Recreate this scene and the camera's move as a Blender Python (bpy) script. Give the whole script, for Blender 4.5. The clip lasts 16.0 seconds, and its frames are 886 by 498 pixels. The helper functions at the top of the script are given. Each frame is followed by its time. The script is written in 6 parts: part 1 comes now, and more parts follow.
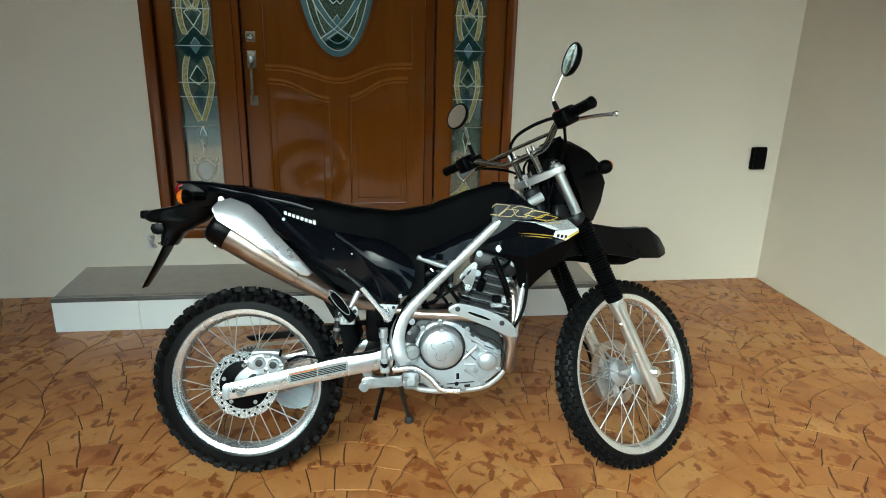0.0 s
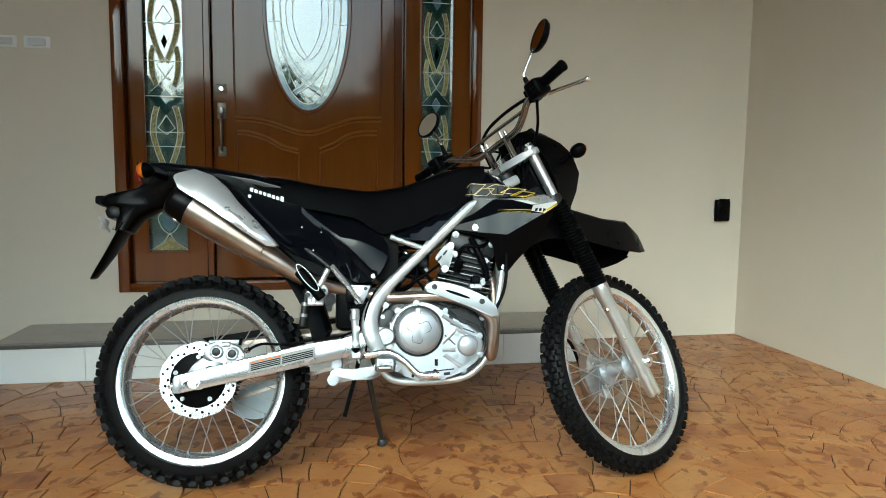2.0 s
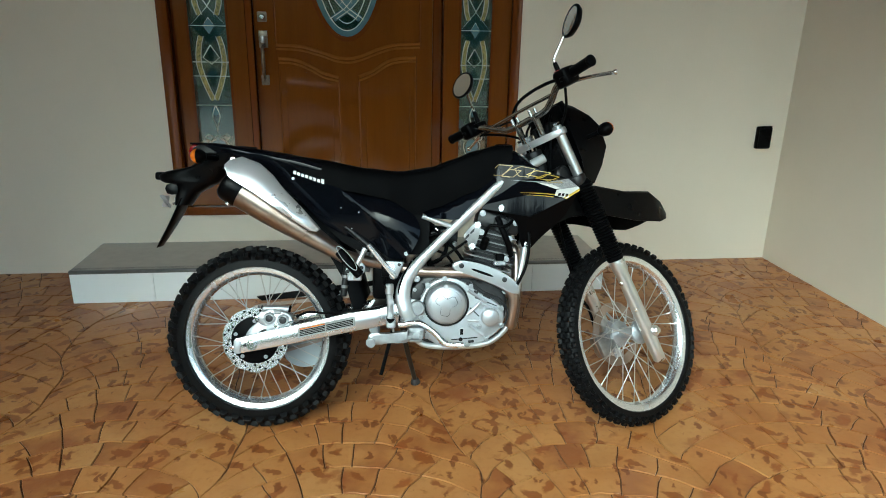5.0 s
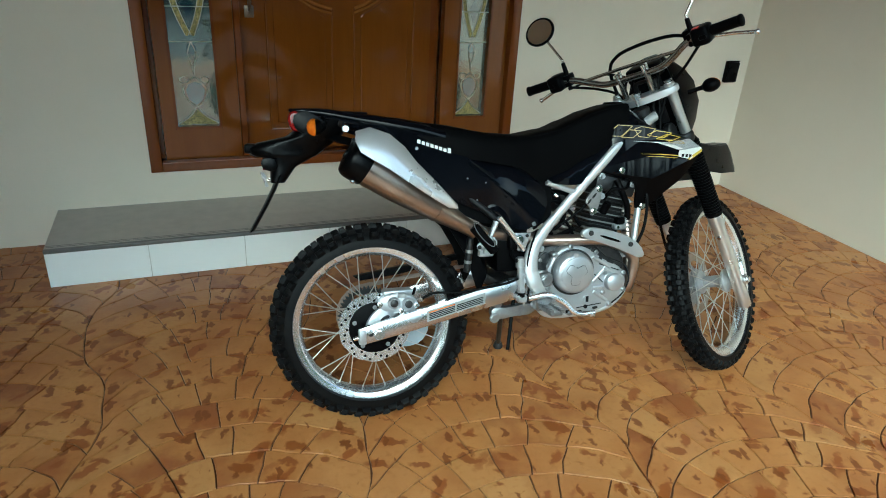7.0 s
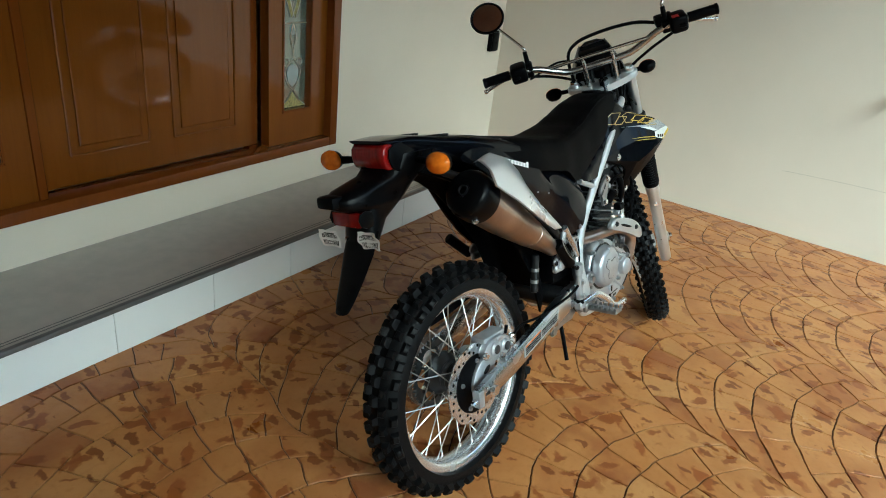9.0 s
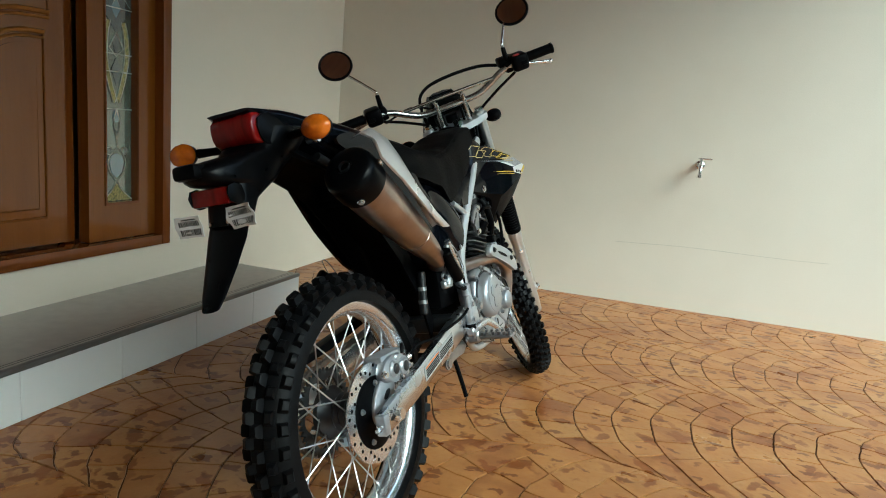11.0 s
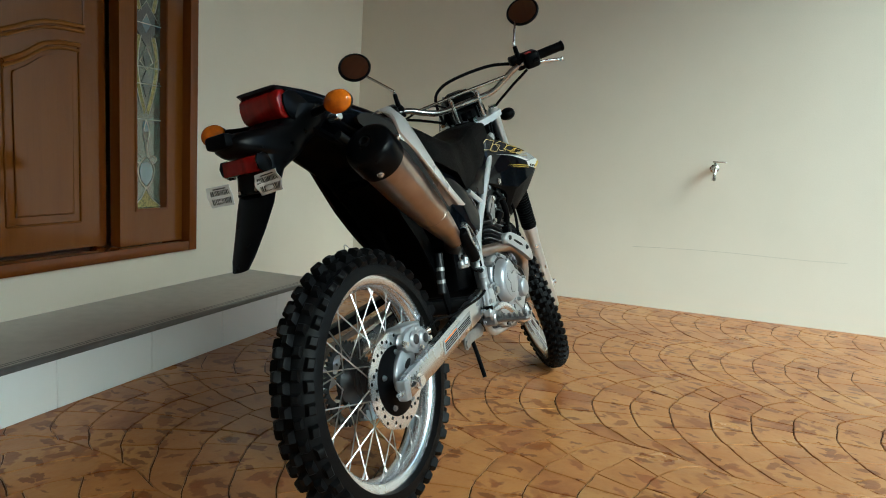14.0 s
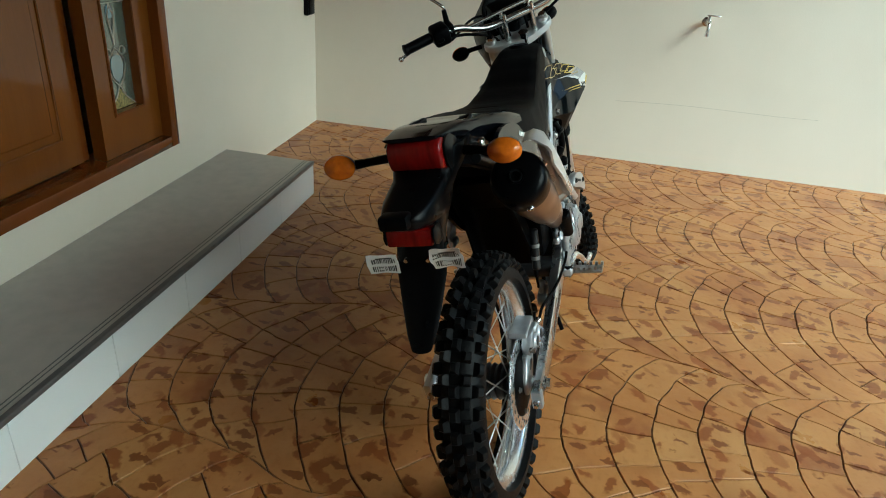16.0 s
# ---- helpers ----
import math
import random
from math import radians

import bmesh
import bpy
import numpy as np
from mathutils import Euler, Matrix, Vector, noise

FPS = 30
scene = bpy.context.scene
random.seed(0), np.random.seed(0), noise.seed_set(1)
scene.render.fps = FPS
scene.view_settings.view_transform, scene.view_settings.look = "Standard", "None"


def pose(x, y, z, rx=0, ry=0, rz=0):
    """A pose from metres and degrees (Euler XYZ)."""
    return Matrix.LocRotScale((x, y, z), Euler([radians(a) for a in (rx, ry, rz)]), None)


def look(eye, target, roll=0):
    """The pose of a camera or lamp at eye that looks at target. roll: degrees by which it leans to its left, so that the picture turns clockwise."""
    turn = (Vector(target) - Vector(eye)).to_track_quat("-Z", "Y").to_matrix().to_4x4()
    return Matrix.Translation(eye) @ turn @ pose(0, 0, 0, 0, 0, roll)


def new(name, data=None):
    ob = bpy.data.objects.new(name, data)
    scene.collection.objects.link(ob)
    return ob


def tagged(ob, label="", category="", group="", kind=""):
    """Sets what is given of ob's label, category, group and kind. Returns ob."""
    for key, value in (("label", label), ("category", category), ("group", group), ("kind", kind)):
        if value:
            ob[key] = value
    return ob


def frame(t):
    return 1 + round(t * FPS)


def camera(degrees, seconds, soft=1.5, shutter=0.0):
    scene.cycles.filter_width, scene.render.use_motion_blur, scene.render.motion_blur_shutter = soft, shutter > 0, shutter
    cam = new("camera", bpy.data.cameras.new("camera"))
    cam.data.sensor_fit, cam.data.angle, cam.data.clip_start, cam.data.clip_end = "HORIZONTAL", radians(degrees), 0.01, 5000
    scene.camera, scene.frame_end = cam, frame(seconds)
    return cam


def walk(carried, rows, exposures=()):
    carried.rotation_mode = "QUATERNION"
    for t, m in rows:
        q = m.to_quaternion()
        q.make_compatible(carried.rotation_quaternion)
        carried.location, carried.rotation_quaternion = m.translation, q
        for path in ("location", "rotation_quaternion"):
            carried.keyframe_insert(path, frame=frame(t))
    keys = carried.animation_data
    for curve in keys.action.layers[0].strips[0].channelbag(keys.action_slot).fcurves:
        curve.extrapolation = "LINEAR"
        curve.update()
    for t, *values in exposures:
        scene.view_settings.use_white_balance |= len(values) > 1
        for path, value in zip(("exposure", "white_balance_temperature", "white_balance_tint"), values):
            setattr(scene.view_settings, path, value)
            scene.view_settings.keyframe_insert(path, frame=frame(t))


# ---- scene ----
cam = camera(67.8, 16.0, soft=1.0)
PATH = [
    (0, (-0.346, 0.279, 1.484), (-0.079, 2.159, 0.856), 1.4),
    (0.5, (-0.377, 0.336, 1.453), (0.057, 2.211, 0.909), 0.5),
    (1, (-0.378, 0.337, 1.291), (-0.081, 2.248, 0.782), -0.8),
    (1.5, (-0.356, 0.293, 1.043), (0.01, 2.23, 0.701), 0.4),
    (2, (-0.365, 0.271, 0.938), (0.008, 2.225, 0.739), 0.7),
    (2.5, (-0.373, 0.272, 0.919), (-0.021, 2.228, 0.695), 1.0),
    (3, (-0.379, 0.262, 0.914), (-0.017, 2.216, 0.692), 1.1),
    (3.2, (-0.386, 0.264, 0.914), (-0.033, 2.22, 0.689), 1.2),
    (5.3, (-0.33, 0.121, 1.446), (-0.102, 1.991, 0.775), 1.1),
    (5.5, (-0.386, 0.095, 1.476), (-0.088, 1.948, 0.785), 2.4),
    (6, (-0.599, 0.122, 1.477), (-0.233, 1.922, 0.685), 2.6),
    (6.5, (-0.927, 0.275, 1.479), (-0.255, 1.965, 0.646), 4.7),
    (7, (-1.204, 0.582, 1.461), (-0.523, 2.26, 0.613), 3.4),
    (7.5, (-1.499, 0.856, 1.436), (-0.446, 2.328, 0.586), 7.7),
    (8, (-1.777, 1.158, 1.448), (-0.419, 2.301, 0.528), 11.0),
    (8.2, (-1.858, 1.289, 1.433), (-0.484, 2.447, 0.555), 9.1),
    (10.3, (-2.084, 1.849, 1.388), (-0.365, 2.377, 0.511), 7.0),
    (10.5, (-2.041, 1.826, 1.263), (-0.33, 2.407, 0.406), 6.2),
    (11, (-2.019, 1.757, 0.977), (-0.146, 2.365, 0.626), 4.7),
    (11.5, (-2.079, 1.7, 0.875), (-0.202, 2.298, 0.528), 3.4),
    (12, (-2.139, 1.665, 0.881), (-0.29, 2.357, 0.56), 3.2),
    (12.5, (-2.141, 1.66, 0.88), (-0.283, 2.326, 0.563), 2.8),
    (13, (-2.134, 1.666, 0.872), (-0.277, 2.333, 0.545), 3.1),
    (13.5, (-2.128, 1.673, 0.868), (-0.275, 2.352, 0.544), 3.1),
    (14, (-2.095, 1.715, 0.863), (-0.231, 2.388, 0.591), 3.5),
    (14.5, (-2.028, 1.833, 0.927), (-0.146, 2.438, 0.621), 6.6),
    (15, (-2.038, 2.002, 1.203), (-0.251, 2.495, 0.451), 5.8),
    (15.5, (-2.071, 2.135, 1.316), (-0.265, 2.587, 0.585), 3.7),
    (16, (-2.039, 2.308, 1.338), (-0.277, 2.603, 0.44), 4.6),
]
walk(cam, [(t, look(eye, target, roll)) for t, eye, target, roll in PATH],
     exposures=[(0, 1.45, 5250, -18), (2.5, 1.34, 5350, -14), (6, 1.28, 5080, -19), (7, 1.30, 4980, -20), (8, 1.38, 5010, -18), (11, 1.22, 5220, -15), (16, 1.19, 5130, -18)])

# ---- daylight: bright overcast sky from the open side of the porch ----
world = bpy.data.worlds.new("daylight")
scene.world = world
world.use_nodes = True
wn = world.node_tree
sky = wn.nodes.new("ShaderNodeTexSky")
sky.sky_type = "NISHITA"
sky.sun_disc = False
sky.sun_elevation, sky.sun_rotation = radians(40), radians(204)
sky.air_density, sky.dust_density, sky.ozone_density = 1.0, 4.0, 1.6
wn.links.new(sky.outputs[0], wn.nodes["Background"].inputs[0])
wn.nodes["Background"].inputs[1].default_value = 0.15
sun = new("sun", bpy.data.lights.new("sun", "SUN"))
sun.data.energy, sun.data.angle, sun.data.color = 0.95, radians(40), (1.0, 0.97, 0.93)
sun.matrix_world = look((0, 0, 0), (0.47, 0.58, -0.64))


# ---- materials ----
def mat(name, color, rough=0.5, metal=0.0, second=None, scale=8.0, amount=0.5, bump=0.0, bscale=120.0,
        rvar=0.08, coat=0.0, stretch=(1, 1, 1), spec=0.5):
    m = bpy.data.materials.new(name)
    m.use_nodes = True
    nt = m.node_tree
    b = nt.nodes["Principled BSDF"]
    b.inputs["Metallic"].default_value = metal
    b.inputs["Coat Weight"].default_value = coat
    b.inputs["Coat Roughness"].default_value = 0.06
    b.inputs["Specular IOR Level"].default_value = spec
    tc = nt.nodes.new("ShaderNodeTexCoord")
    mp = nt.nodes.new("ShaderNodeMapping")
    mp.inputs["Scale"].default_value = stretch
    nt.links.new(tc.outputs["Object"], mp.inputs["Vector"])
    n1 = nt.nodes.new("ShaderNodeTexNoise")
    n1.inputs["Scale"].default_value, n1.inputs["Detail"].default_value = scale, 6
    nt.links.new(mp.outputs[0], n1.inputs["Vector"])
    second = second or tuple(c * 0.75 for c in color)
    mix = nt.nodes.new("ShaderNodeMix")
    mix.data_type = "RGBA"
    mix.inputs["A"].default_value, mix.inputs["B"].default_value = (*color, 1), (*second, 1)
    ramp = nt.nodes.new("ShaderNodeMapRange")
    ramp.inputs["From Min"].default_value, ramp.inputs["From Max"].default_value = 0.35, 0.7
    ramp.inputs["To Max"].default_value = amount
    nt.links.new(n1.outputs[0], ramp.inputs[0])
    nt.links.new(ramp.outputs[0], mix.inputs["Factor"])
    nt.links.new(mix.outputs["Result"], b.inputs["Base Color"])
    n2 = nt.nodes.new("ShaderNodeTexNoise")
    n2.inputs["Scale"].default_value, n2.inputs["Detail"].default_value = bscale, 4
    nt.links.new(mp.outputs[0], n2.inputs["Vector"])
    rr = nt.nodes.new("ShaderNodeMapRange")
    rr.inputs["To Min"].default_value, rr.inputs["To Max"].default_value = max(rough - rvar, 0.02), min(rough + rvar, 1)
    nt.links.new(n1.outputs[0], rr.inputs[0])
    nt.links.new(rr.outputs[0], b.inputs["Roughness"])
    if bump:
        bp = nt.nodes.new("ShaderNodeBump")
        bp.inputs["Strength"].default_value, bp.inputs["Distance"].default_value = bump, 0.01
        nt.links.new(n2.outputs[0], bp.inputs["Height"])
        nt.links.new(bp.outputs[0], b.inputs["Normal"])
    return m


def wood_mat(name, a, b2, dark):
    m = mat(name, a, 0.075, second=b2, scale=2.0, amount=0.6, bump=0.008, bscale=9, coat=0.0, rvar=0.03, spec=0.5, stretch=(7, 7, 0.9))
    nt = m.node_tree
    bs = nt.nodes["Principled BSDF"]
    tc = nt.nodes["Texture Coordinate"]
    wv = nt.nodes.new("ShaderNodeTexNoise")
    wv.inputs["Scale"].default_value, wv.inputs["Detail"].default_value = 5.0, 8
    mp = nt.nodes.new("ShaderNodeMapping")
    mp.inputs["Scale"].default_value = (30, 30, 1.2)
    nt.links.new(tc.outputs["Object"], mp.inputs[0])
    nt.links.new(mp.outputs[0], wv.inputs["Vector"])
    rng = nt.nodes.new("ShaderNodeMapRange")
    rng.inputs["From Min"].default_value, rng.inputs["From Max"].default_value, rng.inputs["To Max"].default_value = 0.52, 0.78, 0.18
    nt.links.new(wv.outputs[0], rng.inputs[0])
    mx = nt.nodes.new("ShaderNodeMix")
    mx.data_type = "RGBA"
    old = bs.inputs["Base Color"].links[0].from_socket
    nt.links.new(rng.outputs[0], mx.inputs["Factor"])
    nt.links.new(old, mx.inputs["A"])
    mx.inputs["B"].default_value = (*dark, 1)
    nt.links.new(mx.outputs["Result"], bs.inputs["Base Color"])
    return m


def stone_mat(name):
    """Stamped, stained and sealed concrete: ochre stones, some stained rust-brown, with leaf-like dark smudges."""
    m = mat(name, (0.405, 0.190, 0.060), 0.31, second=(0.325, 0.128, 0.036), scale=5, amount=0.85, bump=0.22, bscale=18, rvar=0.10, spec=0.33)
    nt = m.node_tree
    bs = nt.nodes["Principled BSDF"]
    geo = nt.nodes.new("ShaderNodeNewGeometry")
    info = nt.nodes.new("ShaderNodeObjectInfo")
    pos = geo.outputs["Position"]
    nt.links.new(pos, nt.nodes["Mapping"].inputs["Vector"])

    def math_node(op, a, b):
        n = nt.nodes.new("ShaderNodeMath")
        n.operation = op
        for k, v in enumerate((a, b)):
            if isinstance(v, (int, float)):
                n.inputs[k].default_value = v
            elif v is not None:
                nt.links.new(v, n.inputs[k])
        return n.outputs[0]

    def over(fac, color, old):
        mx = nt.nodes.new("ShaderNodeMix")
        mx.data_type = "RGBA"
        nt.links.new(fac, mx.inputs["Factor"])
        nt.links.new(old, mx.inputs["A"])
        mx.inputs["B"].default_value = (*color, 1)
        return mx.outputs["Result"]

    def band(sock, lo, hi, top):
        r = nt.nodes.new("ShaderNodeMapRange")
        r.inputs["From Min"].default_value, r.inputs["From Max"].default_value, r.inputs["To Max"].default_value = lo, hi, top
        nt.links.new(sock, r.inputs[0])
        return r.outputs[0]

    def noise_tex(scale, detail, vec=pos):
        n = nt.nodes.new("ShaderNodeTexNoise")
        n.inputs["Scale"].default_value, n.inputs["Detail"].default_value = scale, detail
        nt.links.new(vec, n.inputs["Vector"])
        return n

    each = math_node("FRACT", math_node("ADD", geo.outputs["Random Per Island"], info.outputs["Random"]), None)
    col = bs.inputs["Base Color"].links[0].from_socket
    col = over(band(each, 0.30, 0.02, 0.55), (0.42, 0.225, 0.080), col)
    # rust-brown stain over some stones, uneven within them
    stain = noise_tex(7.0, 5).outputs[0]
    col = over(math_node("MULTIPLY", band(each, 0.72, 0.90, 1.0), band(stain, 0.36, 0.60, 0.85)), (0.20, 0.062, 0.020), col)
    col = over(band(noise_tex(2.2, 6).outputs[0], 0.50, 0.66, 0.6), (0.24, 0.080, 0.020), col)
    col = over(band(noise_tex(45, 6).outputs[0], 0.52, 0.74, 0.35), (0.24, 0.085, 0.022), col)
    # leaf-like smudges, long and ragged, lying every way
    ragged = noise_tex(26, 3)
    for scale, rot, size, top, tone in ((8.0, 0.55, 0.42, 0.84, (0.170, 0.044, 0.007)), (7.0, -0.75, 0.40, 0.84, (0.195, 0.052, 0.009)), (11.0, 1.75, 0.42, 0.88, (0.140, 0.036, 0.006)), (5.0, 2.5, 0.30, 0.6, (0.22, 0.068, 0.018))):
        shift = nt.nodes.new("ShaderNodeMix")
        shift.data_type = "VECTOR"
        shift.inputs["Factor"].default_value = 0.055
        nt.links.new(pos, shift.inputs["A"])
        nt.links.new(ragged.outputs["Color"], shift.inputs["B"])
        mp = nt.nodes.new("ShaderNodeMapping")
        mp.inputs["Scale"].default_value = (1.0, 2.5, 1.0)
        turn = nt.nodes.new("ShaderNodeVectorRotate")
        turn.rotation_type = "Z_AXIS"
        nt.links.new(shift.outputs["Result"], turn.inputs["Vector"])
        turn.inputs["Angle"].default_value = rot
        nt.links.new(turn.outputs[0], mp.inputs[0])
        vor = nt.nodes.new("ShaderNodeTexVoronoi")
        vor.voronoi_dimensions = "2D"
        vor.inputs["Scale"].default_value = scale
        nt.links.new(mp.outputs[0], vor.inputs["Vector"])
        sep = nt.nodes.new("ShaderNodeSeparateColor")
        nt.links.new(vor.outputs["Color"], sep.inputs[0])
        reach = math_node("MULTIPLY", band(sep.outputs[0], 0.50, 1.0, 1.0), size)
        col = over(band(math_node("SUBTRACT", reach, vor.outputs["Distance"]), -0.01, 0.10, top), tone, col)
    nt.links.new(col, bs.inputs["Base Color"])
    return m


PLASTER = mat("plaster_beige", (0.725, 0.660, 0.55), 0.75, second=(0.67, 0.607, 0.50), scale=2.0, amount=0.6, bump=0.08, bscale=160)
CEIL = mat("ceiling_timber", (0.13, 0.050, 0.022), 0.5, second=(0.09, 0.032, 0.014), scale=3.0, amount=0.7, stretch=(1, 14, 1))
STONE = stone_mat("stamped_concrete")
GROUT = mat("joint_brown", (0.074, 0.025, 0.009), 0.8, second=(0.10, 0.036, 0.013), scale=20, bump=0.2, bscale=80)
TILE = mat("white_tile", (0.84, 0.87, 0.87), 0.16, second=(0.79, 0.82, 0.82), scale=4, amount=0.4, coat=0.3)
SLAB = mat("grey_slab_tile", (0.42, 0.39, 0.345), 0.38, second=(0.36, 0.335, 0.30), scale=18, amount=0.7, bump=0.02, bscale=220, rvar=0.04)
EDGE = mat("nosing_grey_metal", (0.16, 0.16, 0.16), 0.4, 0.5, scale=30)
WOOD = wood_mat("varnished_hardwood", (0.165, 0.051, 0.0065), (0.125, 0.036, 0.0046), (0.085, 0.022, 0.003))
BEADW = wood_mat("highlight_bead_wood", (0.25, 0.092, 0.018), (0.19, 0.062, 0.010), (0.12, 0.036, 0.006))
WOODD = wood_mat("varnished_hardwood_frame", (0.150, 0.040, 0.006), (0.110, 0.027, 0.004), (0.072, 0.016, 0.003))
BRASS = mat("antique_metal", (0.20, 0.17, 0.13), 0.32, 0.9, second=(0.15, 0.11, 0.08), scale=60, amount=0.8, bump=0.2, bscale=200)
LEAD = mat("lead_came", (0.62, 0.60, 0.52), 0.35, 0.8, scale=40)
PLATEW = mat("white_plate", (0.88, 0.88, 0.87), 0.35, scale=10, amount=0.2)
GREYP = mat("grey_insert", (0.64, 0.65, 0.65), 0.3, scale=10, amount=0.2)
BLACKP = mat("black_gloss_plastic", (0.0025, 0.003, 0.005), 0.075, second=(0.004, 0.004, 0.005), scale=6, rvar=0.02, spec=0.15)
MATTE = mat("black_matte_plastic", (0.0016, 0.0016, 0.002), 0.42, second=(0.003, 0.003, 0.0034), scale=30, bump=0.06, bscale=500, spec=0.05)
SATIN = mat("black_satin_plastic", (0.0016, 0.0016, 0.002), 0.3, second=(0.003, 0.003, 0.0035), scale=30, bump=0.03, bscale=300, spec=0.10)
VINYL = mat("black_seat_vinyl", (0.0014, 0.0014, 0.0017), 0.5, second=(0.0024, 0.0024, 0.0028), scale=14, bump=0.15, bscale=700, spec=0.035)
RUBBER = mat("tyre_rubber", (0.0035, 0.0035, 0.004), 0.45, second=(0.007, 0.0068, 0.0066), scale=16, amount=0.5, bump=0.12, bscale=300, spec=0.10)
ALU = mat("brushed_aluminium", (0.80, 0.82, 0.85), 0.25, 0.92, second=(0.74, 0.76, 0.79), scale=14, amount=0.4, bump=0.01, bscale=200)
LABELG = mat("grey_label", (0.30, 0.31, 0.31), 0.4, scale=30, amount=0.3)
SWING = mat("brushed_swingarm", (0.66, 0.67, 0.69), 0.27, 1.0, second=(0.58, 0.59, 0.61), scale=12, amount=0.4, bump=0.02, bscale=240)
FRAMEP = mat("silver_frame_paint", (0.64, 0.66, 0.68), 0.46, 0.78, second=(0.56, 0.58, 0.60), scale=12, amount=0.4, coat=0.3)
ENGS = mat("engine_silver", (0.46, 0.475, 0.50), 0.36, 0.70, second=(0.36, 0.375, 0.40), scale=20, amount=0.5, bump=0.05, bscale=260)
CAST = mat("cast_aluminium", (0.48, 0.495, 0.52), 0.36, 0.65, second=(0.30, 0.31, 0.33), scale=26, amount=0.6, bump=0.12, bscale=260)
CHROME = mat("chrome", (0.80, 0.80, 0.80), 0.2, 1.0, second=(0.78, 0.78, 0.78), scale=20, amount=0.3, rvar=0.05)
ANOD = mat("fork_silver", (0.66, 0.66, 0.65), 0.3, 0.9, second=(0.58, 0.58, 0.57), scale=18, amount=0.4)
STEEL = mat("heat_tinted_steel", (0.50, 0.42, 0.37), 0.30, 0.95, second=(0.22, 0.155, 0.11), scale=7, amount=0.8)
COVERM = mat("brushed_silver_cover", (0.74, 0.75, 0.77), 0.28, 0.62, second=(0.70, 0.71, 0.73), scale=10, amount=0.4, rvar=0.03, coat=0.3)
BOLTS = mat("dull_bolt_steel", (0.40, 0.41, 0.42), 0.34, 0.95, second=(0.28, 0.28, 0.29), scale=60, amount=0.6)
SHIELD = mat("silver_shield_paint", (0.50, 0.52, 0.54), 0.34, 0.7, second=(0.44, 0.46, 0.48), scale=14, amount=0.4)
ENGC = mat("dull_grey_and_shade_casting", (0.045, 0.045, 0.047), 0.45, 0.5, second=(0.02, 0.02, 0.021), scale=30, amount=0.7, bump=0.1, bscale=200)
ENGB = mat("black_engine_paint", (0.007, 0.007, 0.008), 0.40, 0.2, second=(0.016, 0.016, 0.017), scale=40, bump=0.1, bscale=200)
FINE = mat("machined_fin_edges", (0.34, 0.34, 0.34), 0.4, 0.7, scale=60)
RED = mat("red_lens", (0.20, 0.004, 0.004), 0.12, second=(0.07, 0.002, 0.002), scale=22, amount=0.8, bump=0.04, bscale=140, spec=0.35, stretch=(1, 3, 0.6))
AMBER = mat("amber_lens", (0.78, 0.20, 0.006), 0.14, second=(0.40, 0.07, 0.004), scale=34, amount=0.9, bump=0.10, bscale=120, spec=0.4)
REDB = mat("red_switch", (0.5, 0.03, 0.03), 0.4)
WHITE = mat("white_decal", (0.78, 0.78, 0.77), 0.3, scale=20, amount=0.15)
FOIL = mat("bright_foil_decal", (0.82, 0.82, 0.80), 0.30, 0.35, second=(0.7, 0.7, 0.68), scale=40, amount=0.3)
YEL = mat("yellow_decal", (0.58, 0.40, 0.04), 0.3, scale=20, amount=0.2)
GOLD = mat("gold_decal", (0.42, 0.30, 0.10), 0.35, scale=20, amount=0.2)
SILV = mat("silver_decal", (0.52, 0.52, 0.53), 0.3, 0.5, second=(0.16, 0.16, 0.165), scale=260, amount=0.9)
DGREY = mat("dark_grey_decal", (0.010, 0.010, 0.011), 0.25, scale=20, spec=0.12)
MIRROR = mat("mirror_glass", (0.85, 0.85, 0.85), 0.03, 1.0, second=(0.84, 0.84, 0.84), rvar=0.01)
PAPER = mat("paper_label", (0.85, 0.85, 0.84), 0.5, scale=30, amount=0.3)
INK = mat("label_ink", (0.05, 0.05, 0.05), 0.6)
BARM = mat("dark_bar_metal", (0.42, 0.41, 0.39), 0.24, 0.95, second=(0.32, 0.31, 0.29), scale=30, amount=0.5)
SPOKE = mat("dull_spoke_steel", (0.64, 0.64, 0.63), 0.30, 0.95, second=(0.60, 0.59, 0.57), scale=30, amount=0.5)
HUBG = mat("hub_grey", (0.07, 0.075, 0.08), 0.38, 0.8, scale=30, amount=0.5)


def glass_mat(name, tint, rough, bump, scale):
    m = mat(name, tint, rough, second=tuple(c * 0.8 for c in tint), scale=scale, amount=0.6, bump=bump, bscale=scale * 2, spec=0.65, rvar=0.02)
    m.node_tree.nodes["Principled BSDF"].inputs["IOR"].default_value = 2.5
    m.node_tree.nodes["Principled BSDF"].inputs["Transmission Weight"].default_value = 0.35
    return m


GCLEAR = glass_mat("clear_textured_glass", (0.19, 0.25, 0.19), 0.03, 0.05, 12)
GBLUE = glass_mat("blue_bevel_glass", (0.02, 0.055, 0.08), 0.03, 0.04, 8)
GAMB = mat("amber_hammered_glass", (0.50, 0.42, 0.15), 0.09, second=(0.10, 0.11, 0.05), scale=110, amount=0.95, bump=0.8, bscale=120, spec=0.65)
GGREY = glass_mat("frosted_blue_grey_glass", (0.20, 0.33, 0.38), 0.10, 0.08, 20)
GROUND = mat("driveway_asphalt", (0.09, 0.09, 0.086), 0.85, second=(0.06, 0.06, 0.058), scale=1.2, bump=0.2, bscale=60)
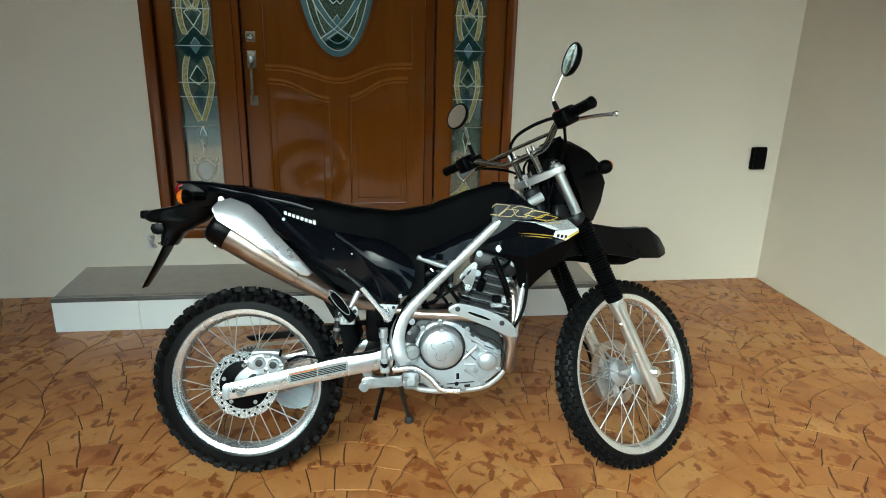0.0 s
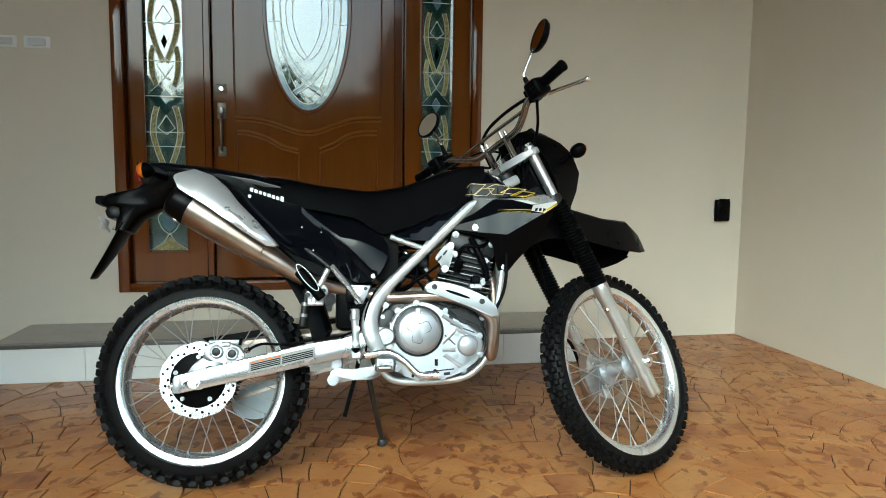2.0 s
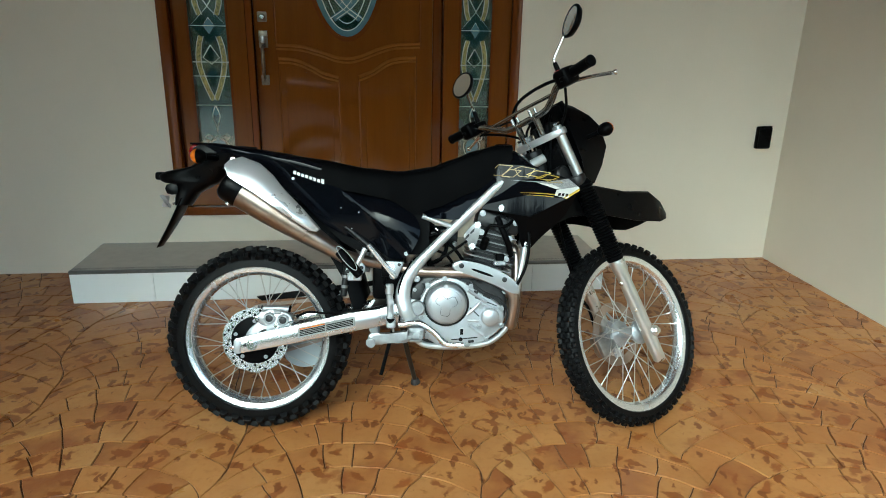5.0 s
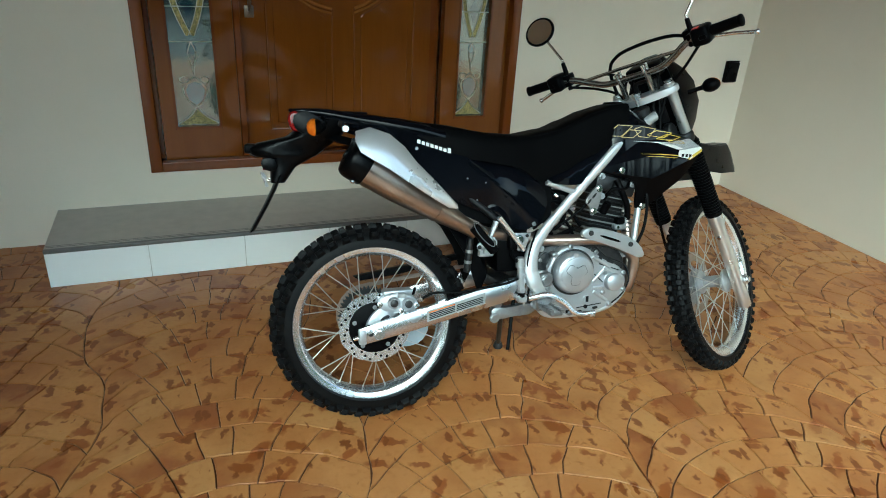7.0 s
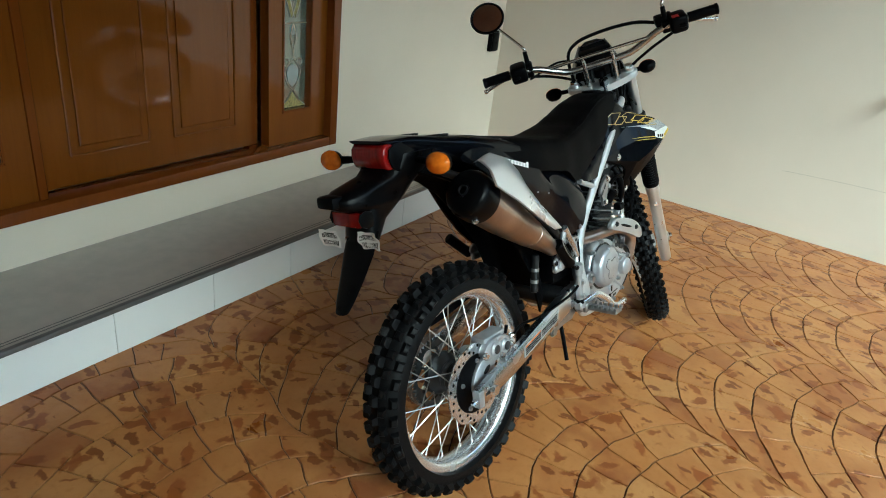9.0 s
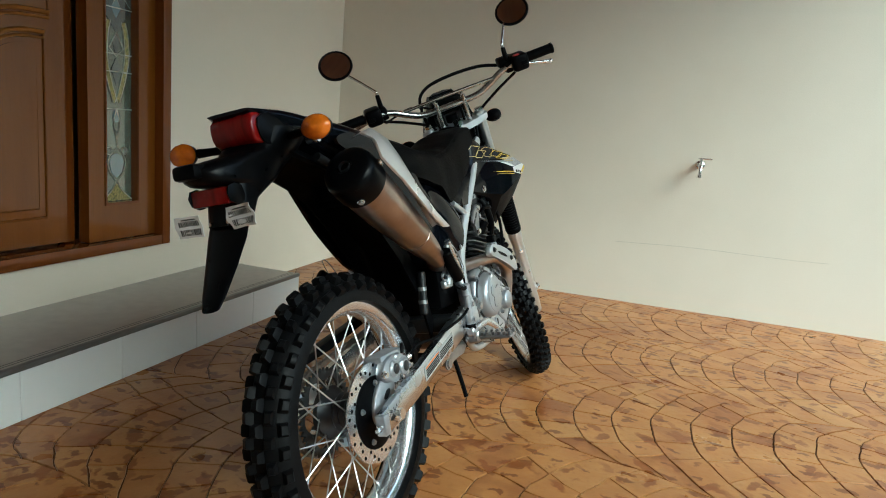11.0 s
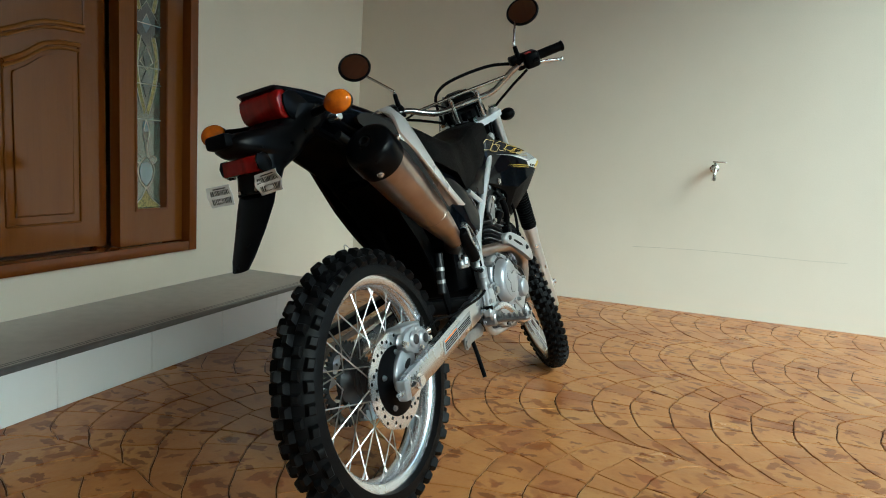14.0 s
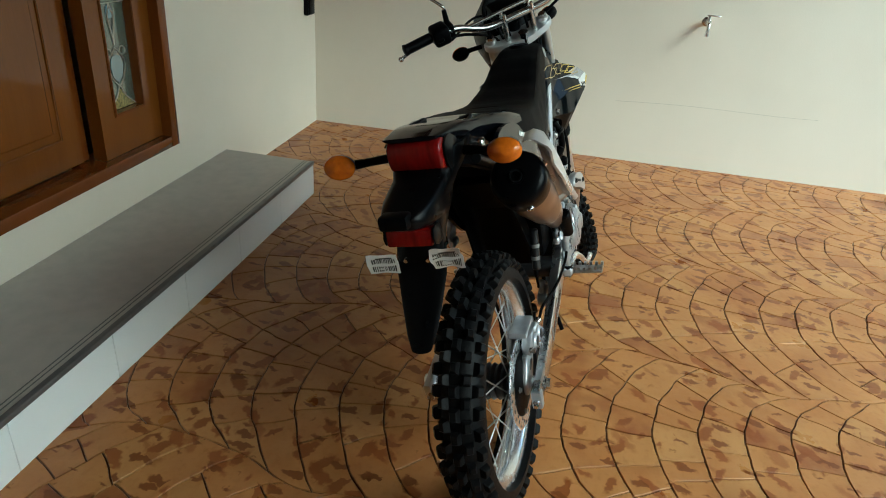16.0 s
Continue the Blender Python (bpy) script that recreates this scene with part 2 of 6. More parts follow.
LEAF = mat("palm_leaf", (0.05, 0.10, 0.03), 0.55, second=(0.08, 0.12, 0.03), scale=3)
BARK = mat("palm_bark", (0.20, 0.16, 0.12), 0.9, second=(0.12, 0.10, 0.08), scale=12, bump=0.5, bscale=30)


# ---- mesh tools ----
def put(name, bm, material, m=None, smooth=True, angle=0.7):
    me = bpy.data.meshes.new(name)
    bmesh.ops.recalc_face_normals(bm, faces=bm.faces)
    for f in bm.faces:
        f.smooth = smooth
    for e in bm.edges:
        if len(e.link_faces) == 2 and e.calc_face_angle(0) > angle:
            e.smooth = False
    bm.to_mesh(me)
    bm.free()
    for one in (material if isinstance(material, (list, tuple)) else [material]):
        me.materials.append(one)
    ob = new(name, me)
    if m is not None:
        ob.matrix_basis = m
    return ob


def part(name, bm, material, parent, label="", m=None, smooth=True, angle=0.7):
    ob = put(name, bm, material, m, smooth, angle)
    ob.parent = parent
    if label:
        ob["label"] = label
    return ob


def thing(name, label, category, m=None, group="", kind=""):
    ob = new(name)
    ob.empty_display_size = 0.1
    if m is not None:
        ob.matrix_basis = m
    return tagged(ob, label, category, group, kind)


def add_box(bm, lo, hi, bevel=0.0, seg=1):
    c = [(a + b) / 2 for a, b in zip(lo, hi)]
    s = [abs(b - a) for a, b in zip(lo, hi)]
    r = bmesh.ops.create_cube(bm, size=1, matrix=Matrix.Translation(c) @ Matrix.Diagonal((*s, 1)))
    if bevel:
        es = list({e for v in r["verts"] for e in v.link_edges})
        bmesh.ops.bevel(bm, geom=es, offset=min(bevel, min(s) * 0.45), segments=seg, affect="EDGES", profile=0.5)
    return bm


def box(lo, hi, bevel=0.0, seg=1):
    return add_box(bmesh.new(), lo, hi, bevel, seg)


def smooth_path(pts, n=6, closed=False):
    pts = [Vector(p) for p in pts]
    if len(pts) < 3:
        return pts
    out = []
    k = len(pts)
    for i in range(k if closed else k - 1):
        p0 = pts[(i - 1) % k] if closed or i > 0 else pts[0] * 2 - pts[1]
        p1, p2 = pts[i], pts[(i + 1) % k]
        p3 = pts[(i + 2) % k] if closed or i + 2 < k else pts[-1] * 2 - pts[-2]
        for j in range(n):
            t = j / n
            out.append(0.5 * ((2 * p1) + (p2 - p0) * t + (2 * p0 - 5 * p1 + 4 * p2 - p3) * t * t + (3 * p1 - p0 - 3 * p2 + p3) * t ** 3))
    if not closed:
        out.append(pts[-1])
    return out


def bridge(bm, rings, closed_ring=True, caps=True, loop=False):
    vs = [[bm.verts.new(p) for p in ring] for ring in rings]
    n = len(vs[0])
    pairs = list(zip(vs, vs[1:])) + ([(vs[-1], vs[0])] if loop else [])
    for a, b in pairs:
        for i in range(n if closed_ring else n - 1):
            j = (i + 1) % n
            bm.faces.new((a[i], a[j], b[j], b[i]))
    if caps and closed_ring and not loop:
        bm.faces.new(list(reversed(vs[0])))
        bm.faces.new(vs[-1])
    return bm


def add_tube(bm, pts, r, seg=10, n=6, closed=False, flat=1.0, up=None):
    """A tube along a smoothed path; r is one radius or one per given point; flat squeezes it across."""
    base = len(pts)
    path = smooth_path(pts, n, closed)
    radii = r if isinstance(r, (list, tuple)) else [r] * base
    rings, nrm = [], None
    m = len(path)
    for i, p in enumerate(path):
        a = path[i - 1] if i or closed else path[0]
        b = path[(i + 1) % m] if closed or i + 1 < m else path[-1]
        d = (b - a).normalized()
        if nrm is None:
            nrm = Vector(up) if up else (Vector((0, 0, 1)) if abs(d.z) < 0.9 else Vector((1, 0, 0)))
        nrm = (nrm - d * nrm.dot(d)).normalized()
        side = d.cross(nrm)
        f = i / max(m - 1, 1) * (base - 1)
        k = min(int(f), base - 2)
        rr = radii[k] + (radii[k + 1] - radii[k]) * (f - k)
        rings.append([p + (nrm * math.cos(2 * math.pi * j / seg) + side * math.sin(2 * math.pi * j / seg) * flat) * rr for j in range(seg)])
    return bridge(bm, rings, loop=closed)


def tube(pts, r, seg=10, n=6, closed=False, flat=1.0, up=None):
    return add_tube(bmesh.new(), pts, r, seg, n, closed, flat, up)


def add_lathe(bm, prof, seg=32, m=Matrix(), loop=False):
    """prof: (radius, height along Y); turned about Y."""
    rings = []
    for j in range(seg):
        a = 2 * math.pi * j / seg
        rings.append([m @ Vector((r * math.cos(a), h, r * math.sin(a))) for r, h in prof])
    return bridge(bm, rings, closed_ring=loop, caps=False, loop=True)


def lathe(prof, seg=32, m=Matrix(), loop=False):
    return add_lathe(bmesh.new(), prof, seg, m, loop)


def add_cyl(bm, p, q, r, seg=14, r2=None, bevel=0.0):
    p, q = Vector(p), Vector(q)
    d = (q - p)
    L = d.length
    m = Matrix.Translation(p) @ d.to_track_quat("Y", "Z").to_matrix().to_4x4()
    r2 = r if r2 is None else r2
    b = min(bevel, L * 0.4, r * 0.5)
    prof = [(0.0001, 0), (r - b, 0), (r, b), (r2, L - b), (r2 - b, L), (0.0001, L)] if b else [(0.0001, 0), (r, 0), (r2, L), (0.0001, L)]
    return add_lathe(bm, prof, seg, m)


def cyl(p, q, r, seg=14, r2=None, bevel=0.0):
    return add_cyl(bmesh.new(), p, q, r, seg, r2, bevel)


def add_plate(bm, outline, y0, y1, bevel=0.0, seg=2, bulge=None):
    """A plate with an outline in XZ, between two y; bulge(x, z) moves it along y."""
    y0, y1 = min(y0, y1), max(y0, y1)
    f = lambda x, z: bulge(x, z) if bulge else 0.0
    a = [bm.verts.new((x, y0 + f(x, z), z)) for x, z in outline]
    b = [bm.verts.new((x, y1 + f(x, z), z)) for x, z in outline]
    fa = bm.faces.new(a)
    fb = bm.faces.new(list(reversed(b)))
    n = len(a)
    side = []
    for i in range(n):
        j = (i + 1) % n
        side.append(bm.faces.new((a[i], b[i], b[j], a[j])))
    if bevel:
        es = list(fa.edges) + list(fb.edges)
        bmesh.ops.bevel(bm, geom=es, offset=bevel, segments=seg, affect="EDGES", profile=0.5)
    return bm


def plate(outline, y0, y1, bevel=0.0, seg=2, bulge=None):
    return add_plate(bmesh.new(), outline, y0, y1, bevel, seg, bulge)


def rounded(outline, n=4):
    """A closed 2D outline, smoothed through its corners' middles."""
    p = [Vector((x, z, 0)) for x, z in outline]
    k = len(p)
    out = []
    for i in range(k):
        a, b, c = (p[i - 1] + p[i]) / 2, p[i], (p[i] + p[(i + 1) % k]) / 2
        for j in range(n):
            t = j / n
            q = a * (1 - t) ** 2 + b * 2 * t * (1 - t) + c * t * t
            out.append((q.x, q.y))
    return out


def interp(table, x):
    for (x0, a), (x1, b) in zip(table, table[1:]):
        if x <= x1:
            t = max(0.0, (x - x0) / (x1 - x0))
            t = t * t * (3 - 2 * t) * 0.5 + t * 0.5
            return a + (b - a) * t
    return table[-1][1]


def loft_x(xs, section):
    """section(x) gives a ring of (y, z)."""
    bm = bmesh.new()
    return bridge(bm, [[(x, y, z) for y, z in section(x)] for x in xs])


def span(a, b, n):
    return [a + (b - a) * i / (n - 1) for i in range(n)]


# ---- the porch: floor, walls, ceiling, entrance step ----
WALL_Y, FAR_X, NEAR_Y = 4.0, -3.4, -1.0
OPEN_L, OPEN_R, OPEN_B, OPEN_T = -1.402, 0.558, 0.338, 2.62
CEIL_Z, CEIL_Y = 3.25, -0.35


def side_x(y):
    return 2.255


bm = bmesh.new()
add_box(bm, (FAR_X, WALL_Y, 0), (OPEN_L, WALL_Y + 0.2, CEIL_Z))
add_box(bm, (OPEN_R, WALL_Y, 0), (side_x(WALL_Y) + 0.2, WALL_Y + 0.2, CEIL_Z))
add_box(bm, (OPEN_L, WALL_Y, 0), (OPEN_R, WALL_Y + 0.2, OPEN_B))
add_box(bm, (OPEN_L, WALL_Y, OPEN_T), (OPEN_R, WALL_Y + 0.2, CEIL_Z))
tagged(put("wall_north", bm, PLASTER), "beige painted plaster wall round the front door", "wall", kind="structure")

bm = bmesh.new()
lo = [(side_x(WALL_Y), WALL_Y), (side_x(NEAR_Y), NEAR_Y), (side_x(NEAR_Y) + 0.2, NEAR_Y), (side_x(WALL_Y) + 0.2, WALL_Y)]
bridge(bm, [[(x, y, 0) for x, y in lo], [(x, y, CEIL_Z) for x, y in lo]])
tagged(put("wall_east", bm, PLASTER), "plain beige painted plaster side wall", "wall", kind="structure")
tagged(put("wall_west_unseen", box((FAR_X - 0.2, NEAR_Y, 0), (FAR_X, WALL_Y + 0.2, CEIL_Z)), PLASTER), "plain beige plaster wall, unseen, added to close the west side", "wall", kind="structure")
tagged(put("ceiling", box((FAR_X - 0.2, CEIL_Y, CEIL_Z), (2.5, WALL_Y + 0.2, CEIL_Z + 0.15)), CEIL), "dark reddish timber porch ceiling, unseen, its edge set to shape daylight", "ceiling", kind="structure")
tagged(put("ground", box((-120, -200, -0.5), (120, 60, -0.31)), GROUND), "dark asphalt driveway outside the porch", "ground", kind="structure")
floor = tagged(put("floor", box((FAR_X - 0.2, NEAR_Y, -0.3), (2.5, WALL_Y + 0.2, -0.006)), GROUT),
               "orange-brown stamped concrete floor in segmental arcs of stones", "floor", kind="structure")

# a faint hairline crack along the side wall
bm = bmesh.new()
add_tube(bm, [(side_x(y) - 0.0002, y, 0.385 + 0.006 * math.sin(y * 5) + 0.02 * (1.9 - y)) for y in span(2.0, 0.8, 9)], 0.0007, 4, 2)
part("hairline_crack", bm, mat("crack_grey", (0.38, 0.34, 0.27), 0.9), bpy.data.objects["wall_east"])

# entrance step: slab, nosing, white tiles in front
SX0, SX1, SY, SZ = -1.840, 0.990, 3.521, 0.176
step = thing("entrance_step", "low entrance step with grey slab top and white tiled front", "step", kind="structure")
part("core", box((SX0 + 0.012, SY + 0.012, 0), (SX1 - 0.012, WALL_Y, SZ - 0.012)), SLAB, step)
x = SX0
for w in (0.41, 0.415, 0.4, 0.397, 0.4, 0.4, 0.408):
    part("tile", box((x + 0.0008, SY, 0.0), (x + w - 0.0008, SY + 0.012, SZ - 0.014), 0.0012), TILE, step)
    x += w
part("tile", box((SX1 - 0.012, SY + 0.014, 0.0), (SX1, WALL_Y, SZ - 0.014), 0.0012), TILE, step)
part("tile", box((SX0, SY + 0.014, 0.0), (SX0 + 0.012, WALL_Y, SZ - 0.014), 0.0012), TILE, step)
for a, b in ((SX0, SX1),):
    part("slab", box((a, SY + 0.012, SZ - 0.012), (b - 0.001, WALL_Y, SZ), 0.0015), SLAB, step)
part("nosing", box((SX0, SY - 0.004, SZ - 0.016), (SX1, SY + 0.016, SZ + 0.0025), 0.003, 2), EDGE, step, "thin grey metal edging strip")
for k in (0.030, 0.044):
    part("groove", box((SX0 + 0.004, SY + k, SZ - 0.002), (SX1 - 0.004, SY + k + 0.004, SZ + 0.0006)), EDGE, step)

# ---- front door, its frame and the two leaded sidelights ----
put_hall = tagged(put("wall_hall", box((-1.7, 4.9, 0.3), (0.9, 5.0, CEIL_Z)), PLASTER), "plain wall of the unlit hall behind the door", "wall", kind="structure")
bm = bmesh.new()
add_box(bm, (-1.8, WALL_Y + 0.2, 0), (-1.7, 5.0, CEIL_Z))
add_box(bm, (0.9, WALL_Y + 0.2, 0), (1.0, 5.0, CEIL_Z))
add_box(bm, (-1.8, WALL_Y + 0.2, CEIL_Z), (1.0, 5.0, CEIL_Z + 0.1))
add_box(bm, (-1.8, WALL_Y + 0.2, 0.2), (1.0, 5.0, 0.3))
tagged(put("wall_hall_shell", bm, PLASTER), "plain walls and floor of the unlit hall", "wall", kind="structure")

JY = 3.984
trim = thing("door_frame_trim", "dark varnished hardwood frame round door and sidelights", "door frame", kind="structure")
part("jamb", box((OPEN_L, JY, OPEN_B), (OPEN_L + 0.055, 4.15, OPEN_T), 0.004, 2), WOODD, trim)
part("jamb", box((OPEN_R - 0.052, JY, OPEN_B), (OPEN_R, 4.15, OPEN_T), 0.004, 2), WOODD, trim)
part("sill", box((OPEN_L + 0.055, JY + 0.002, OPEN_B), (OPEN_R - 0.052, 4.15, OPEN_B + 0.048), 0.004, 2), WOODD, trim)
part("head", box((OPEN_L + 0.055, JY + 0.002, OPEN_T - 0.055), (OPEN_R - 0.052, 4.15, OPEN_T), 0.004, 2), WOODD, trim)
part("mullion", box((-0.955, 4.028, OPEN_B + 0.048), (-0.922, 4.15, OPEN_T - 0.055), 0.003), WOODD, trim)
part("mullion", box((0.070, 4.105, OPEN_B + 0.048), (0.124, 4.15, OPEN_T - 0.055), 0.003), WOODD, trim)
part("rebate", box((OPEN_L + 0.055, 4.07, OPEN_B + 0.048), (-1.33, 4.15, OPEN_T - 0.055)), WOODD, trim)

DZ0, DZ1 = OPEN_B + 0.05, OPEN_T - 0.057


def ring_plate(outer, inner, y0, y1):
    """A flat frame between two outlines with the same number of points."""
    bm = bmesh.new()
    n = len(outer)
    v = [[bm.verts.new((x, y, z)) for x, z in line] for line, y in ((outer, y0), (inner, y0), (inner, y1), (outer, y1))]
    for i in range(n):
        j = (i + 1) % n
        for a, b in ((0, 1), (1, 2), (2, 3), (3, 0)):
            bm.faces.new((v[a][i], v[a][j], v[b][j], v[b][i]))
    return bm


def strip(pts, w0, w1=None):
    """Outline of a tapering band along a smoothed 2D curve."""
    w1 = w0 if w1 is None else w1
    p = smooth_path([(x, z, 0) for x, z in pts], 5)
    left, right = [], []
    for i, q in enumerate(p):
        d = (p[min(i + 1, len(p) - 1)] - p[max(i - 1, 0)]).normalized()
        w = (w0 + (w1 - w0) * i / (len(p) - 1)) / 2
        left.append((q.x - d.y * w, q.y + d.x * w))
        right.append((q.x + d.y * w, q.y - d.x * w))
    return left + right[::-1]


def came(parent, pts, y, closed=False, r=0.0028, n=4):
    part("came", tube([(x, y, z) for x, z in pts], r, 6, n, closed), LEAD, parent)


def sidelight(name, x0, x1, g0, g1, label):
    win = thing(name, label, "sidelight window", kind="structure")
    yf, gz0, gz1 = 4.03, 0.553, 2.40
    bm = ring_plate([(x0, DZ0), (x1, DZ0), (x1, DZ1), (x0, DZ1)], [(g0 - 0.012, gz0 - 0.012), (g1 + 0.012, gz0 - 0.012), (g1 + 0.012, gz1 + 0.012), (g0 - 0.012, gz1 + 0.012)], yf, 4.085)
    part("panel", bm, WOOD, win, smooth=False)
    bm = ring_plate([(g0 - 0.012, gz0 - 0.012), (g1 + 0.012, gz0 - 0.012), (g1 + 0.012, gz1 + 0.012), (g0 - 0.012, gz1 + 0.012)], [(g0, gz0), (g1, gz0), (g1, gz1), (g0, gz1)], yf - 0.006, 4.072)
    bmesh.ops.bevel(bm, geom=list(bm.edges), offset=0.003, segments=2, affect="EDGES")
    part("bead", bm, WOODD, win)
    yg = 4.064
    part("pane", box((g0, yg, gz0), (g1, yg + 0.005, gz1)), GCLEAR, win)
    c, h = (g0 + g1) / 2, (g1 - g0) / 2
    s = h / 0.09

    def P(pts, sx=1):
        return [(c + x * s * sx, z) for x, z in pts]

    def piece(pts, material, k=1):
        part("glass_piece", plate(P(pts, k), yg - 0.0035, yg - 0.0005), material, win, smooth=False)

    for z in (0.957, 1.115, 1.19, 1.38, 1.565, 1.76, 1.95, 2.2):
        came(win, P([(-0.09, z), (0.09, z)]), yg - 0.003, r=0.0024)
    for zc in (1.38, 1.95):
        for k, top in ((1, 0.098), (-1, -0.098)):
            piece([(0, zc + top), (0.088, zc), (0.03, zc), (0, zc + top * 0.45), (-0.03, zc), (-0.088, zc)], GBLUE)
            piece([(0, zc + top * 2.05), (0.018, zc + top * 1.45), (0, zc + top * 1.02), (-0.018, zc + top * 1.45)], GBLUE)
            piece([(0, zc + top * 3.3), (0.026, zc + top * 2.6), (0, zc + top * 2.1), (-0.026, zc + top * 2.6)], GBLUE)
            came(win, P([(0, zc + top * 2.05), (0.04, zc + top * 1.7), (0, zc + top * 1.02)]), yg - 0.004, n=1)
            came(win, P([(0, zc + top * 2.05), (-0.04, zc + top * 1.7), (0, zc + top * 1.02)]), yg - 0.004, n=1)
        piece([(0, zc + 0.042), (0.028, zc), (0, zc - 0.042), (-0.028, zc)], GGREY)
        came(win, P([(0, zc + 0.098), (0.088, zc), (0, zc - 0.098), (-0.088, zc)]), yg - 0.004, True, n=1)
        came(win, P([(0, zc + 0.042), (0.028, zc), (0, zc - 0.042), (-0.028, zc)]), yg - 0.004, True, n=1)
        for k in (1, -1):
            for v in (1, -1):
                arc = [(0.006, zc - v * 0.395), (0.040, zc - v * 0.30), (0.062, zc - v * 0.20), (0.056, zc - v * 0.11), (0.042, zc - v * 0.055)]
                if v < 0 and zc < 1.5:
                    arc = [(0.04, zc + 0.055), (0.056, zc + 0.11), (0.062, zc + 0.2), (0.05, zc + 0.26)]
                part("glass_piece", plate(strip(P(arc, k), 0.022 * s, 0.026 * s), yg - 0.003, yg), GAMB, win, smooth=False)
                came(win, P([(x + 0.013, z) for x, z in arc], k), yg - 0.003, r=0.002)
                came(win, P([(x - 0.012, z) for x, z in arc], k), yg - 0.003, r=0.002)
    # the flower-like motif near the bottom
    piece([(0.02 * math.cos(a), 0.925 + 0.026 * math.sin(a)) for a in span(0, 2 * math.pi * 15 / 16, 16)], GGREY)
    for k in (1, -1):
        came(win, P([(0.0, 0.957), (0.018, 0.90), (0.006, 0.85), (0.0, 0.80)], k), yg - 0.003)
        came(win, P([(0.045 + 0.018 * math.cos(a), 0.775 + 0.016 * math.sin(a)) for a in span(0, 2 * math.pi * 11 / 12, 12)], k), yg - 0.003, True, n=2)
        piece([(0.0, 0.765), (0.028, 0.755), (0.04, 0.725), (0.03, 0.68), (0.0, 0.655)], GGREY, k)
        came(win, P([(0, 0.79), (0.03, 0.765), (0.052, 0.73), (0.035, 0.675), (0.0, 0.64)], k), yg - 0.003)
        came(win, P([(0, 0.65), (0.03, 0.60), (0.088, 0.557)], k), yg - 0.003)
    piece([(0, 0.63), (0.03, 0.593), (0.088, 0.555), (-0.088, 0.555), (-0.03, 0.593)], GAMB)
    return win


sidelight("window_1", -1.325, -0.957, -1.253, -1.058, "narrow sidelight of leaded coloured glass in varnished wood")
sidelight("window_2", 0.126, 0.504, 0.221, 0.394, "narrow sidelight of leaded coloured glass in varnished wood")

door = thing("door_1", "closed varnished hardwood front door with oval leaded glass", "door", Matrix.Translation((-0.016, 0, 0.008)), kind="structure")
DX0, DX1, DY = -0.902, 0.083, 4.085
OC, OA, OB = (-0.397, 1.885), 0.222, 0.562


def oval(k=0.0, n=48):
    return [(OC[0] + (OA + k) * math.cos(2 * math.pi * i / n), OC[1] + (OB + k) * math.sin(2 * math.pi * i / n)) for i in range(n)]


def square_round(n=48):
    out = []
    for i in range(n):
        a = 2 * math.pi * i / n
        c, s = math.cos(a), math.sin(a)
        k = min((DX1 - OC[0] if c > 0 else OC[0] - DX0) / max(abs(c), 1e-6), (DZ1 - OC[1] if s > 0 else OC[1] - DZ0) / max(abs(s), 1e-6))
        out.append((OC[0] + c * k, OC[1] + s * k))
    return out


outer = square_round()
corner = [(DX0, DZ0), (DX1, DZ0), (DX1, DZ1), (DX0, DZ1)]
for cx, cz in corner:
    i = min(range(len(outer)), key=lambda q: (outer[q][0] - cx) ** 2 + (outer[q][1] - cz) ** 2)
    outer[i] = (cx, cz)
part("leaf", ring_plate(outer, oval(0.012), DY, DY + 0.045), WOOD, door, smooth=False)
bm = ring_plate(oval(0.022), oval(-0.004), DY - 0.012, DY + 0.03)
bmesh.ops.bevel(bm, geom=[e for e in bm.edges if abs(e.verts[0].co.y - e.verts[1].co.y) < 1e-5 and e.verts[0].co.y < DY], offset=0.006, segments=3, affect="EDGES")
part("oval_moulding", bm, WOODD, door)
yo = DY + 0.012
bm = bmesh.new()
add_plate(bm, oval(0.0), yo, yo + 0.005)
opane = part("pane", bm, GCLEAR, door, smooth=False)
part("glass_piece", ring_plate(oval(-0.004), oval(-0.036), yo - 0.003, yo), GGREY, door, smooth=False)
came(door, oval(-0.036), yo - 0.002, True, n=1)
came(door, oval(-0.075), yo - 0.002, True, n=1)
for k in (1, -1):
    bands = ([(0.15, 2.2), (0.165, 1.9), (0.13, 1.66), (0.03, 1.50), (-0.075, 1.42)], [(0.02, 2.1), (0.085, 1.98), (0.095, 1.80), (0.05, 1.66), (0.0, 1.60)])
    for pts, material in zip(bands, (GGREY, GBLUE)):
        q = [(OC[0] + x * k, z) for x, z in pts]
        part("glass_piece", plate(strip(q, 0.036), yo - (0.0045 if k > 0 else 0.003), yo - 0.0005), material, door, smooth=False)
        came(door, [(a + 0.018, b) for a, b in q], yo - 0.004, r=0.0024)
        came(door, [(a - 0.018, b) for a, b in q], yo - 0.004, r=0.0024)
    came(door, [(OC[0] + k * x, z) for x, z in ((0.205, 1.80), (0.14, 1.80))], yo - 0.003)
    came(door, [(OC[0] + k * x, z) for x, z in ((0.0, 2.33), (0.07, 2.26), (0.06, 2.12), (0.0, 2.02), (-0.06, 2.12))], yo - 0.004)
part("glass_piece", plate([(OC[0] + x, z) for x, z in ((-0.05, 1.375), (0.05, 1.375), (0.07, 1.41), (0, 1.455), (-0.07, 1.41))], yo - 0.003, yo - 0.0005), GBLUE, door, smooth=False)
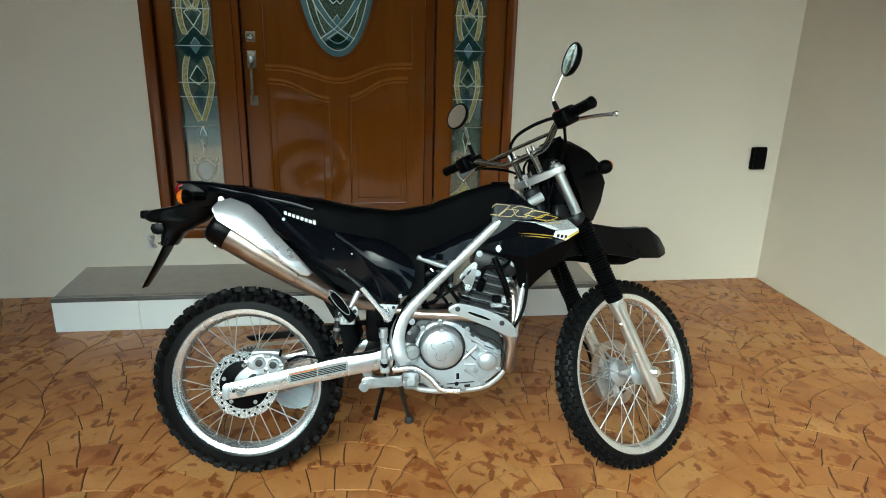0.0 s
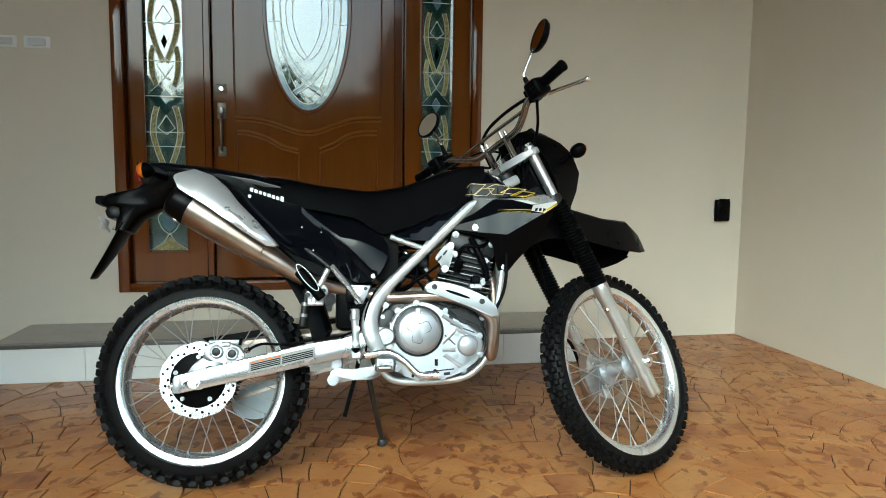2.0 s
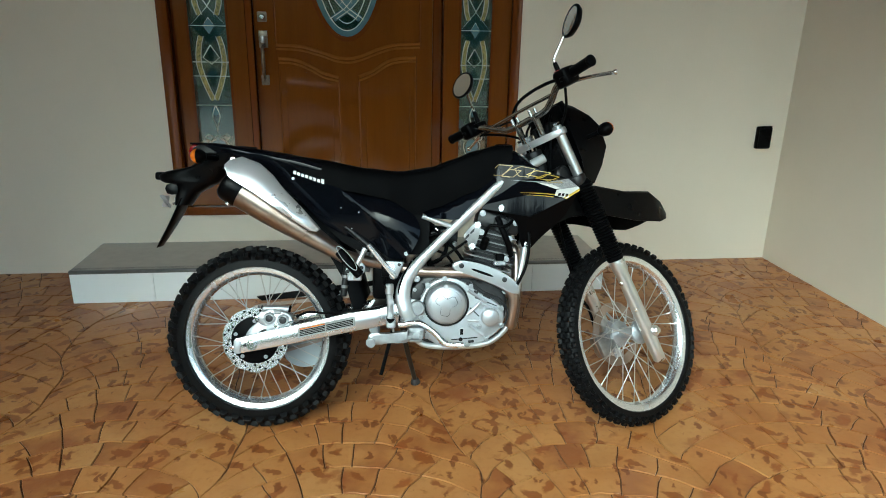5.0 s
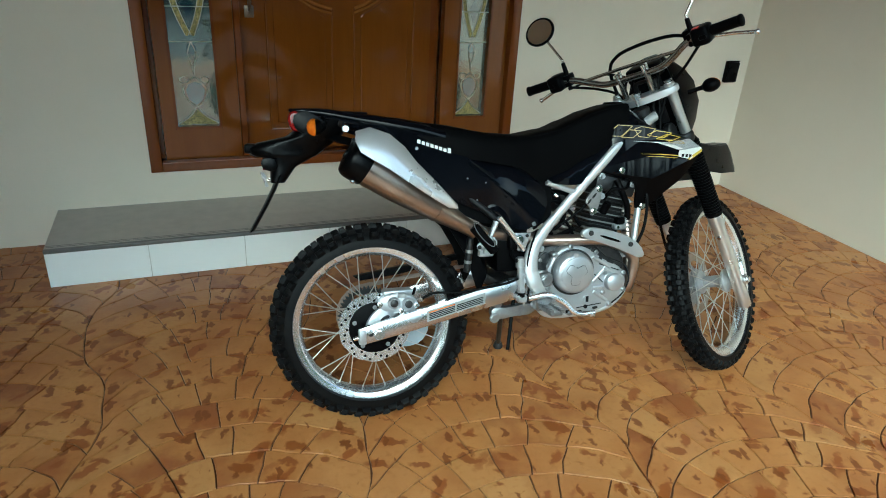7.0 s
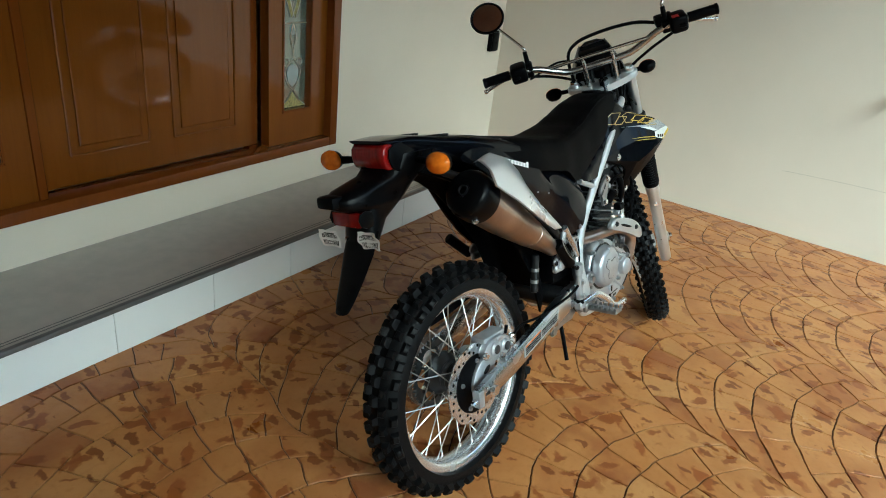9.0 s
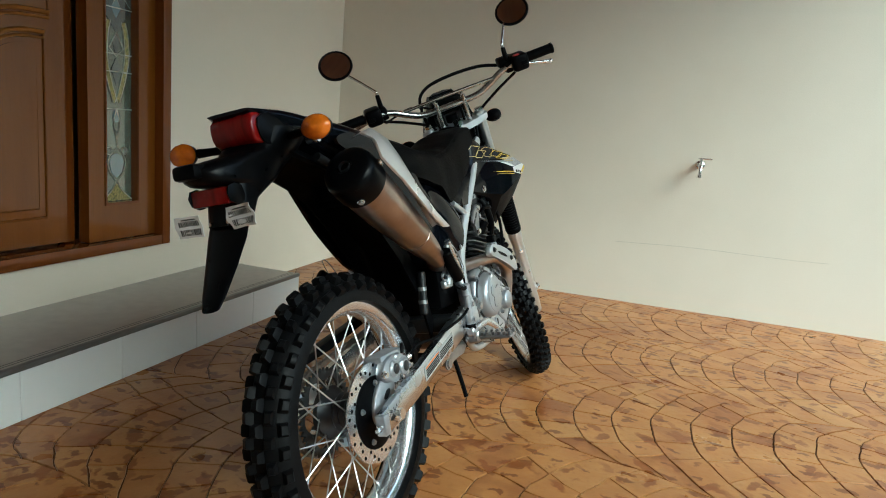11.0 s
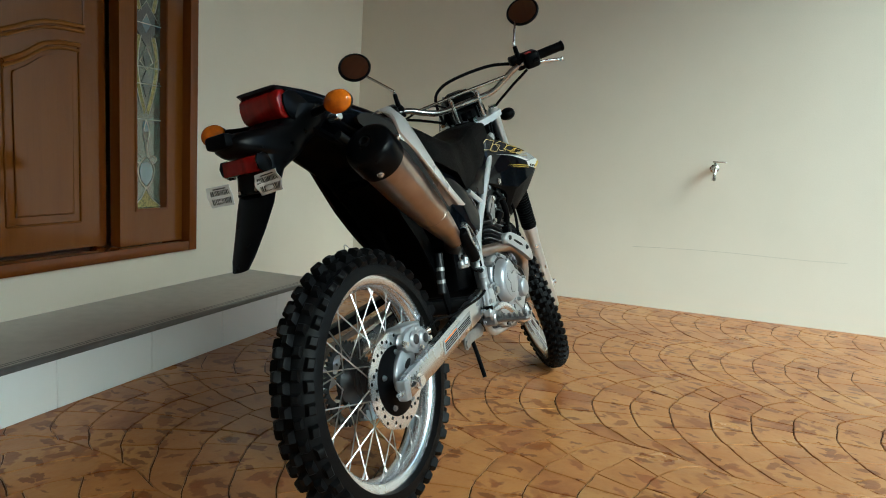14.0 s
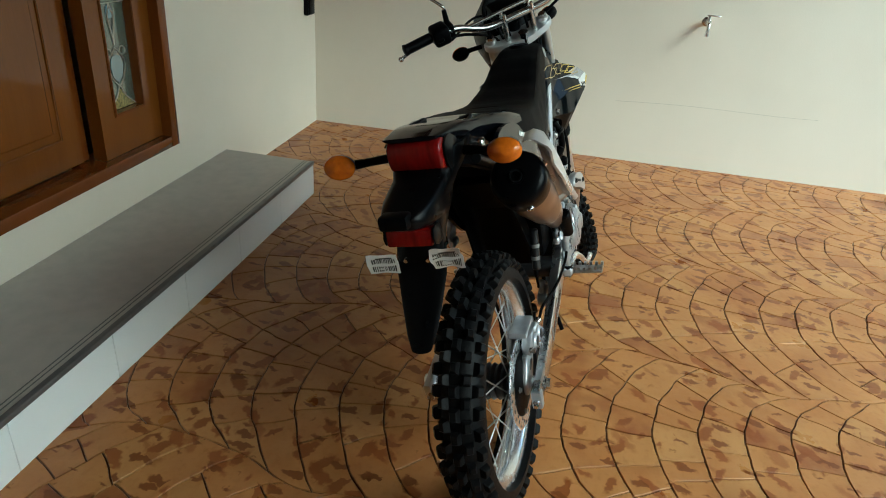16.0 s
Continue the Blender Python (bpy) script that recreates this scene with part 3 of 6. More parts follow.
part("glass_piece", plate([(OC[0] + x, z) for x, z in ((0, 1.545), (0.04, 1.49), (0, 1.45), (-0.04, 1.49))], yo - 0.0055, yo - 0.0035), GGREY, door, smooth=False)
came(door, [(OC[0] + x, z) for x, z in ((0, 1.545), (0.04, 1.49), (0, 1.45), (-0.04, 1.49))], yo - 0.006, True, n=1)


def bead(pts, closed=False, n=5):
    for off, r in ((0.0, 0.0095), (0.021, 0.0065)):
        part("bead", tube([(x, DY - 0.004, z - off) for x, z in pts], r, 8, n, closed), BEADW, door)


UP = [(-0.79, 1.277), (-0.66, 1.272), (-0.56, 1.247), (-0.47, 1.218), (-0.397, 1.209), (-0.325, 1.222), (-0.225, 1.262), (-0.13, 1.288), (0.012, 1.296)]
bead(UP)
for x in (-0.79, 0.012):
    part("bead", tube([(x, DY - 0.0005, 1.28), (x, DY - 0.0005, 2.49)], 0.005, 8), WOOD, door)
part("bead", tube([(-0.79, DY - 0.0005, 2.49), (0.012, DY - 0.0005, 2.49)], 0.005, 8), WOOD, door)
LOW = ([(-0.78, 1.204), (-0.70, 1.199), (-0.62, 1.172), (-0.54, 1.13), (-0.452, 1.105)], [(-0.336, 1.11), (-0.255, 1.145), (-0.175, 1.195), (-0.10, 1.215), (-0.012, 1.219)])
for top in LOW:
    bead(top)
    a, b = top[0][0], top[-1][0]
    path = [(x, z) for x, z in ((a, top[0][1]), (a, 0.50), (b, 0.50), (b, top[-1][1]))]
    bm = bmesh.new()
    for p, q in zip(path, path[1:]):
        add_tube(bm, [(p[0], DY - 0.0005, p[1]), (q[0], DY - 0.0005, q[1])], 0.005, 8)
    part("bead", bm, WOOD, door)
    crv = [(p.x, p.y) for p in smooth_path([(x, z, 0) for x, z in top], 4)]
    inset = [(min(max(x, a + 0.035), b - 0.035), z - 0.045) for x, z in crv]
    part("raised_field", plate([(a + 0.035, 0.535), (b - 0.035, 0.535)] + inset[::-1], DY - 0.007, DY + 0.001, 0.006, 2), WOOD, door, smooth=False)

# lockset: deadbolt, thumb latch and grip handle
lock = part("lock_plate", box((-0.881, DY - 0.007, 1.262), (-0.834, DY, 1.352), 0.003, 2), BRASS, door, "ornate aged metal handle set")
part("thumb_latch", box((-0.868, DY - 0.035, 1.288), (-0.847, DY - 0.006, 1.325), 0.005, 2), BOLTS, lock)
part("grip", tube([(-0.858, DY - 0.006, 1.275), (-0.858, DY - 0.05, 1.262), (-0.858, DY - 0.056, 1.20), (-0.858, DY - 0.05, 1.13), (-0.858, DY - 0.03, 1.10), (-0.858, DY - 0.006, 1.092)], [0.006, 0.008, 0.0105, 0.009, 0.006, 0.005], 10), BRASS, lock)
part("foot_plate", box((-0.880, DY - 0.007, 1.06), (-0.836, DY, 1.115), 0.003, 2), BRASS, lock)
dead = part("deadbolt_plate", box((-0.882, DY - 0.006, 1.398), (-0.832, DY, 1.450), 0.003, 2), BRASS, door, "square aged metal deadbolt plate")
part("cylinder", cyl((-0.857, DY - 0.005, 1.424), (-0.857, DY - 0.022, 1.424), 0.017, 20, 0.015, 0.003), CHROME, dead)


# ---- wall fittings ----
def wall_switch(x0, x1, z0, z1):
    sw = thing("wall_switch", "white horizontal wall switch plate beside the door", "switch", group="switch plates by the door")
    part("plate", box((x0, WALL_Y - 0.008, z0), (x1, WALL_Y, z1), 0.004, 2), PLATEW, sw)
    part("rocker", box((x0 + 0.02, WALL_Y - 0.012, z0 + 0.012), (x1 - 0.02, WALL_Y - 0.006, z1 - 0.012), 0.002), GREYP, sw)


wall_switch(-1.954, -1.836, 1.588, 1.646)
wall_switch(-1.806, -1.684, 1.588, 1.648)
outlet = thing("outlet_cover", "black weatherproof outlet cover on the plaster wall", "outlet")
part("box", box((2.064, WALL_Y - 0.03, 0.721), (2.156, WALL_Y, 0.856), 0.008, 3), MATTE, outlet)
part("flap", box((2.070, WALL_Y - 0.042, 0.727), (2.150, WALL_Y - 0.029, 0.850), 0.007, 3), SATIN, outlet)
part("hinge", cyl((2.076, WALL_Y - 0.036, 0.857), (2.144, WALL_Y - 0.036, 0.857), 0.005), MATTE, outlet)

tx, ty, tz = side_x(1.57), 1.57, 0.900
tap = thing("water_tap", "small chrome garden tap on the plain side wall", "tap")
part("flange", cyl((tx, ty, tz), (tx - 0.008, ty, tz), 0.026, 24, 0.02, 0.003), CHROME, tap)
part("body", tube([(tx, ty, tz), (tx - 0.05, ty, tz), (tx - 0.085, ty, tz - 0.004), (tx - 0.10, ty, tz - 0.03), (tx - 0.102, ty, tz - 0.062)], [0.011, 0.012, 0.0125, 0.0105, 0.0095], 14), CHROME, tap)
part("spout_ring", cyl((tx - 0.102, ty, tz - 0.05), (tx - 0.102, ty, tz - 0.072), 0.0125, 16, bevel=0.002), CHROME, tap)
part("stem", cyl((tx - 0.058, ty, tz + 0.008), (tx - 0.058, ty, tz + 0.04), 0.008, 12), CHROME, tap)
part("lever", box((tx - 0.066, ty - 0.062, tz + 0.036), (tx - 0.050, ty + 0.016, tz + 0.044), 0.003, 2), CHROME, tap)

# ---- the motorcycle: x forward, y to its left, z up; it leans on its side stand ----
BIKE = pose(-0.72, 2.315, 0, 0, 0, -6) @ pose(0, 0, 0, -14.5, 0, 0)
bike = thing("motorcycle", "black dual-sport motorcycle leaning on its side stand", "motorcycle", BIKE)


def bpart(name, bm, material, label="", parent=None, m=None, smooth=True, angle=0.7):
    return part(name, bm, material, parent or bike, label, m, smooth, angle)


def knobs(bm, R, half, rows, n, size):
    """Tread blocks round a tyre about Y; rows: (angle over the tread, phase, scale)."""
    vary = random.Random(n)
    for tilt, phase, sc in rows:
        for i in range(n):
            a = 2 * math.pi * (i + phase) / n
            rad = Vector((math.cos(a), 0, math.sin(a)))
            tan = Vector((-math.sin(a), 0, math.cos(a)))
            ax = Vector((0, 1, 0))
            out = rad * math.cos(tilt) + ax * math.sin(tilt)
            side = ax * math.cos(tilt) - rad * math.sin(tilt)
            c = rad * (R - half) + out * half
            w, l, h = size[0] * sc * vary.uniform(0.86, 1.08), size[1] * sc * vary.uniform(0.84, 1.08), size[2] * vary.uniform(0.9, 1.02)
            corners = ((-1, -1), (1, -1), (1, 1), (-1, 1))
            skew = vary.uniform(-0.12, 0.12)
            v = []
            for lift, grow in ((-0.006, 1.22), (h - 0.0026, 0.92), (h, 0.68)):
                v += [bm.verts.new(c + out * lift + side * w * (s1 + skew * s2) * grow + tan * l * s2 * grow) for s1, s2 in corners]
            bm.faces.new(v[8:12])
            for base in (0, 4):
                for q in range(4):
                    s = (q + 1) % 4
                    bm.faces.new((v[base + q], v[base + s], v[base + 4 + s], v[base + 4 + q]))


def tyre_mesh(R, half, rim_r):
    bm = bmesh.new()
    h = R - rim_r
    prof = []
    for i in range(15):
        a = -2.35 + 4.7 * i / 14
        prof.append((R - half + half * math.cos(a) * (1.0 if abs(a) < 1.57 else 1.25), half * math.sin(a) * (1.0 if abs(a) < 1.7 else 0.95)))
    prof = [(rim_r, -half * 0.55)] + [p for p in prof if p[0] > rim_r] + [(rim_r, half * 0.55)]
    add_lathe(bm, prof, 72, loop=True)
    for y in (-0.82, 0.82):
        add_lathe(bm, [(rim_r + h * 0.32 + 0.002 * math.cos(b), half * y * 1.12 + 0.002 * math.sin(b)) for b in span(0, 5.3, 6)], 72, loop=True)
    return bm


def tread_mesh(R, half, n, size, rows):
    bm = bmesh.new()
    knobs(bm, R, half, rows, n, size)
    return bm


def rim_mesh(r_out, width):
    w = width / 2
    prof = [(r_out, -w), (r_out + 0.001, -w + 0.004), (r_out - 0.012, -w + 0.008), (r_out - 0.022, -w * 0.3), (r_out - 0.022, w * 0.3), (r_out - 0.012, w - 0.008), (r_out + 0.001, w - 0.004),
            (r_out, w), (r_out - 0.020, w - 0.001), (r_out - 0.026, w - 0.006), (r_out - 0.034, w * 0.4), (r_out - 0.036, 0), (r_out - 0.034, -w * 0.4), (r_out - 0.026, -w + 0.006), (r_out - 0.020, -w + 0.001)]
    return lathe(prof, 72, loop=True)


def add_spokes(parent, hub_r, hub_y, rim_r, n=36):
    kinds = {}
    for i in range(n):
        side = 1 if i % 2 else -1
        lean = 1 if (i // 2) % 2 else -1
        a = 2 * math.pi * i / n
        if (side, lean) not in kinds:
            b = bmesh.new()
            p = Vector((hub_r * math.cos(lean * 0.62), side * hub_y, hub_r * math.sin(lean * 0.62)))
            q = Vector((rim_r, side * 0.006, 0))
            add_cyl(b, p, q, 0.0018, 6)
            add_cyl(b, q.lerp(p, 0.07), q, 0.0028, 6)
            ob = part("spoke", b, SPOKE, parent)
            kinds[(side, lean)] = ob
        else:
            ob = new("spoke", kinds[(side, lean)].data)
            ob.parent = parent
        ob.matrix_basis = pose(0, 0, 0, 0, -math.degrees(a), 0)


def disc_mesh(R, r, t, petals=10, holes=True):
    """A wavy brake disc about Y with slots drilled through."""
    bm = bmesh.new()
    n = petals * 8
    outer, inner = [], []
    for i in range(n):
        a = 2 * math.pi * i / n
        k = R * (1 - 0.028 * (0.5 + 0.5 * math.cos(petals * a)) ** 2)
        outer.append((k * math.cos(a), k * math.sin(a)))
        inner.append((r * math.cos(a), r * math.sin(a)))
    v = [[bm.verts.new((x, y, z)) for x, z in line] for line, y in ((outer, -t), (inner, -t), (inner, t), (outer, t))]
    for i in range(n):
        j = (i + 1) % n
        for a, b in ((0, 1), (1, 2), (2, 3), (3, 0)):
            bm.faces.new((v[a][i], v[a][j], v[b][j], v[b][i]))
    return bm


def disc_holes(R, r, t, n=30):
    bm = bmesh.new()
    for i in range(n):
        a = 2 * math.pi * i / n
        k = r + (R - r) * (0.28, 0.52, 0.76)[i % 3]
        c = Vector((k * math.cos(a), 0, k * math.sin(a)))
        add_cyl(bm, c + Vector((0, -t - 0.0004, 0)), c + Vector((0, t + 0.0004, 0)), 0.0042, 8)
    return bm


def bolt(bm, c, d, r=0.008, h=0.006):
    c, d = Vector(c), Vector(d).normalized()
    add_cyl(bm, c, c + d * h * 0.4, r * 1.35, 12)
    add_cyl(bm, c + d * h * 0.4, c + d * h, r, 6)


def bolts(name, spots, d, r, h, material, parent, boss=0.0):
    """One part for each bolt, all on one mesh."""
    b = bmesh.new()
    if boss:
        dd = Vector(d).normalized()
        add_cyl(b, dd * -boss, dd * 0.002, r * 1.7, 12)
    bolt(b, (0, 0, 0), d, r, h)
    first = None
    for c in spots:
        if first is None:
            first = part(name, b, material, parent)
            ob = first
        else:
            ob = new(name, first.data)
            ob.parent = parent
        ob.matrix_basis = Matrix.Translation(c)


# rear wheel
RW = Matrix.Translation((0, -0.026, 0.327))
R_R = 0.326
rim = bpart("rear_wheel", rim_mesh(0.257, 0.066), ALU, "polished silver spoked rim", m=RW)
part("tyre", tyre_mesh(R_R - 0.015, 0.050, 0.252), RUBBER, rim, "black knobbly off-road tyre")
part("knobbly_tread", tread_mesh(R_R - 0.015, 0.050, 41, (0.0088, 0.0118, 0.015),
                                ((0.0, 0.0, 1.0), (0.47, 0.5, 1.0), (-0.47, 0.5, 1.0), (0.98, 0.0, 1.06), (-0.98, 0.0, 1.06))), RUBBER, rim)["kind"] = "stuff"
part("hub", lathe([(0.012, -0.062), (0.034, -0.062), (0.058, -0.054), (0.058, -0.046), (0.040, -0.038), (0.046, -0.030), (0.040, -0.022), (0.046, -0.014), (0.040, -0.006), (0.046, 0.002), (0.040, 0.010), (0.046, 0.018), (0.040, 0.026), (0.044, 0.032), (0.055, 0.042), (0.062, 0.05), (0.062, 0.062), (0.03, 0.075), (0.012, 0.075)], 32), HUBG, rim)
add_spokes(rim, 0.055, 0.048, 0.228)
d = part("brake_disc", disc_mesh(0.114, 0.078, 0.002), ALU, rim, "wavy drilled brake disc", Matrix.Translation((0, -0.066, 0)))
part("drilling", disc_holes(0.114, 0.078, 0.002, 36), MATTE, rim, m=Matrix.Translation((0, -0.066, 0)))["kind"] = "stuff"
bm = lathe([(0.03, -0.012), (0.066, -0.008), (0.082, -0.003), (0.082, 0.003), (0.06, 0.003), (0.03, 0.012)], 36)
part("disc_carrier", bm, MATTE, rim, m=Matrix.Translation((0, -0.066, 0)))
bolts("disc_bolt", [(0.068 * math.cos(a), -0.076, 0.068 * math.sin(a)) for a in span(0.3, 0.3 + 1.6 * math.pi, 5)], (0, -1, 0), 0.005, 0.006, BOLTS, rim)
n = 45
bm = bmesh.new()
lines = []
for y in (-0.003, 0.003):
    lines.append([bm.verts.new((k * math.cos(a), y, k * math.sin(a))) for i in range(n * 4) for a in (2 * math.pi * i / (n * 4),) for k in (0.098 + 0.006 * math.cos(n * a),)])
    lines.append([bm.verts.new((k * math.cos(a), y, k * math.sin(a))) for i in range(n * 4) for a in (2 * math.pi * i / (n * 4),) for k in (0.078 + 0.007 * math.cos(6 * a),)])
for a, c in ((0, 1), (1, 3), (3, 2), (2, 0)):
    for i in range(n * 4):
        j = (i + 1) % (n * 4)
        bm.faces.new((lines[a][i], lines[a][j], lines[c][j], lines[c][i]))
sprocket = part("sprocket", bm, HUBG, rim, "toothed steel rear sprocket", Matrix.Translation((0, 0.070, 0)))
for k in range(6):
    a = 2 * math.pi * (k + 0.5) / 6
    part("sprocket_arm", tube([(0.045 * math.cos(a), 0.0, 0.045 * math.sin(a)), (0.078 * math.cos(a), 0.0, 0.078 * math.sin(a))], [0.016, 0.011], 8, flat=0.3, up=(0, 1, 0)), HUBG, sprocket)
    part("sprocket_bolt", cyl((0.062 * math.cos(a), -0.010, 0.062 * math.sin(a)), (0.062 * math.cos(a), 0.008, 0.062 * math.sin(a)), 0.0075, 6), CHROME, sprocket)

# chain: links round the rear sprocket's upper and lower run
bm = bmesh.new()
CR = [Vector((0.10 * math.cos(a), 0.062, 0.327 + 0.10 * math.sin(a))) for a in span(1.75, 4.55, 12)]
CF = [Vector((0.56 + 0.04 * math.cos(a), 0.088, 0.452 + 0.04 * math.sin(a))) for a in span(-1.4, 1.4, 6)]
loop = CR + CF
walkway = []
for a, c in zip(loop, loop[1:] + loop[:1]):
    n = max(1, round((c - a).length / 0.0158))
    walkway += [(a.lerp(c, (k + 0.5) / n), (c - a).normalized()) for k in range(n)]
for i, (c, dr) in enumerate(walkway):
    m = Matrix.Translation(c) @ dr.to_track_quat("X", "Z").to_matrix().to_4x4()
    w = 0.007 if i % 2 else 0.0045
    for s in (-1, 1):
        bmesh.ops.create_cube(bm, size=1, matrix=m @ Matrix.Translation((0, s * w, 0)) @ Matrix.Diagonal((0.021, 0.0018, 0.011, 1)))
    bmesh.ops.create_cube(bm, size=1, matrix=m @ Matrix.Diagonal((0.006, 0.013, 0.006, 1)))
bpart("chain", bm, STEEL, "steel drive chain")
bpart("chain_guide", plate(rounded([(0.050, 0.232), (0.095, 0.302), (0.205, 0.326), (0.222, 0.282), (0.200, 0.202), (0.115, 0.186)]), 0.075, 0.10, 0.004), mat("grey_plastic", (0.50, 0.57, 0.61), 0.3), "grey plastic chain guide")
bpart("chain_guard", plate([(-0.02, 0.44), (0.10, 0.452), (0.50, 0.52), (0.50, 0.535), (0.10, 0.475), (-0.04, 0.455)], 0.075, 0.105, 0.003), MATTE)

# swingarm
sw = None
for s in (-1, 1):
    bm = bmesh.new()
    rings = []
    for x, z, hh, y, w in ((-0.048, 0.316, 0.0255, 0.138, 0.009), (0.10, 0.349, 0.0285, 0.137, 0.012), (0.32, 0.398, 0.031, 0.129, 0.014), (0.52, 0.440, 0.034, 0.119, 0.016)):
        ring = []
        for dy, dz in ((-1, -0.8), (-0.75, -1), (0.75, -1), (1, -0.8), (1, 0.8), (0.75, 1), (-0.75, 1), (-1, 0.8)):
            ring.append((x - dz * hh * 0.22, s * y + dy * w, z + dz * hh))
        rings.append(ring)
    bridge(bm, rings)
    ob = bpart("swingarm", bm, SWING, "silver box-section swingarm")
    sw = ob if s < 0 else sw
bpart("swingarm_bridge", box((0.40, -0.12, 0.41), (0.47, 0.12, 0.455), 0.012, 2), ENGB)
def arm_y(x):
    """The outer face of the swingarm."""
    return -interp([(-0.048, 0.147), (0.10, 0.149), (0.32, 0.143), (0.52, 0.135)], x) - 0.0006


bm = bmesh.new()
bm.faces.new([bm.verts.new((x, arm_y(x), z + (x - 0.165) * 0.225)) for x, z in ((0.158, 0.348), (0.352, 0.348), (0.352, 0.383), (0.158, 0.383))])
part("label_ground", bm, LABELG, sw, "grey warning label on the swingarm", smooth=False)
for x0, x1 in ((0.165, 0.25), (0.255, 0.345)):
    for i in range(5 if x0 < 0.2 else 4):
        bm = bmesh.new()
        z = 0.353 + i * 0.0055
        bm.faces.new([bm.verts.new((x, arm_y(x) - 0.0008, z + d + (x - 0.165) * 0.225)) for x, d in ((x0, 0.0), (x1, 0.0), (x1, 0.0036), (x0, 0.0036))])
        part("label_bar", bm, AMBER if (x0 < 0.2 and i == 4) else DGREY, sw, "dark line of an unreadable warning label", smooth=False)
bm = plate(rounded([(-0.028, 0.312), (0.040, 0.327), (0.040, 0.340), (-0.028, 0.325)], 3), -0.1478, -0.1465)
part("axle_slot", bm, ENGB, sw, "dark slot behind the axle nut")
for k in range(5):
    part("adjuster_notch", box((-0.022 + 0.013 * k, -0.1482, 0.333 + 0.003 * k), (-0.0205 + 0.013 * k, -0.1470, 0.339 + 0.003 * k)), ENGB, sw)
bolts("axle_nut", [(0.004, -0.148, 0.322)], (0, -1, 0), 0.0135, 0.014, CHROME, sw)
bolts("axle_nut", [(0.004, 0.148, 0.322)], (0, 1, 0), 0.0135, 0.014, CHROME, sw)
bolts("adjuster_bolt", [(-0.058, -0.138, 0.312)], (-1, 0, -0.2), 0.006, 0.016, CHROME, sw)
part("adjuster_block", box((-0.058, -0.151, 0.291), (-0.034, -0.125, 0.338), 0.005, 2), CAST, sw, "bright metal chain adjuster block")
part("axle_spacer", cyl((0.004, -0.130, 0.320), (0.004, -0.085, 0.320), 0.021, 18, 0.017, 0.003), CHROME, sw)
# rear caliper and its hose
bm = plate(rounded([(0.006, 0.405), (0.030, 0.438), (0.085, 0.442), (0.128, 0.425), (0.140, 0.395), (0.118, 0.372), (0.085, 0.368), (0.062, 0.386), (0.030, 0.380)], 3), -0.122, -0.098, 0.006, 2)
add_cyl(bm, (0.058, -0.130, 0.410), (0.058, -0.10, 0.410), 0.020, 20, bevel=0.004)
add_cyl(bm, (0.104, -0.130, 0.404), (0.104, -0.10, 0.404), 0.020, 20, bevel=0.004)
add_box(bm, (0.028, -0.112, 0.428), (0.122, -0.066, 0.446), 0.006, 2)
add_box(bm, (0.070, -0.126, 0.424), (0.098, -0.108, 0.440), 0.004)
cal = bpart("rear_caliper", bm, CAST, "cast grey rear brake caliper")
part("inner_half", plate(rounded([(0.012, 0.400), (0.034, 0.432), (0.118, 0.428), (0.134, 0.396), (0.090, 0.374), (0.034, 0.380)], 3), -0.074, -0.058, 0.005), CAST, cal)
for x, z in ((0.058, 0.410), (0.104, 0.404)):
    part("piston_ring", lathe([(0.0001, -0.0012), (0.011, -0.0012), (0.0125, 0.0), (0.0125, 0.003), (0.0001, 0.003)], 18, Matrix.Translation((x, -0.1312, z))), ENGC, cal)
bolts("caliper_bolt", ((0.014, -0.120, 0.408), (0.081, -0.122, 0.384), (0.130, -0.120, 0.398)), (0, -1, 0), 0.0065, 0.012, CHROME, cal)
part("bleed_nipple", cyl((0.122, -0.112, 0.430), (0.128, -0.114, 0.452), 0.0045, 8), MATTE, cal)
part("banjo_bolt", cyl((0.140, -0.112, 0.412), (0.152, -0.118, 0.416), 0.009, 12, bevel=0.002), CHROME, cal)
part("caliper_pad", box((0.030, -0.096, 0.374), (0.122, -0.088, 0.424), 0.003), MATTE, cal)
part("caliper_arm", plate(rounded([(-0.030, 0.300), (-0.034, 0.345), (0.004, 0.392), (0.040, 0.398), (0.084, 0.372), (0.045, 0.344), (0.024, 0.296)], 3), -0.112, -0.098, 0.004), CAST, cal)
part("arm_slot", plate(rounded([(0.010, 0.352), (0.034, 0.372), (0.050, 0.366), (0.028, 0.346)], 3), -0.1130, -0.1115), ENGB, cal)
bpart("brake_hose", tube([(0.150, -0.118, 0.416), (0.19, -0.122, 0.432), (0.26, -0.132, 0.430), (0.33, -0.145, 0.44), (0.42, -0.15, 0.452), (0.475, -0.15, 0.47)], 0.0040, 8), MATTE)

# frame
for s in (-1, 1):
    bpart("frame_spar", tube([(1.0, s * 0.04, 0.975), (0.90, s * 0.066, 0.918), (0.835, s * 0.078, 0.872), (0.777, s * 0.084, 0.816), (0.695, s * 0.090, 0.736), (0.614, s * 0.098, 0.655), (0.560, s * 0.106, 0.598), (0.524, s * 0.116, 0.545), (0.512, s * 0.124, 0.490), (0.524, s * 0.130, 0.445), (0.545, s * 0.128, 0.415)],
                             [0.0115, 0.0115, 0.0115, 0.0115, 0.0115, 0.0115, 0.013, 0.016, 0.019, 0.020, 0.016], 14, 6, flat=1.45, up=(0, s, 0)), FRAMEP, "silver painted frame spar")
    bm = plate(rounded([(0.50, 0.485), (0.59, 0.475), (0.605, 0.44), (0.575, 0.40), (0.515, 0.385), (0.488, 0.42)]), s * 0.105, s * 0.128, 0.004)
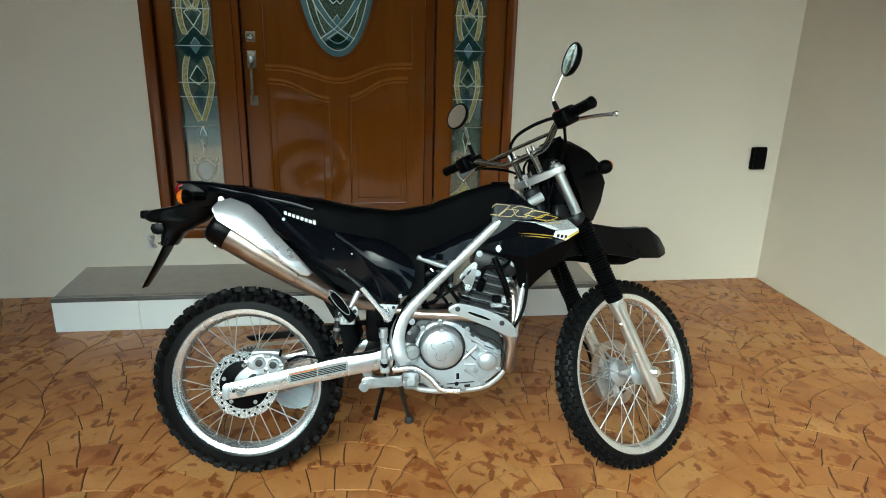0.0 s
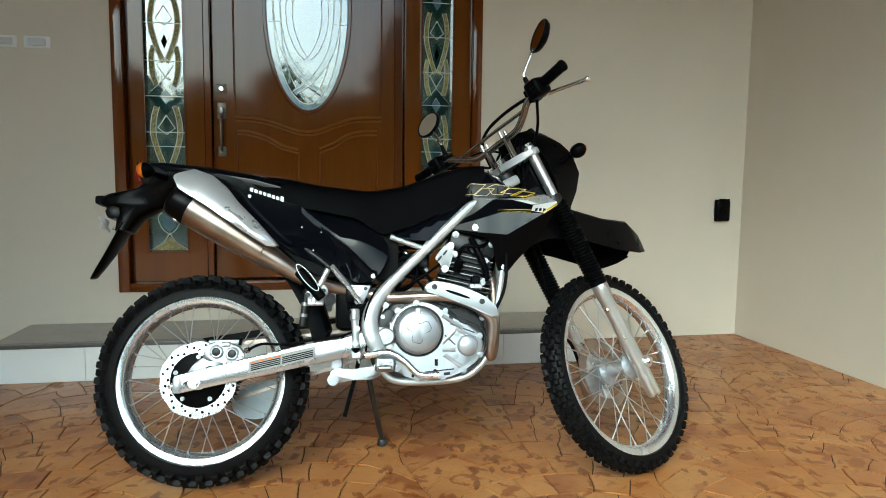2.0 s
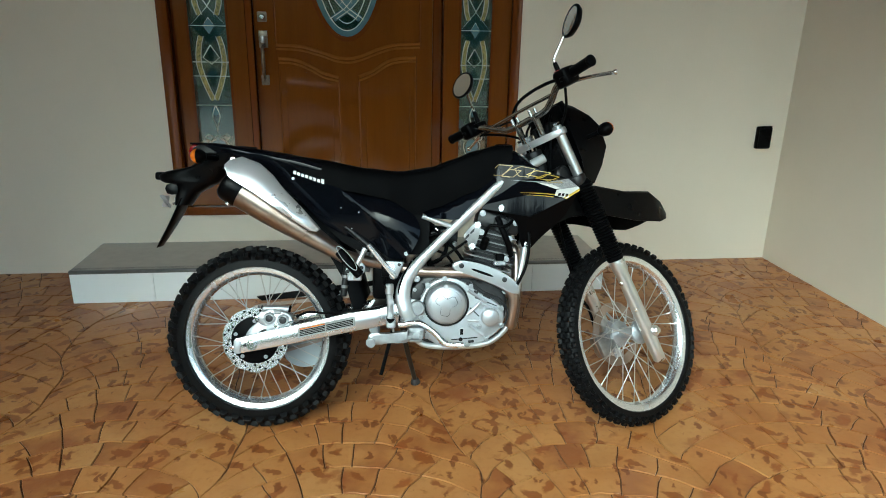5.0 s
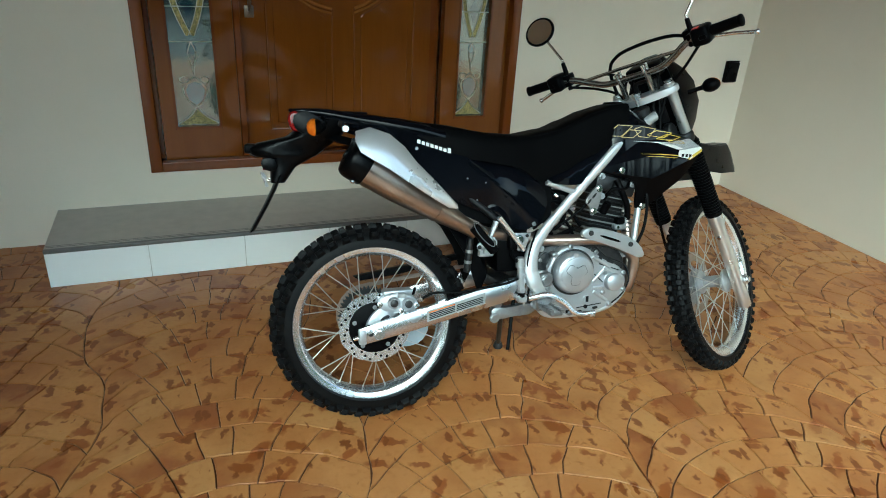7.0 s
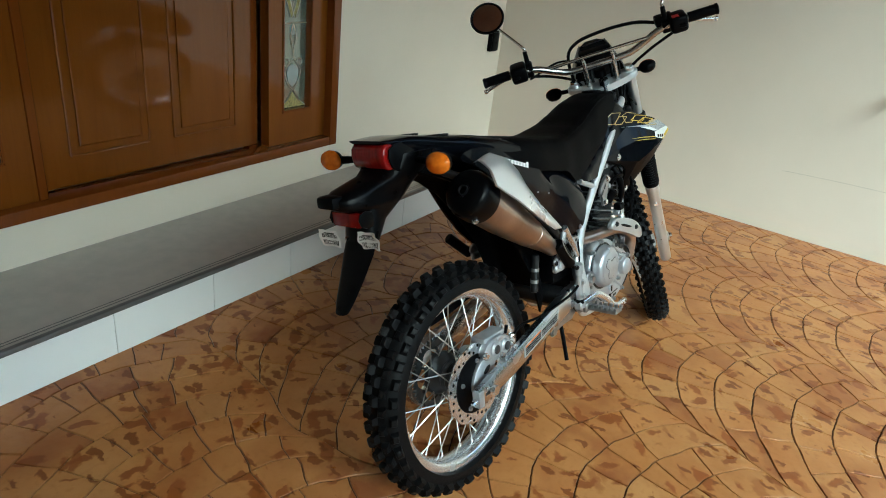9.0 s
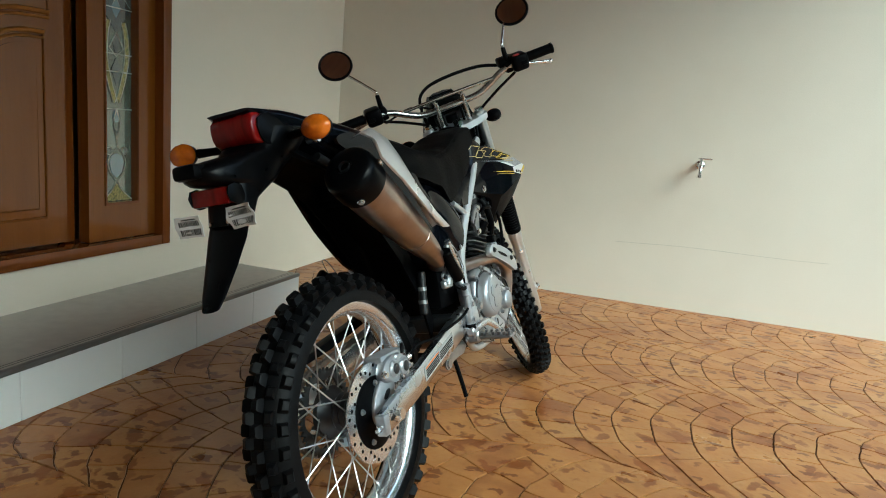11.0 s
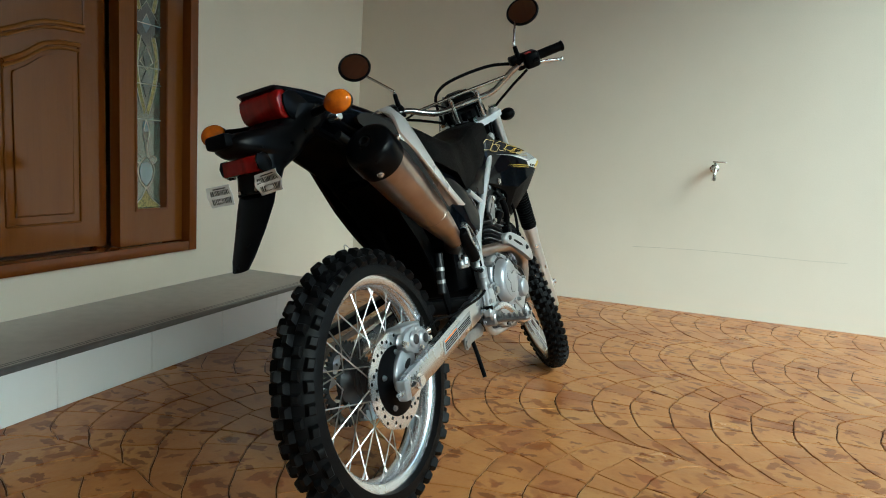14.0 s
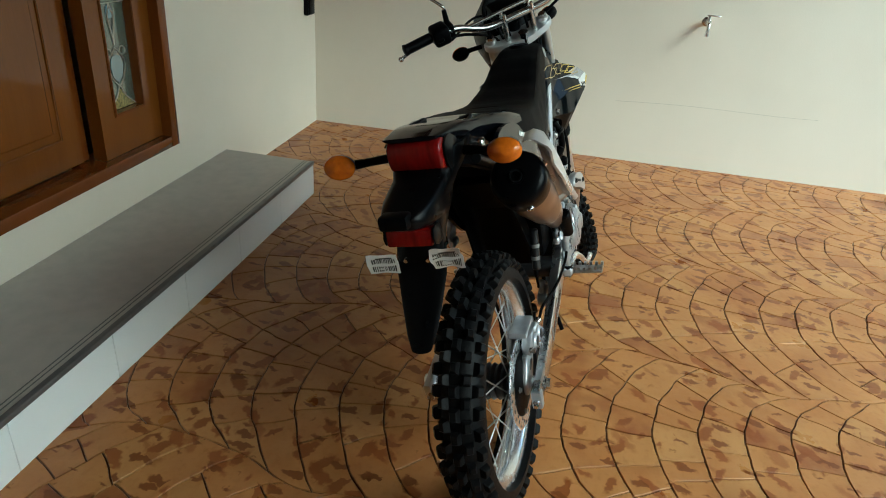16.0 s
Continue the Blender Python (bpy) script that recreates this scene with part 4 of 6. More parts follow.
    pv = bpart("pivot_plate", bm, FRAMEP)
    bm = bmesh.new()
    add_cyl(bm, (0.562, s * 0.120, 0.452), (0.562, s * 0.139, 0.452), 0.027, 24, bevel=0.004)
    part("pivot_collar", bm, BOLTS, pv)
    part("collar_groove", lathe([(0.0165, 0.0), (0.0215, 0.0), (0.0215, 0.0012), (0.0165, 0.0012)], 24, Matrix.Translation((0.562, s * 0.1385, 0.452)), True), ENGB, pv)
    bm = bmesh.new()
    bolt(bm, (0.562, s * 0.139, 0.452), (0, s, 0), 0.012, 0.012)
    part("pivot_bolt", bm, BOLTS, pv)
    bpart("subframe_tube", tube([(0.49, s * 0.105, 0.55), (0.40, s * 0.105, 0.655), (0.20, s * 0.095, 0.80), (-0.05, s * 0.08, 0.91)], 0.011, 10), ENGB)
    bpart("cradle_tube", tube([(0.985, s * 0.03, 0.85), (0.945, s * 0.055, 0.70), (0.915, s * 0.075, 0.54), (0.895, s * 0.088, 0.43), (0.848, s * 0.092, 0.354), (0.77, s * 0.094, 0.319), (0.60, s * 0.096, 0.316), (0.54, s * 0.10, 0.36)], 0.0112, 12, 8), FRAMEP, "silver lower frame tube")
    bm = plate([(0.435, 0.61), (0.515, 0.608), (0.492, 0.553), (0.47, 0.55)], s * 0.118, s * 0.126, 0.002)
    gp = bpart("gusset_plate", bm, CAST)
    bm = bmesh.new()
    bolt(bm, (0.472, s * 0.126, 0.588), (0, s, 0), 0.011, 0.008)
    part("gusset_bolt", bm, CHROME, gp)
    for x, z in ((0.449, 0.599), (0.499, 0.599), (0.481, 0.566)):
        part("gusset_hole", cyl((x, s * 0.1255, z), (x, s * 0.1266, z), 0.0058, 12), ENGB, gp)
    bpart("side_strut", tube([(0.395, s * 0.148, 0.667), (0.44, s * 0.142, 0.612), (0.485, s * 0.135, 0.555)], 0.009, 8), ALU)
bpart("cross_tube", tube([(0.575, -0.10, 0.766), (0.64, -0.095, 0.743), (0.70, -0.090, 0.724)], 0.009, 10), FRAMEP)
bpart("steering_head", cyl((1.025, 0, 0.845), (0.965, 0, 1.0), 0.030, 20, bevel=0.004), ENGB)
bpart("engine_hanger", plate(rounded([(0.708, 0.695), (0.758, 0.750), (0.782, 0.752), (0.770, 0.690), (0.752, 0.648), (0.736, 0.650), (0.738, 0.685)]), -0.098, -0.088, 0.002), FINE)

# engine
bm = bmesh.new()
prof = rounded([(0.50, 0.40), (0.55, 0.55), (0.66, 0.585), (0.80, 0.565), (0.88, 0.50), (0.865, 0.40), (0.80, 0.325), (0.64, 0.312), (0.54, 0.33)])
add_plate(bm, prof, -0.098, 0.115, 0.014, 3)
crank = bpart("crankcase", bm, ENGC, "cast crankcase, coloured dark to stand for shaded gaps")
bm = plate(rounded([(0.565, 0.40), (0.575, 0.515), (0.635, 0.562), (0.715, 0.55), (0.775, 0.50), (0.845, 0.475), (0.868, 0.42), (0.84, 0.372), (0.765, 0.325), (0.655, 0.318), (0.585, 0.345)]), -0.128, -0.09, 0.009, 3)
cc = part("side_cover", bm, ENGS, crank)
part("clutch_cover", lathe([(0.0001, -0.034), (0.050, -0.034), (0.0535, -0.0325), (0.054, -0.031), (0.060, -0.030), (0.0665, -0.024), (0.070, -0.010), (0.071, 0.0)], 48, Matrix.Translation((0.661, -0.128, 0.468))), ENGS, crank, "round silver clutch cover")
pts = []
for k in range(3):
    for d, r0 in ((-0.95, 0.018), (-0.50, 0.033), (-0.28, 0.039), (0.28, 0.039), (0.50, 0.033), (0.95, 0.018)):
        pts.append((0.661 + r0 * math.cos(2.05 * k + 0.45 + d), 0.468 + r0 * math.sin(2.05 * k + 0.45 + d)))
part("cover_emblem", plate(pts, -0.1636, -0.1612, 0.0009), ENGS, crank, "low three-armed relief on the clutch cover")
part("emblem_shade_line", tube([(x, -0.1622, z) for x, z in pts], 0.0011, 6, 1, True), ENGC, crank)
part("cover_notch", box((0.651, -0.1605, 0.508), (0.667, -0.152, 0.537), 0.002), CAST, crank)
part("cover_ray", tube([(0.662, -0.162, 0.490), (0.676, -0.162, 0.484), (0.692, -0.162, 0.488)], 0.0015, 6, 3), ENGC, crank)
part("filter_cover", lathe([(0.0001, -0.024), (0.024, -0.024), (0.030, -0.019), (0.033, 0.0)], 32, Matrix.Translation((0.812, -0.125, 0.424))), ENGS, crank, "small round oil filter cover")
bolts("cover_bolt", [(x, -0.127, z) for x, z in ((0.598, 0.53), (0.655, 0.553), (0.745, 0.53), (0.85, 0.452), (0.852, 0.395), (0.80, 0.347), (0.735, 0.327), (0.655, 0.327), (0.595, 0.355), (0.574, 0.42), (0.78, 0.46), (0.775, 0.39))],
      (0, -1, 0), 0.0058, 0.011, BOLTS, crank, 0.027)
for p, q in (((0.845, 0.44), (0.775, 0.475)), ((0.775, 0.47), (0.735, 0.43)), ((0.775, 0.41), (0.735, 0.41)), ((0.735, 0.515), (0.80, 0.475)), ((0.74, 0.395), (0.79, 0.36))):
    part("cover_rib", tube([(p[0], -0.128, p[1]), (q[0], -0.128, q[1])], 0.006, 8), CAST, crank)
for p, q in (((0.742, 0.455), (0.775, 0.425)), ((0.758, 0.49), (0.835, 0.462)), ((0.60, 0.385), (0.655, 0.345)), ((0.68, 0.343), (0.77, 0.352))):
    part("groove_shade_line", tube([(p[0], -0.1275, p[1]), (q[0], -0.1275, q[1])], 0.0022, 6), ENGB, crank)
part("drain_cap", cyl((0.715, -0.127, 0.372), (0.715, -0.134, 0.372), 0.012, 18), CAST, crank)
part("cover_mark", box((0.640, -0.1295, 0.328), (0.668, -0.1285, 0.338)), DGREY, crank)
part("cap_slot", box((0.71, -0.135, 0.362), (0.72, -0.1345, 0.382)), DGREY, crank)
part("cover_shade_ring", lathe([(0.0715, 0.0), (0.0775, -0.0015), (0.0785, -0.003), (0.0715, -0.005)], 48, Matrix.Translation((0.661, -0.126, 0.468))), ENGB, crank)
part("sight_window", cyl((0.712, -0.127, 0.345), (0.712, -0.131, 0.345), 0.007, 14), DGREY, crank)
for x, z, w, h, a in ((0.742, 0.535, 0.030, 0.012, -20), (0.800, 0.496, 0.026, 0.012, -25), (0.762, 0.508, 0.014, 0.010, -20), (0.748, 0.338, 0.020, 0.009, 8), (0.690, 0.330, 0.018, 0.007, 3), (0.585, 0.372, 0.010, 0.016, 20)):
    bm = box((-w / 2, -0.0012, -h / 2), (w / 2, 0.0012, h / 2), 0.001)
    part("recess_shade_chip", bm, ENGB, crank, m=Matrix.Translation((x, -0.1285, z)) @ pose(0, 0, 0, 0, -a, 0))
part("cover_edge_shade", tube([(x, -0.1265, z) for x, z in ((0.745, 0.548), (0.785, 0.512), (0.848, 0.484), (0.872, 0.44), (0.866, 0.405), (0.842, 0.372), (0.80, 0.342))], 0.003, 6, 6), ENGB, crank)
bolts("case_bolt", [(x, -0.099, z) for x, z in ((0.535, 0.36), (0.53, 0.46), (0.56, 0.548), (0.80, 0.56), (0.865, 0.51))], (0, -1, 0), 0.008, 0.009, CAST, crank)
part("gear_shaft", cyl((0.545, -0.098, 0.40), (0.545, -0.122, 0.40), 0.010, 14, bevel=0.002), CAST, crank)
part("breather_hose", tube([(0.62, -0.06, 0.575), (0.60, -0.06, 0.61), (0.58, -0.055, 0.66), (0.60, -0.05, 0.72)], 0.008, 8, 6), MATTE, crank)
part("starter_cover", plate(rounded([(0.70, 0.575), (0.775, 0.552), (0.785, 0.535), (0.745, 0.548), (0.70, 0.562)]), -0.118, -0.098, 0.003), ENGB, crank)
# left cover
part("generator_cover", lathe([(0.0001, 0.03), (0.055, 0.03), (0.066, 0.02), (0.07, 0.0)], 32, Matrix.Translation((0.67, 0.115, 0.46))), ALU, crank)
# cylinder, leaning a little forward
CY = Matrix.Translation((0.795, 0, 0.555)) @ pose(0, 0, 0, 0, 13, 0)
cylb = bpart("cylinder", box((-0.06, -0.065, -0.02), (0.06, 0.065, 0.20), 0.01), ENGB, "black finned cylinder", m=CY)
finb = None
for i in range(11):
    z = 0.005 + i * 0.0145
    w = 0.086 if i < 8 else 0.078
    bm = box((-w, -w * 1.05, z), (w, w * 1.05, z + 0.0042), 0.0012)
    f = part("fin", bm, FINE if i % 2 == 0 else ENGB, cylb)
part("cylinder_head", box((-0.075, -0.078, 0.165), (0.078, 0.078, 0.225), 0.012, 2), ENGB, cylb)
part("head_cover", plate(rounded([(-0.07, 0.22), (-0.05, 0.262), (0.05, 0.262), (0.075, 0.22)]), -0.06, 0.06, 0.008), ENGB, cylb)
part("cam_cap", lathe([(0.0001, -0.014), (0.024, -0.012), (0.028, 0.0)], 24, Matrix.Translation((0.012, -0.078, 0.19))), ENGB, cylb)
bolts("head_bolt", [(x, -0.088 if z < 0.16 else -0.077, z) for x, z in ((-0.05, 0.15), (0.05, 0.15), (0.055, 0.08), (-0.06, 0.215), (0.06, 0.21))], (0, -1, 0), 0.008, 0.012, CAST, cylb)
bpart("carburettor", cyl((0.60, 0, 0.695), (0.70, 0, 0.69), 0.038, 18, bevel=0.005), ENGB)
bpart("intake_boot", cyl((0.50, 0, 0.70), (0.60, 0, 0.695), 0.045, 18, 0.034), MATTE)
for x, z in ((0.727, 0.703), (0.745, 0.722)):
    bpart("hanger_slot", plate(rounded([(x - 0.006, z - 0.012), (x + 0.010, z + 0.006), (x + 0.012, z - 0.002), (x - 0.002, z - 0.018)]), -0.0995, -0.0985), ENGB)
bolts("hanger_bolt", [(0.748, -0.098, 0.664), (0.766, -0.098, 0.738)], (0, -1, 0), 0.008, 0.008, CHROME, bike)
bpart("coolant_hose", tube([(0.835, -0.085, 0.765), (0.850, -0.100, 0.725), (0.872, -0.098, 0.675), (0.885, -0.08, 0.63)], 0.011, 10, 6), MATTE)
bpart("plug_lead", tube([(0.79, -0.085, 0.70), (0.81, -0.105, 0.735), (0.86, -0.105, 0.735), (0.90, -0.06, 0.76)], 0.006, 8, 6), MATTE)
bpart("plug_cap", cyl((0.785, -0.088, 0.655), (0.795, -0.108, 0.692), 0.014, 14, bevel=0.003), MATTE)
sens = bpart("sensor_block", box((0.822, -0.112, 0.598), (0.866, -0.085, 0.616), 0.004), CAST)
part("sensor_plug", box((0.828, -0.116, 0.616), (0.858, -0.088, 0.640), 0.004), MATTE, sens)
part("sensor_screw", cyl((0.832, -0.112, 0.607), (0.832, -0.116, 0.607), 0.005, 10), CHROME, sens)
bpart("throttle_wheel", cyl((0.650, -0.036, 0.70), (0.650, -0.050, 0.70), 0.020, 18, bevel=0.002), ENGC)
bpart("idle_screw", cyl((0.690, -0.055, 0.665), (0.690, -0.03, 0.67), 0.008, 12, bevel=0.002), CAST)
bpart("fuel_hose", tube([(0.60, -0.05, 0.74), (0.63, -0.062, 0.715), (0.66, -0.06, 0.66), (0.64, -0.06, 0.615), (0.61, -0.05, 0.60)], 0.007, 8, 6), MATTE)
bpart("wiring_loom", tube([(0.56, -0.06, 0.72), (0.60, -0.055, 0.66), (0.60, -0.05, 0.60), (0.62, -0.05, 0.575), (0.65, -0.05, 0.58), (0.70, -0.05, 0.60)], 0.009, 8, 6), MATTE)
bpart("hose_clip", cyl((0.622, -0.058, 0.722), (0.632, -0.062, 0.714), 0.0095, 12), CHROME)
bpart("starter_motor", cyl((0.79, -0.03, 0.528), (0.90, -0.03, 0.50), 0.026, 18, bevel=0.004), CAST)

# exhaust: header, heat shield, muffler
bpart("exhaust_header", tube([(0.880, -0.01, 0.665), (0.905, -0.02, 0.64), (0.912, -0.04, 0.56), (0.904, -0.065, 0.45), (0.892, -0.085, 0.395), (0.886, -0.105, 0.410), (0.890, -0.122, 0.500), (0.834, -0.130, 0.548), (0.752, -0.130, 0.573), (0.66, -0.115, 0.574), (0.57, -0.092, 0.574), (0.47, -0.085, 0.592), (0.38, -0.105, 0.610), (0.30, -0.15, 0.636)], 0.019, 14, 8), STEEL, "brown heat-tinted exhaust pipe")
bm = plate(rounded([(0.676, 0.604), (0.698, 0.622), (0.776, 0.609), (0.869, 0.574), (0.914, 0.524), (0.906, 0.505), (0.880, 0.510), (0.819, 0.541), (0.712, 0.579), (0.680, 0.588)], 4), -0.158, -0.138, 0.006, 3)
hs = bpart("heat_shield", bm, SHIELD, "slotted silver heat shield")
bm = plate(rounded([(0.742, 0.596), (0.818, 0.571), (0.820, 0.561), (0.744, 0.586)]), -0.1592, -0.1565)
part("slot", bm, MATTE, hs)
bolts("shield_bolt", [(0.710, -0.158, 0.601), (0.856, -0.158, 0.556)], (0, -1, 0), 0.0065, 0.006, ENGC, hs)
M0, M1 = Vector((0.30, -0.152, 0.636)), Vector((-0.048, -0.164, 0.856))
MD = (M1 - M0).normalized()
mm = Matrix.Translation(M0) @ MD.to_track_quat("Y", "Z").to_matrix().to_4x4()
L = (M1 - M0).length
rings = []
for y, wide, high in ((-0.02, 0.024, 0.023), (0.02, 0.029, 0.025), (0.045, 0.034, 0.028), (0.07, 0.038, 0.031), (0.13, 0.044, 0.039), (0.133, 0.0445, 0.0395), (0.20, 0.049, 0.046), (0.27, 0.054, 0.052), (L - 0.04, 0.0565, 0.0555), (L, 0.057, 0.056)):
    rings.append([mm @ Vector((wide * math.cos(a), y, high * math.sin(a))) for a in span(0, 2 * math.pi * 35 / 36, 36)])
bm = bridge(bmesh.new(), rings)
muf = bpart("muffler", bm, STEEL, "tapered heat-tinted steel muffler")
part("end_cap", lathe([(0.0580, L - 0.036), (0.0592, L - 0.031), (0.0592, L + 0.012), (0.056, L + 0.024), (0.049, L + 0.032), (0.030, L + 0.036), (0.017, L + 0.036), (0.015, L + 0.033), (0.0001, L + 0.033)], 36, mm), SATIN, muf, "black muffler end cap")
part("tail_pipe", lathe([(0.013, L + 0.03), (0.013, L + 0.040), (0.0105, L + 0.040), (0.0105, L + 0.03)], 18, mm), ENGB, muf)
for a in (0.4, 2.5, 4.4):
    n = (mm.to_3x3() @ Vector((math.cos(a), 0, math.sin(a))))
    bolts("cap_bolt", [mm @ Vector((0.0588 * math.cos(a), L - 0.016, 0.0588 * math.sin(a)))], n, 0.0062, 0.006, CHROME, muf)
part("seam_ring", lathe([(0.0425, 0.122), (0.0444, 0.124), (0.0447, 0.127), (0.0430, 0.129)], 32, mm @ Matrix.Diagonal((1.0, 1, 0.888, 1))), STEEL, muf)
# an angular shell: upper edge, ridge and lower edge, in facets
TOP_E = [(-0.052, 0.938), (-0.012, 0.949), (0.045, 0.929), (0.088, 0.892), (0.122, 0.848), (0.180, 0.789), (0.243, 0.720)]
RIDGE = [(-0.058, 0.924), (-0.018, 0.920), (0.020, 0.893), (0.062, 0.858), (0.102, 0.820), (0.172, 0.758), (0.236, 0.714)]
LOW_E = [(-0.058, 0.914), (-0.044, 0.884), (-0.012, 0.863), (0.034, 0.836), (0.085, 0.800), (0.152, 0.754), (0.212, 0.716)]
bm = bmesh.new()
rows = []
lines = ((TOP_E, -0.184, -0.190, -0.002), (TOP_E, -0.197, -0.202, 0.003), (TOP_E, -0.206, -0.208, 0.0), (RIDGE, -0.232, -0.236, 0.0), (LOW_E, -0.238, -0.232, 0.0))
for deep in (0.0, 0.005):
    for line, y0, y1, up in lines:
        rows.append([bm.verts.new((x, y0 + (y1 - y0) * max(0.0, x) / 0.24 + deep, z + up - deep * 0.4)) for x, z in line])
n = len(lines)
for a, c in [(i, i + 1) for i in range(n - 1)] + [(n + i, n + i + 1) for i in range(n - 1)] + [(0, n), (n - 1, 2 * n - 1)]:
    for k in range(6):
        bm.faces.new((rows[a][k], rows[a][k + 1], rows[c][k + 1], rows[c][k]))
for k in (0, 6):
    for i in range(n - 1):
        bm.faces.new((rows[i][k], rows[i + 1][k], rows[n + i + 1][k], rows[n + i][k]))
cov = part("muffler_cover", bm, COVERM, muf, "angular silver muffler cover", angle=1.2)
bpart("muffler_bracket", cyl((-0.069, -0.078, 0.947), (-0.069, -0.108, 0.947), 0.011, 16, bevel=0.002), CHROME)

# seat, tail, tank
SEAT_TOP = [(0.06, 0.975), (0.20, 0.953), (0.385, 0.922), (0.494, 0.913), (0.605, 0.931), (0.679, 0.960), (0.753, 0.990), (0.83, 1.010), (0.89, 1.012)]
SEAT_LOW = [(0.06, 0.945), (0.20, 0.885), (0.32, 0.846), (0.46, 0.822), (0.55, 0.770), (0.62, 0.793), (0.75, 0.85), (0.84, 0.905), (0.89, 0.96)]
SEAT_W = [(0.06, 0.085), (0.15, 0.110), (0.32, 0.128), (0.46, 0.120), (0.56, 0.104), (0.70, 0.085), (0.89, 0.066)]


def seat_section(x):
    t, l, w = interp(SEAT_TOP, x) + 0.006, interp(SEAT_LOW, x), interp(SEAT_W, x)
    mid = 0.0
    h = t - l
    half = [(1.04, 0.0), (1.05, 0.25), (1.0, 0.55), (0.955, 0.82), (0.85, 0.95), (0.60, 0.995), (0.2, 1.0)]
    ring = [(mid - w * a, l + h * b) for a, b in half] + [(mid + w * a, l + h * b) for a, b in half[::-1]]
    return ring


seat = bpart("seat", loft_x(span(0.06, 0.885, 34), seat_section), VINYL, "long black vinyl bench seat", angle=1.2)
for s in (-1, 1):
    part("piping", tube([(x, s * interp(SEAT_W, x) * 0.86, interp(SEAT_TOP, x) - 0.004) for x in span(0.10, 0.86, 14)], 0.0022, 6, 2), VINYL, seat)
part("seam", tube([(0.32, y, interp(SEAT_TOP, 0.32) + 0.0065 - 0.9 * y * y) for y in span(-0.11, 0.11, 9)], 0.0025, 6, 2), SATIN, seat)

TY = -0.016
TAIL_TOP = [(-0.228, 1.007), (-0.15, 1.007), (0.02, 0.985), (0.12, 0.967), (0.30, 0.925)]
TAIL_LOW = [(-0.228, 1.000), (-0.17, 0.968), (-0.08, 0.94), (0.05, 0.90), (0.30, 0.84)]
TAIL_W = [(-0.228, 0.052), (-0.20, 0.060), (-0.05, 0.084), (0.12, 0.112), (0.30, 0.122)]


def tail_section(x):
    t, l, w = interp(TAIL_TOP, x), interp(TAIL_LOW, x), interp(TAIL_W, x)
    c = TY * max(0.0, 1 - (x + 0.235) / 0.5)
    h = t - l
    half = [(0.72, 0.0), (0.90, 0.25), (1.0, 0.72), (0.97, 0.9), (0.85, 1.0), (0.4, 1.03)]
    return [(c - w * a, l + h * b) for a, b in half] + [(c + w * a, l + h * b) for a, b in half[::-1]]


tail = bpart("tail_cowl", loft_x(span(-0.228, 0.30, 20), tail_section), BLACKP, "glossy black tail cowl", angle=0.9)
for s in (-1, 1):
    part("grab_slot", tube([(-0.12, TY + s * 0.05, 0.996), (-0.06, TY + s * 0.062, 0.994), (0.0, TY + s * 0.05, 0.991), (-0.06, TY + s * 0.042, 0.995)], 0.003, 6, 5, True), MATTE, tail)

def grid_plate(bm, outline, y0, y1, step=0.022, folds=()):
    """A plate cut into a grid, so that it can be curved smoothly."""
    add_plate(bm, outline, y0, y1)
    xs, zs = [p[0] for p in outline], [p[1] for p in outline]
    for x, z, nx, nz in folds:
        bmesh.ops.bisect_plane(bm, geom=bm.verts[:] + bm.edges[:] + bm.faces[:], plane_co=(x, 0, z), plane_no=(nx, 0, nz))
    for lo, hi, no, at in ((min(xs), max(xs), (1, 0, 0), lambda v: (v, 0, 0)), (min(zs), max(zs), (0, 0, 1), lambda v: (0, 0, v))):
        v = lo + step
        while v < hi - 0.004:
            bmesh.ops.bisect_plane(bm, geom=bm.verts[:] + bm.edges[:] + bm.faces[:], plane_co=at(v), plane_no=no)
            v += step


# side panels
SIDE = [(-0.055, 0.940), (0.02, 0.962), (0.13, 0.935), (0.20, 0.885), (0.32, 0.847), (0.46, 0.824), (0.552, 0.770), (0.575, 0.715), (0.55, 0.655), (0.522, 0.622), (0.47, 0.612), (0.42, 0.655), (0.30, 0.70), (0.235, 0.735), (0.14, 0.83), (0.06, 0.90)]


def side_y(x, z):
    y = 0.110 + 0.020 * max(0.0, min(1.0, x / 0.3)) - 0.10 * max(0.0, 0.75 - z)
    # past the slanting crease the front lobe swells and tips towards the sky
    d = (x - 0.41) * 0.72 + (z - 0.738) * 0.69
    rear = max(0.0, min(1.0, (0.46 - x) / 0.06))
    y += 0.15 * (z - 0.84) * rear - 0.004
    if d > 0:
        y += 0.006 * min(1.0, d / 0.0098) - 1.9 * (z - 0.70) * abs(z - 0.70) * min(1.0, d / 0.03) - 1.6 * max(0.0, d - 0.06) ** 1.5
    return y


for s in (-1, 1):
    bm = bmesh.new()
    outl = SIDE if s < 0 else SIDE[:13] + [(0.30, 0.612), (0.235, 0.632), (0.180, 0.702), (0.135, 0.775), (0.092, 0.855), (0.055, 0.925), (0.03, 0.95)]
    grid_plate(bm, rounded(outl, 3), -0.005, 0.005, 0.022, ((0.41, 0.738, 0.72, 0.69), (0.4172, 0.7449, 0.72, 0.69)))
    for v in bm.verts:
        v.co.y = s * side_y(v.co.x, v.co.z) + v.co.y
    sp = bpart("side_panel", bm, BLACKP, "glossy black side panel")
    bolts("panel_bolt", [(0.522, s * side_y(0.522, 0.637) + s * 0.004, 0.637)], (0, s, 0), 0.0055, 0.005, BOLTS, sp)
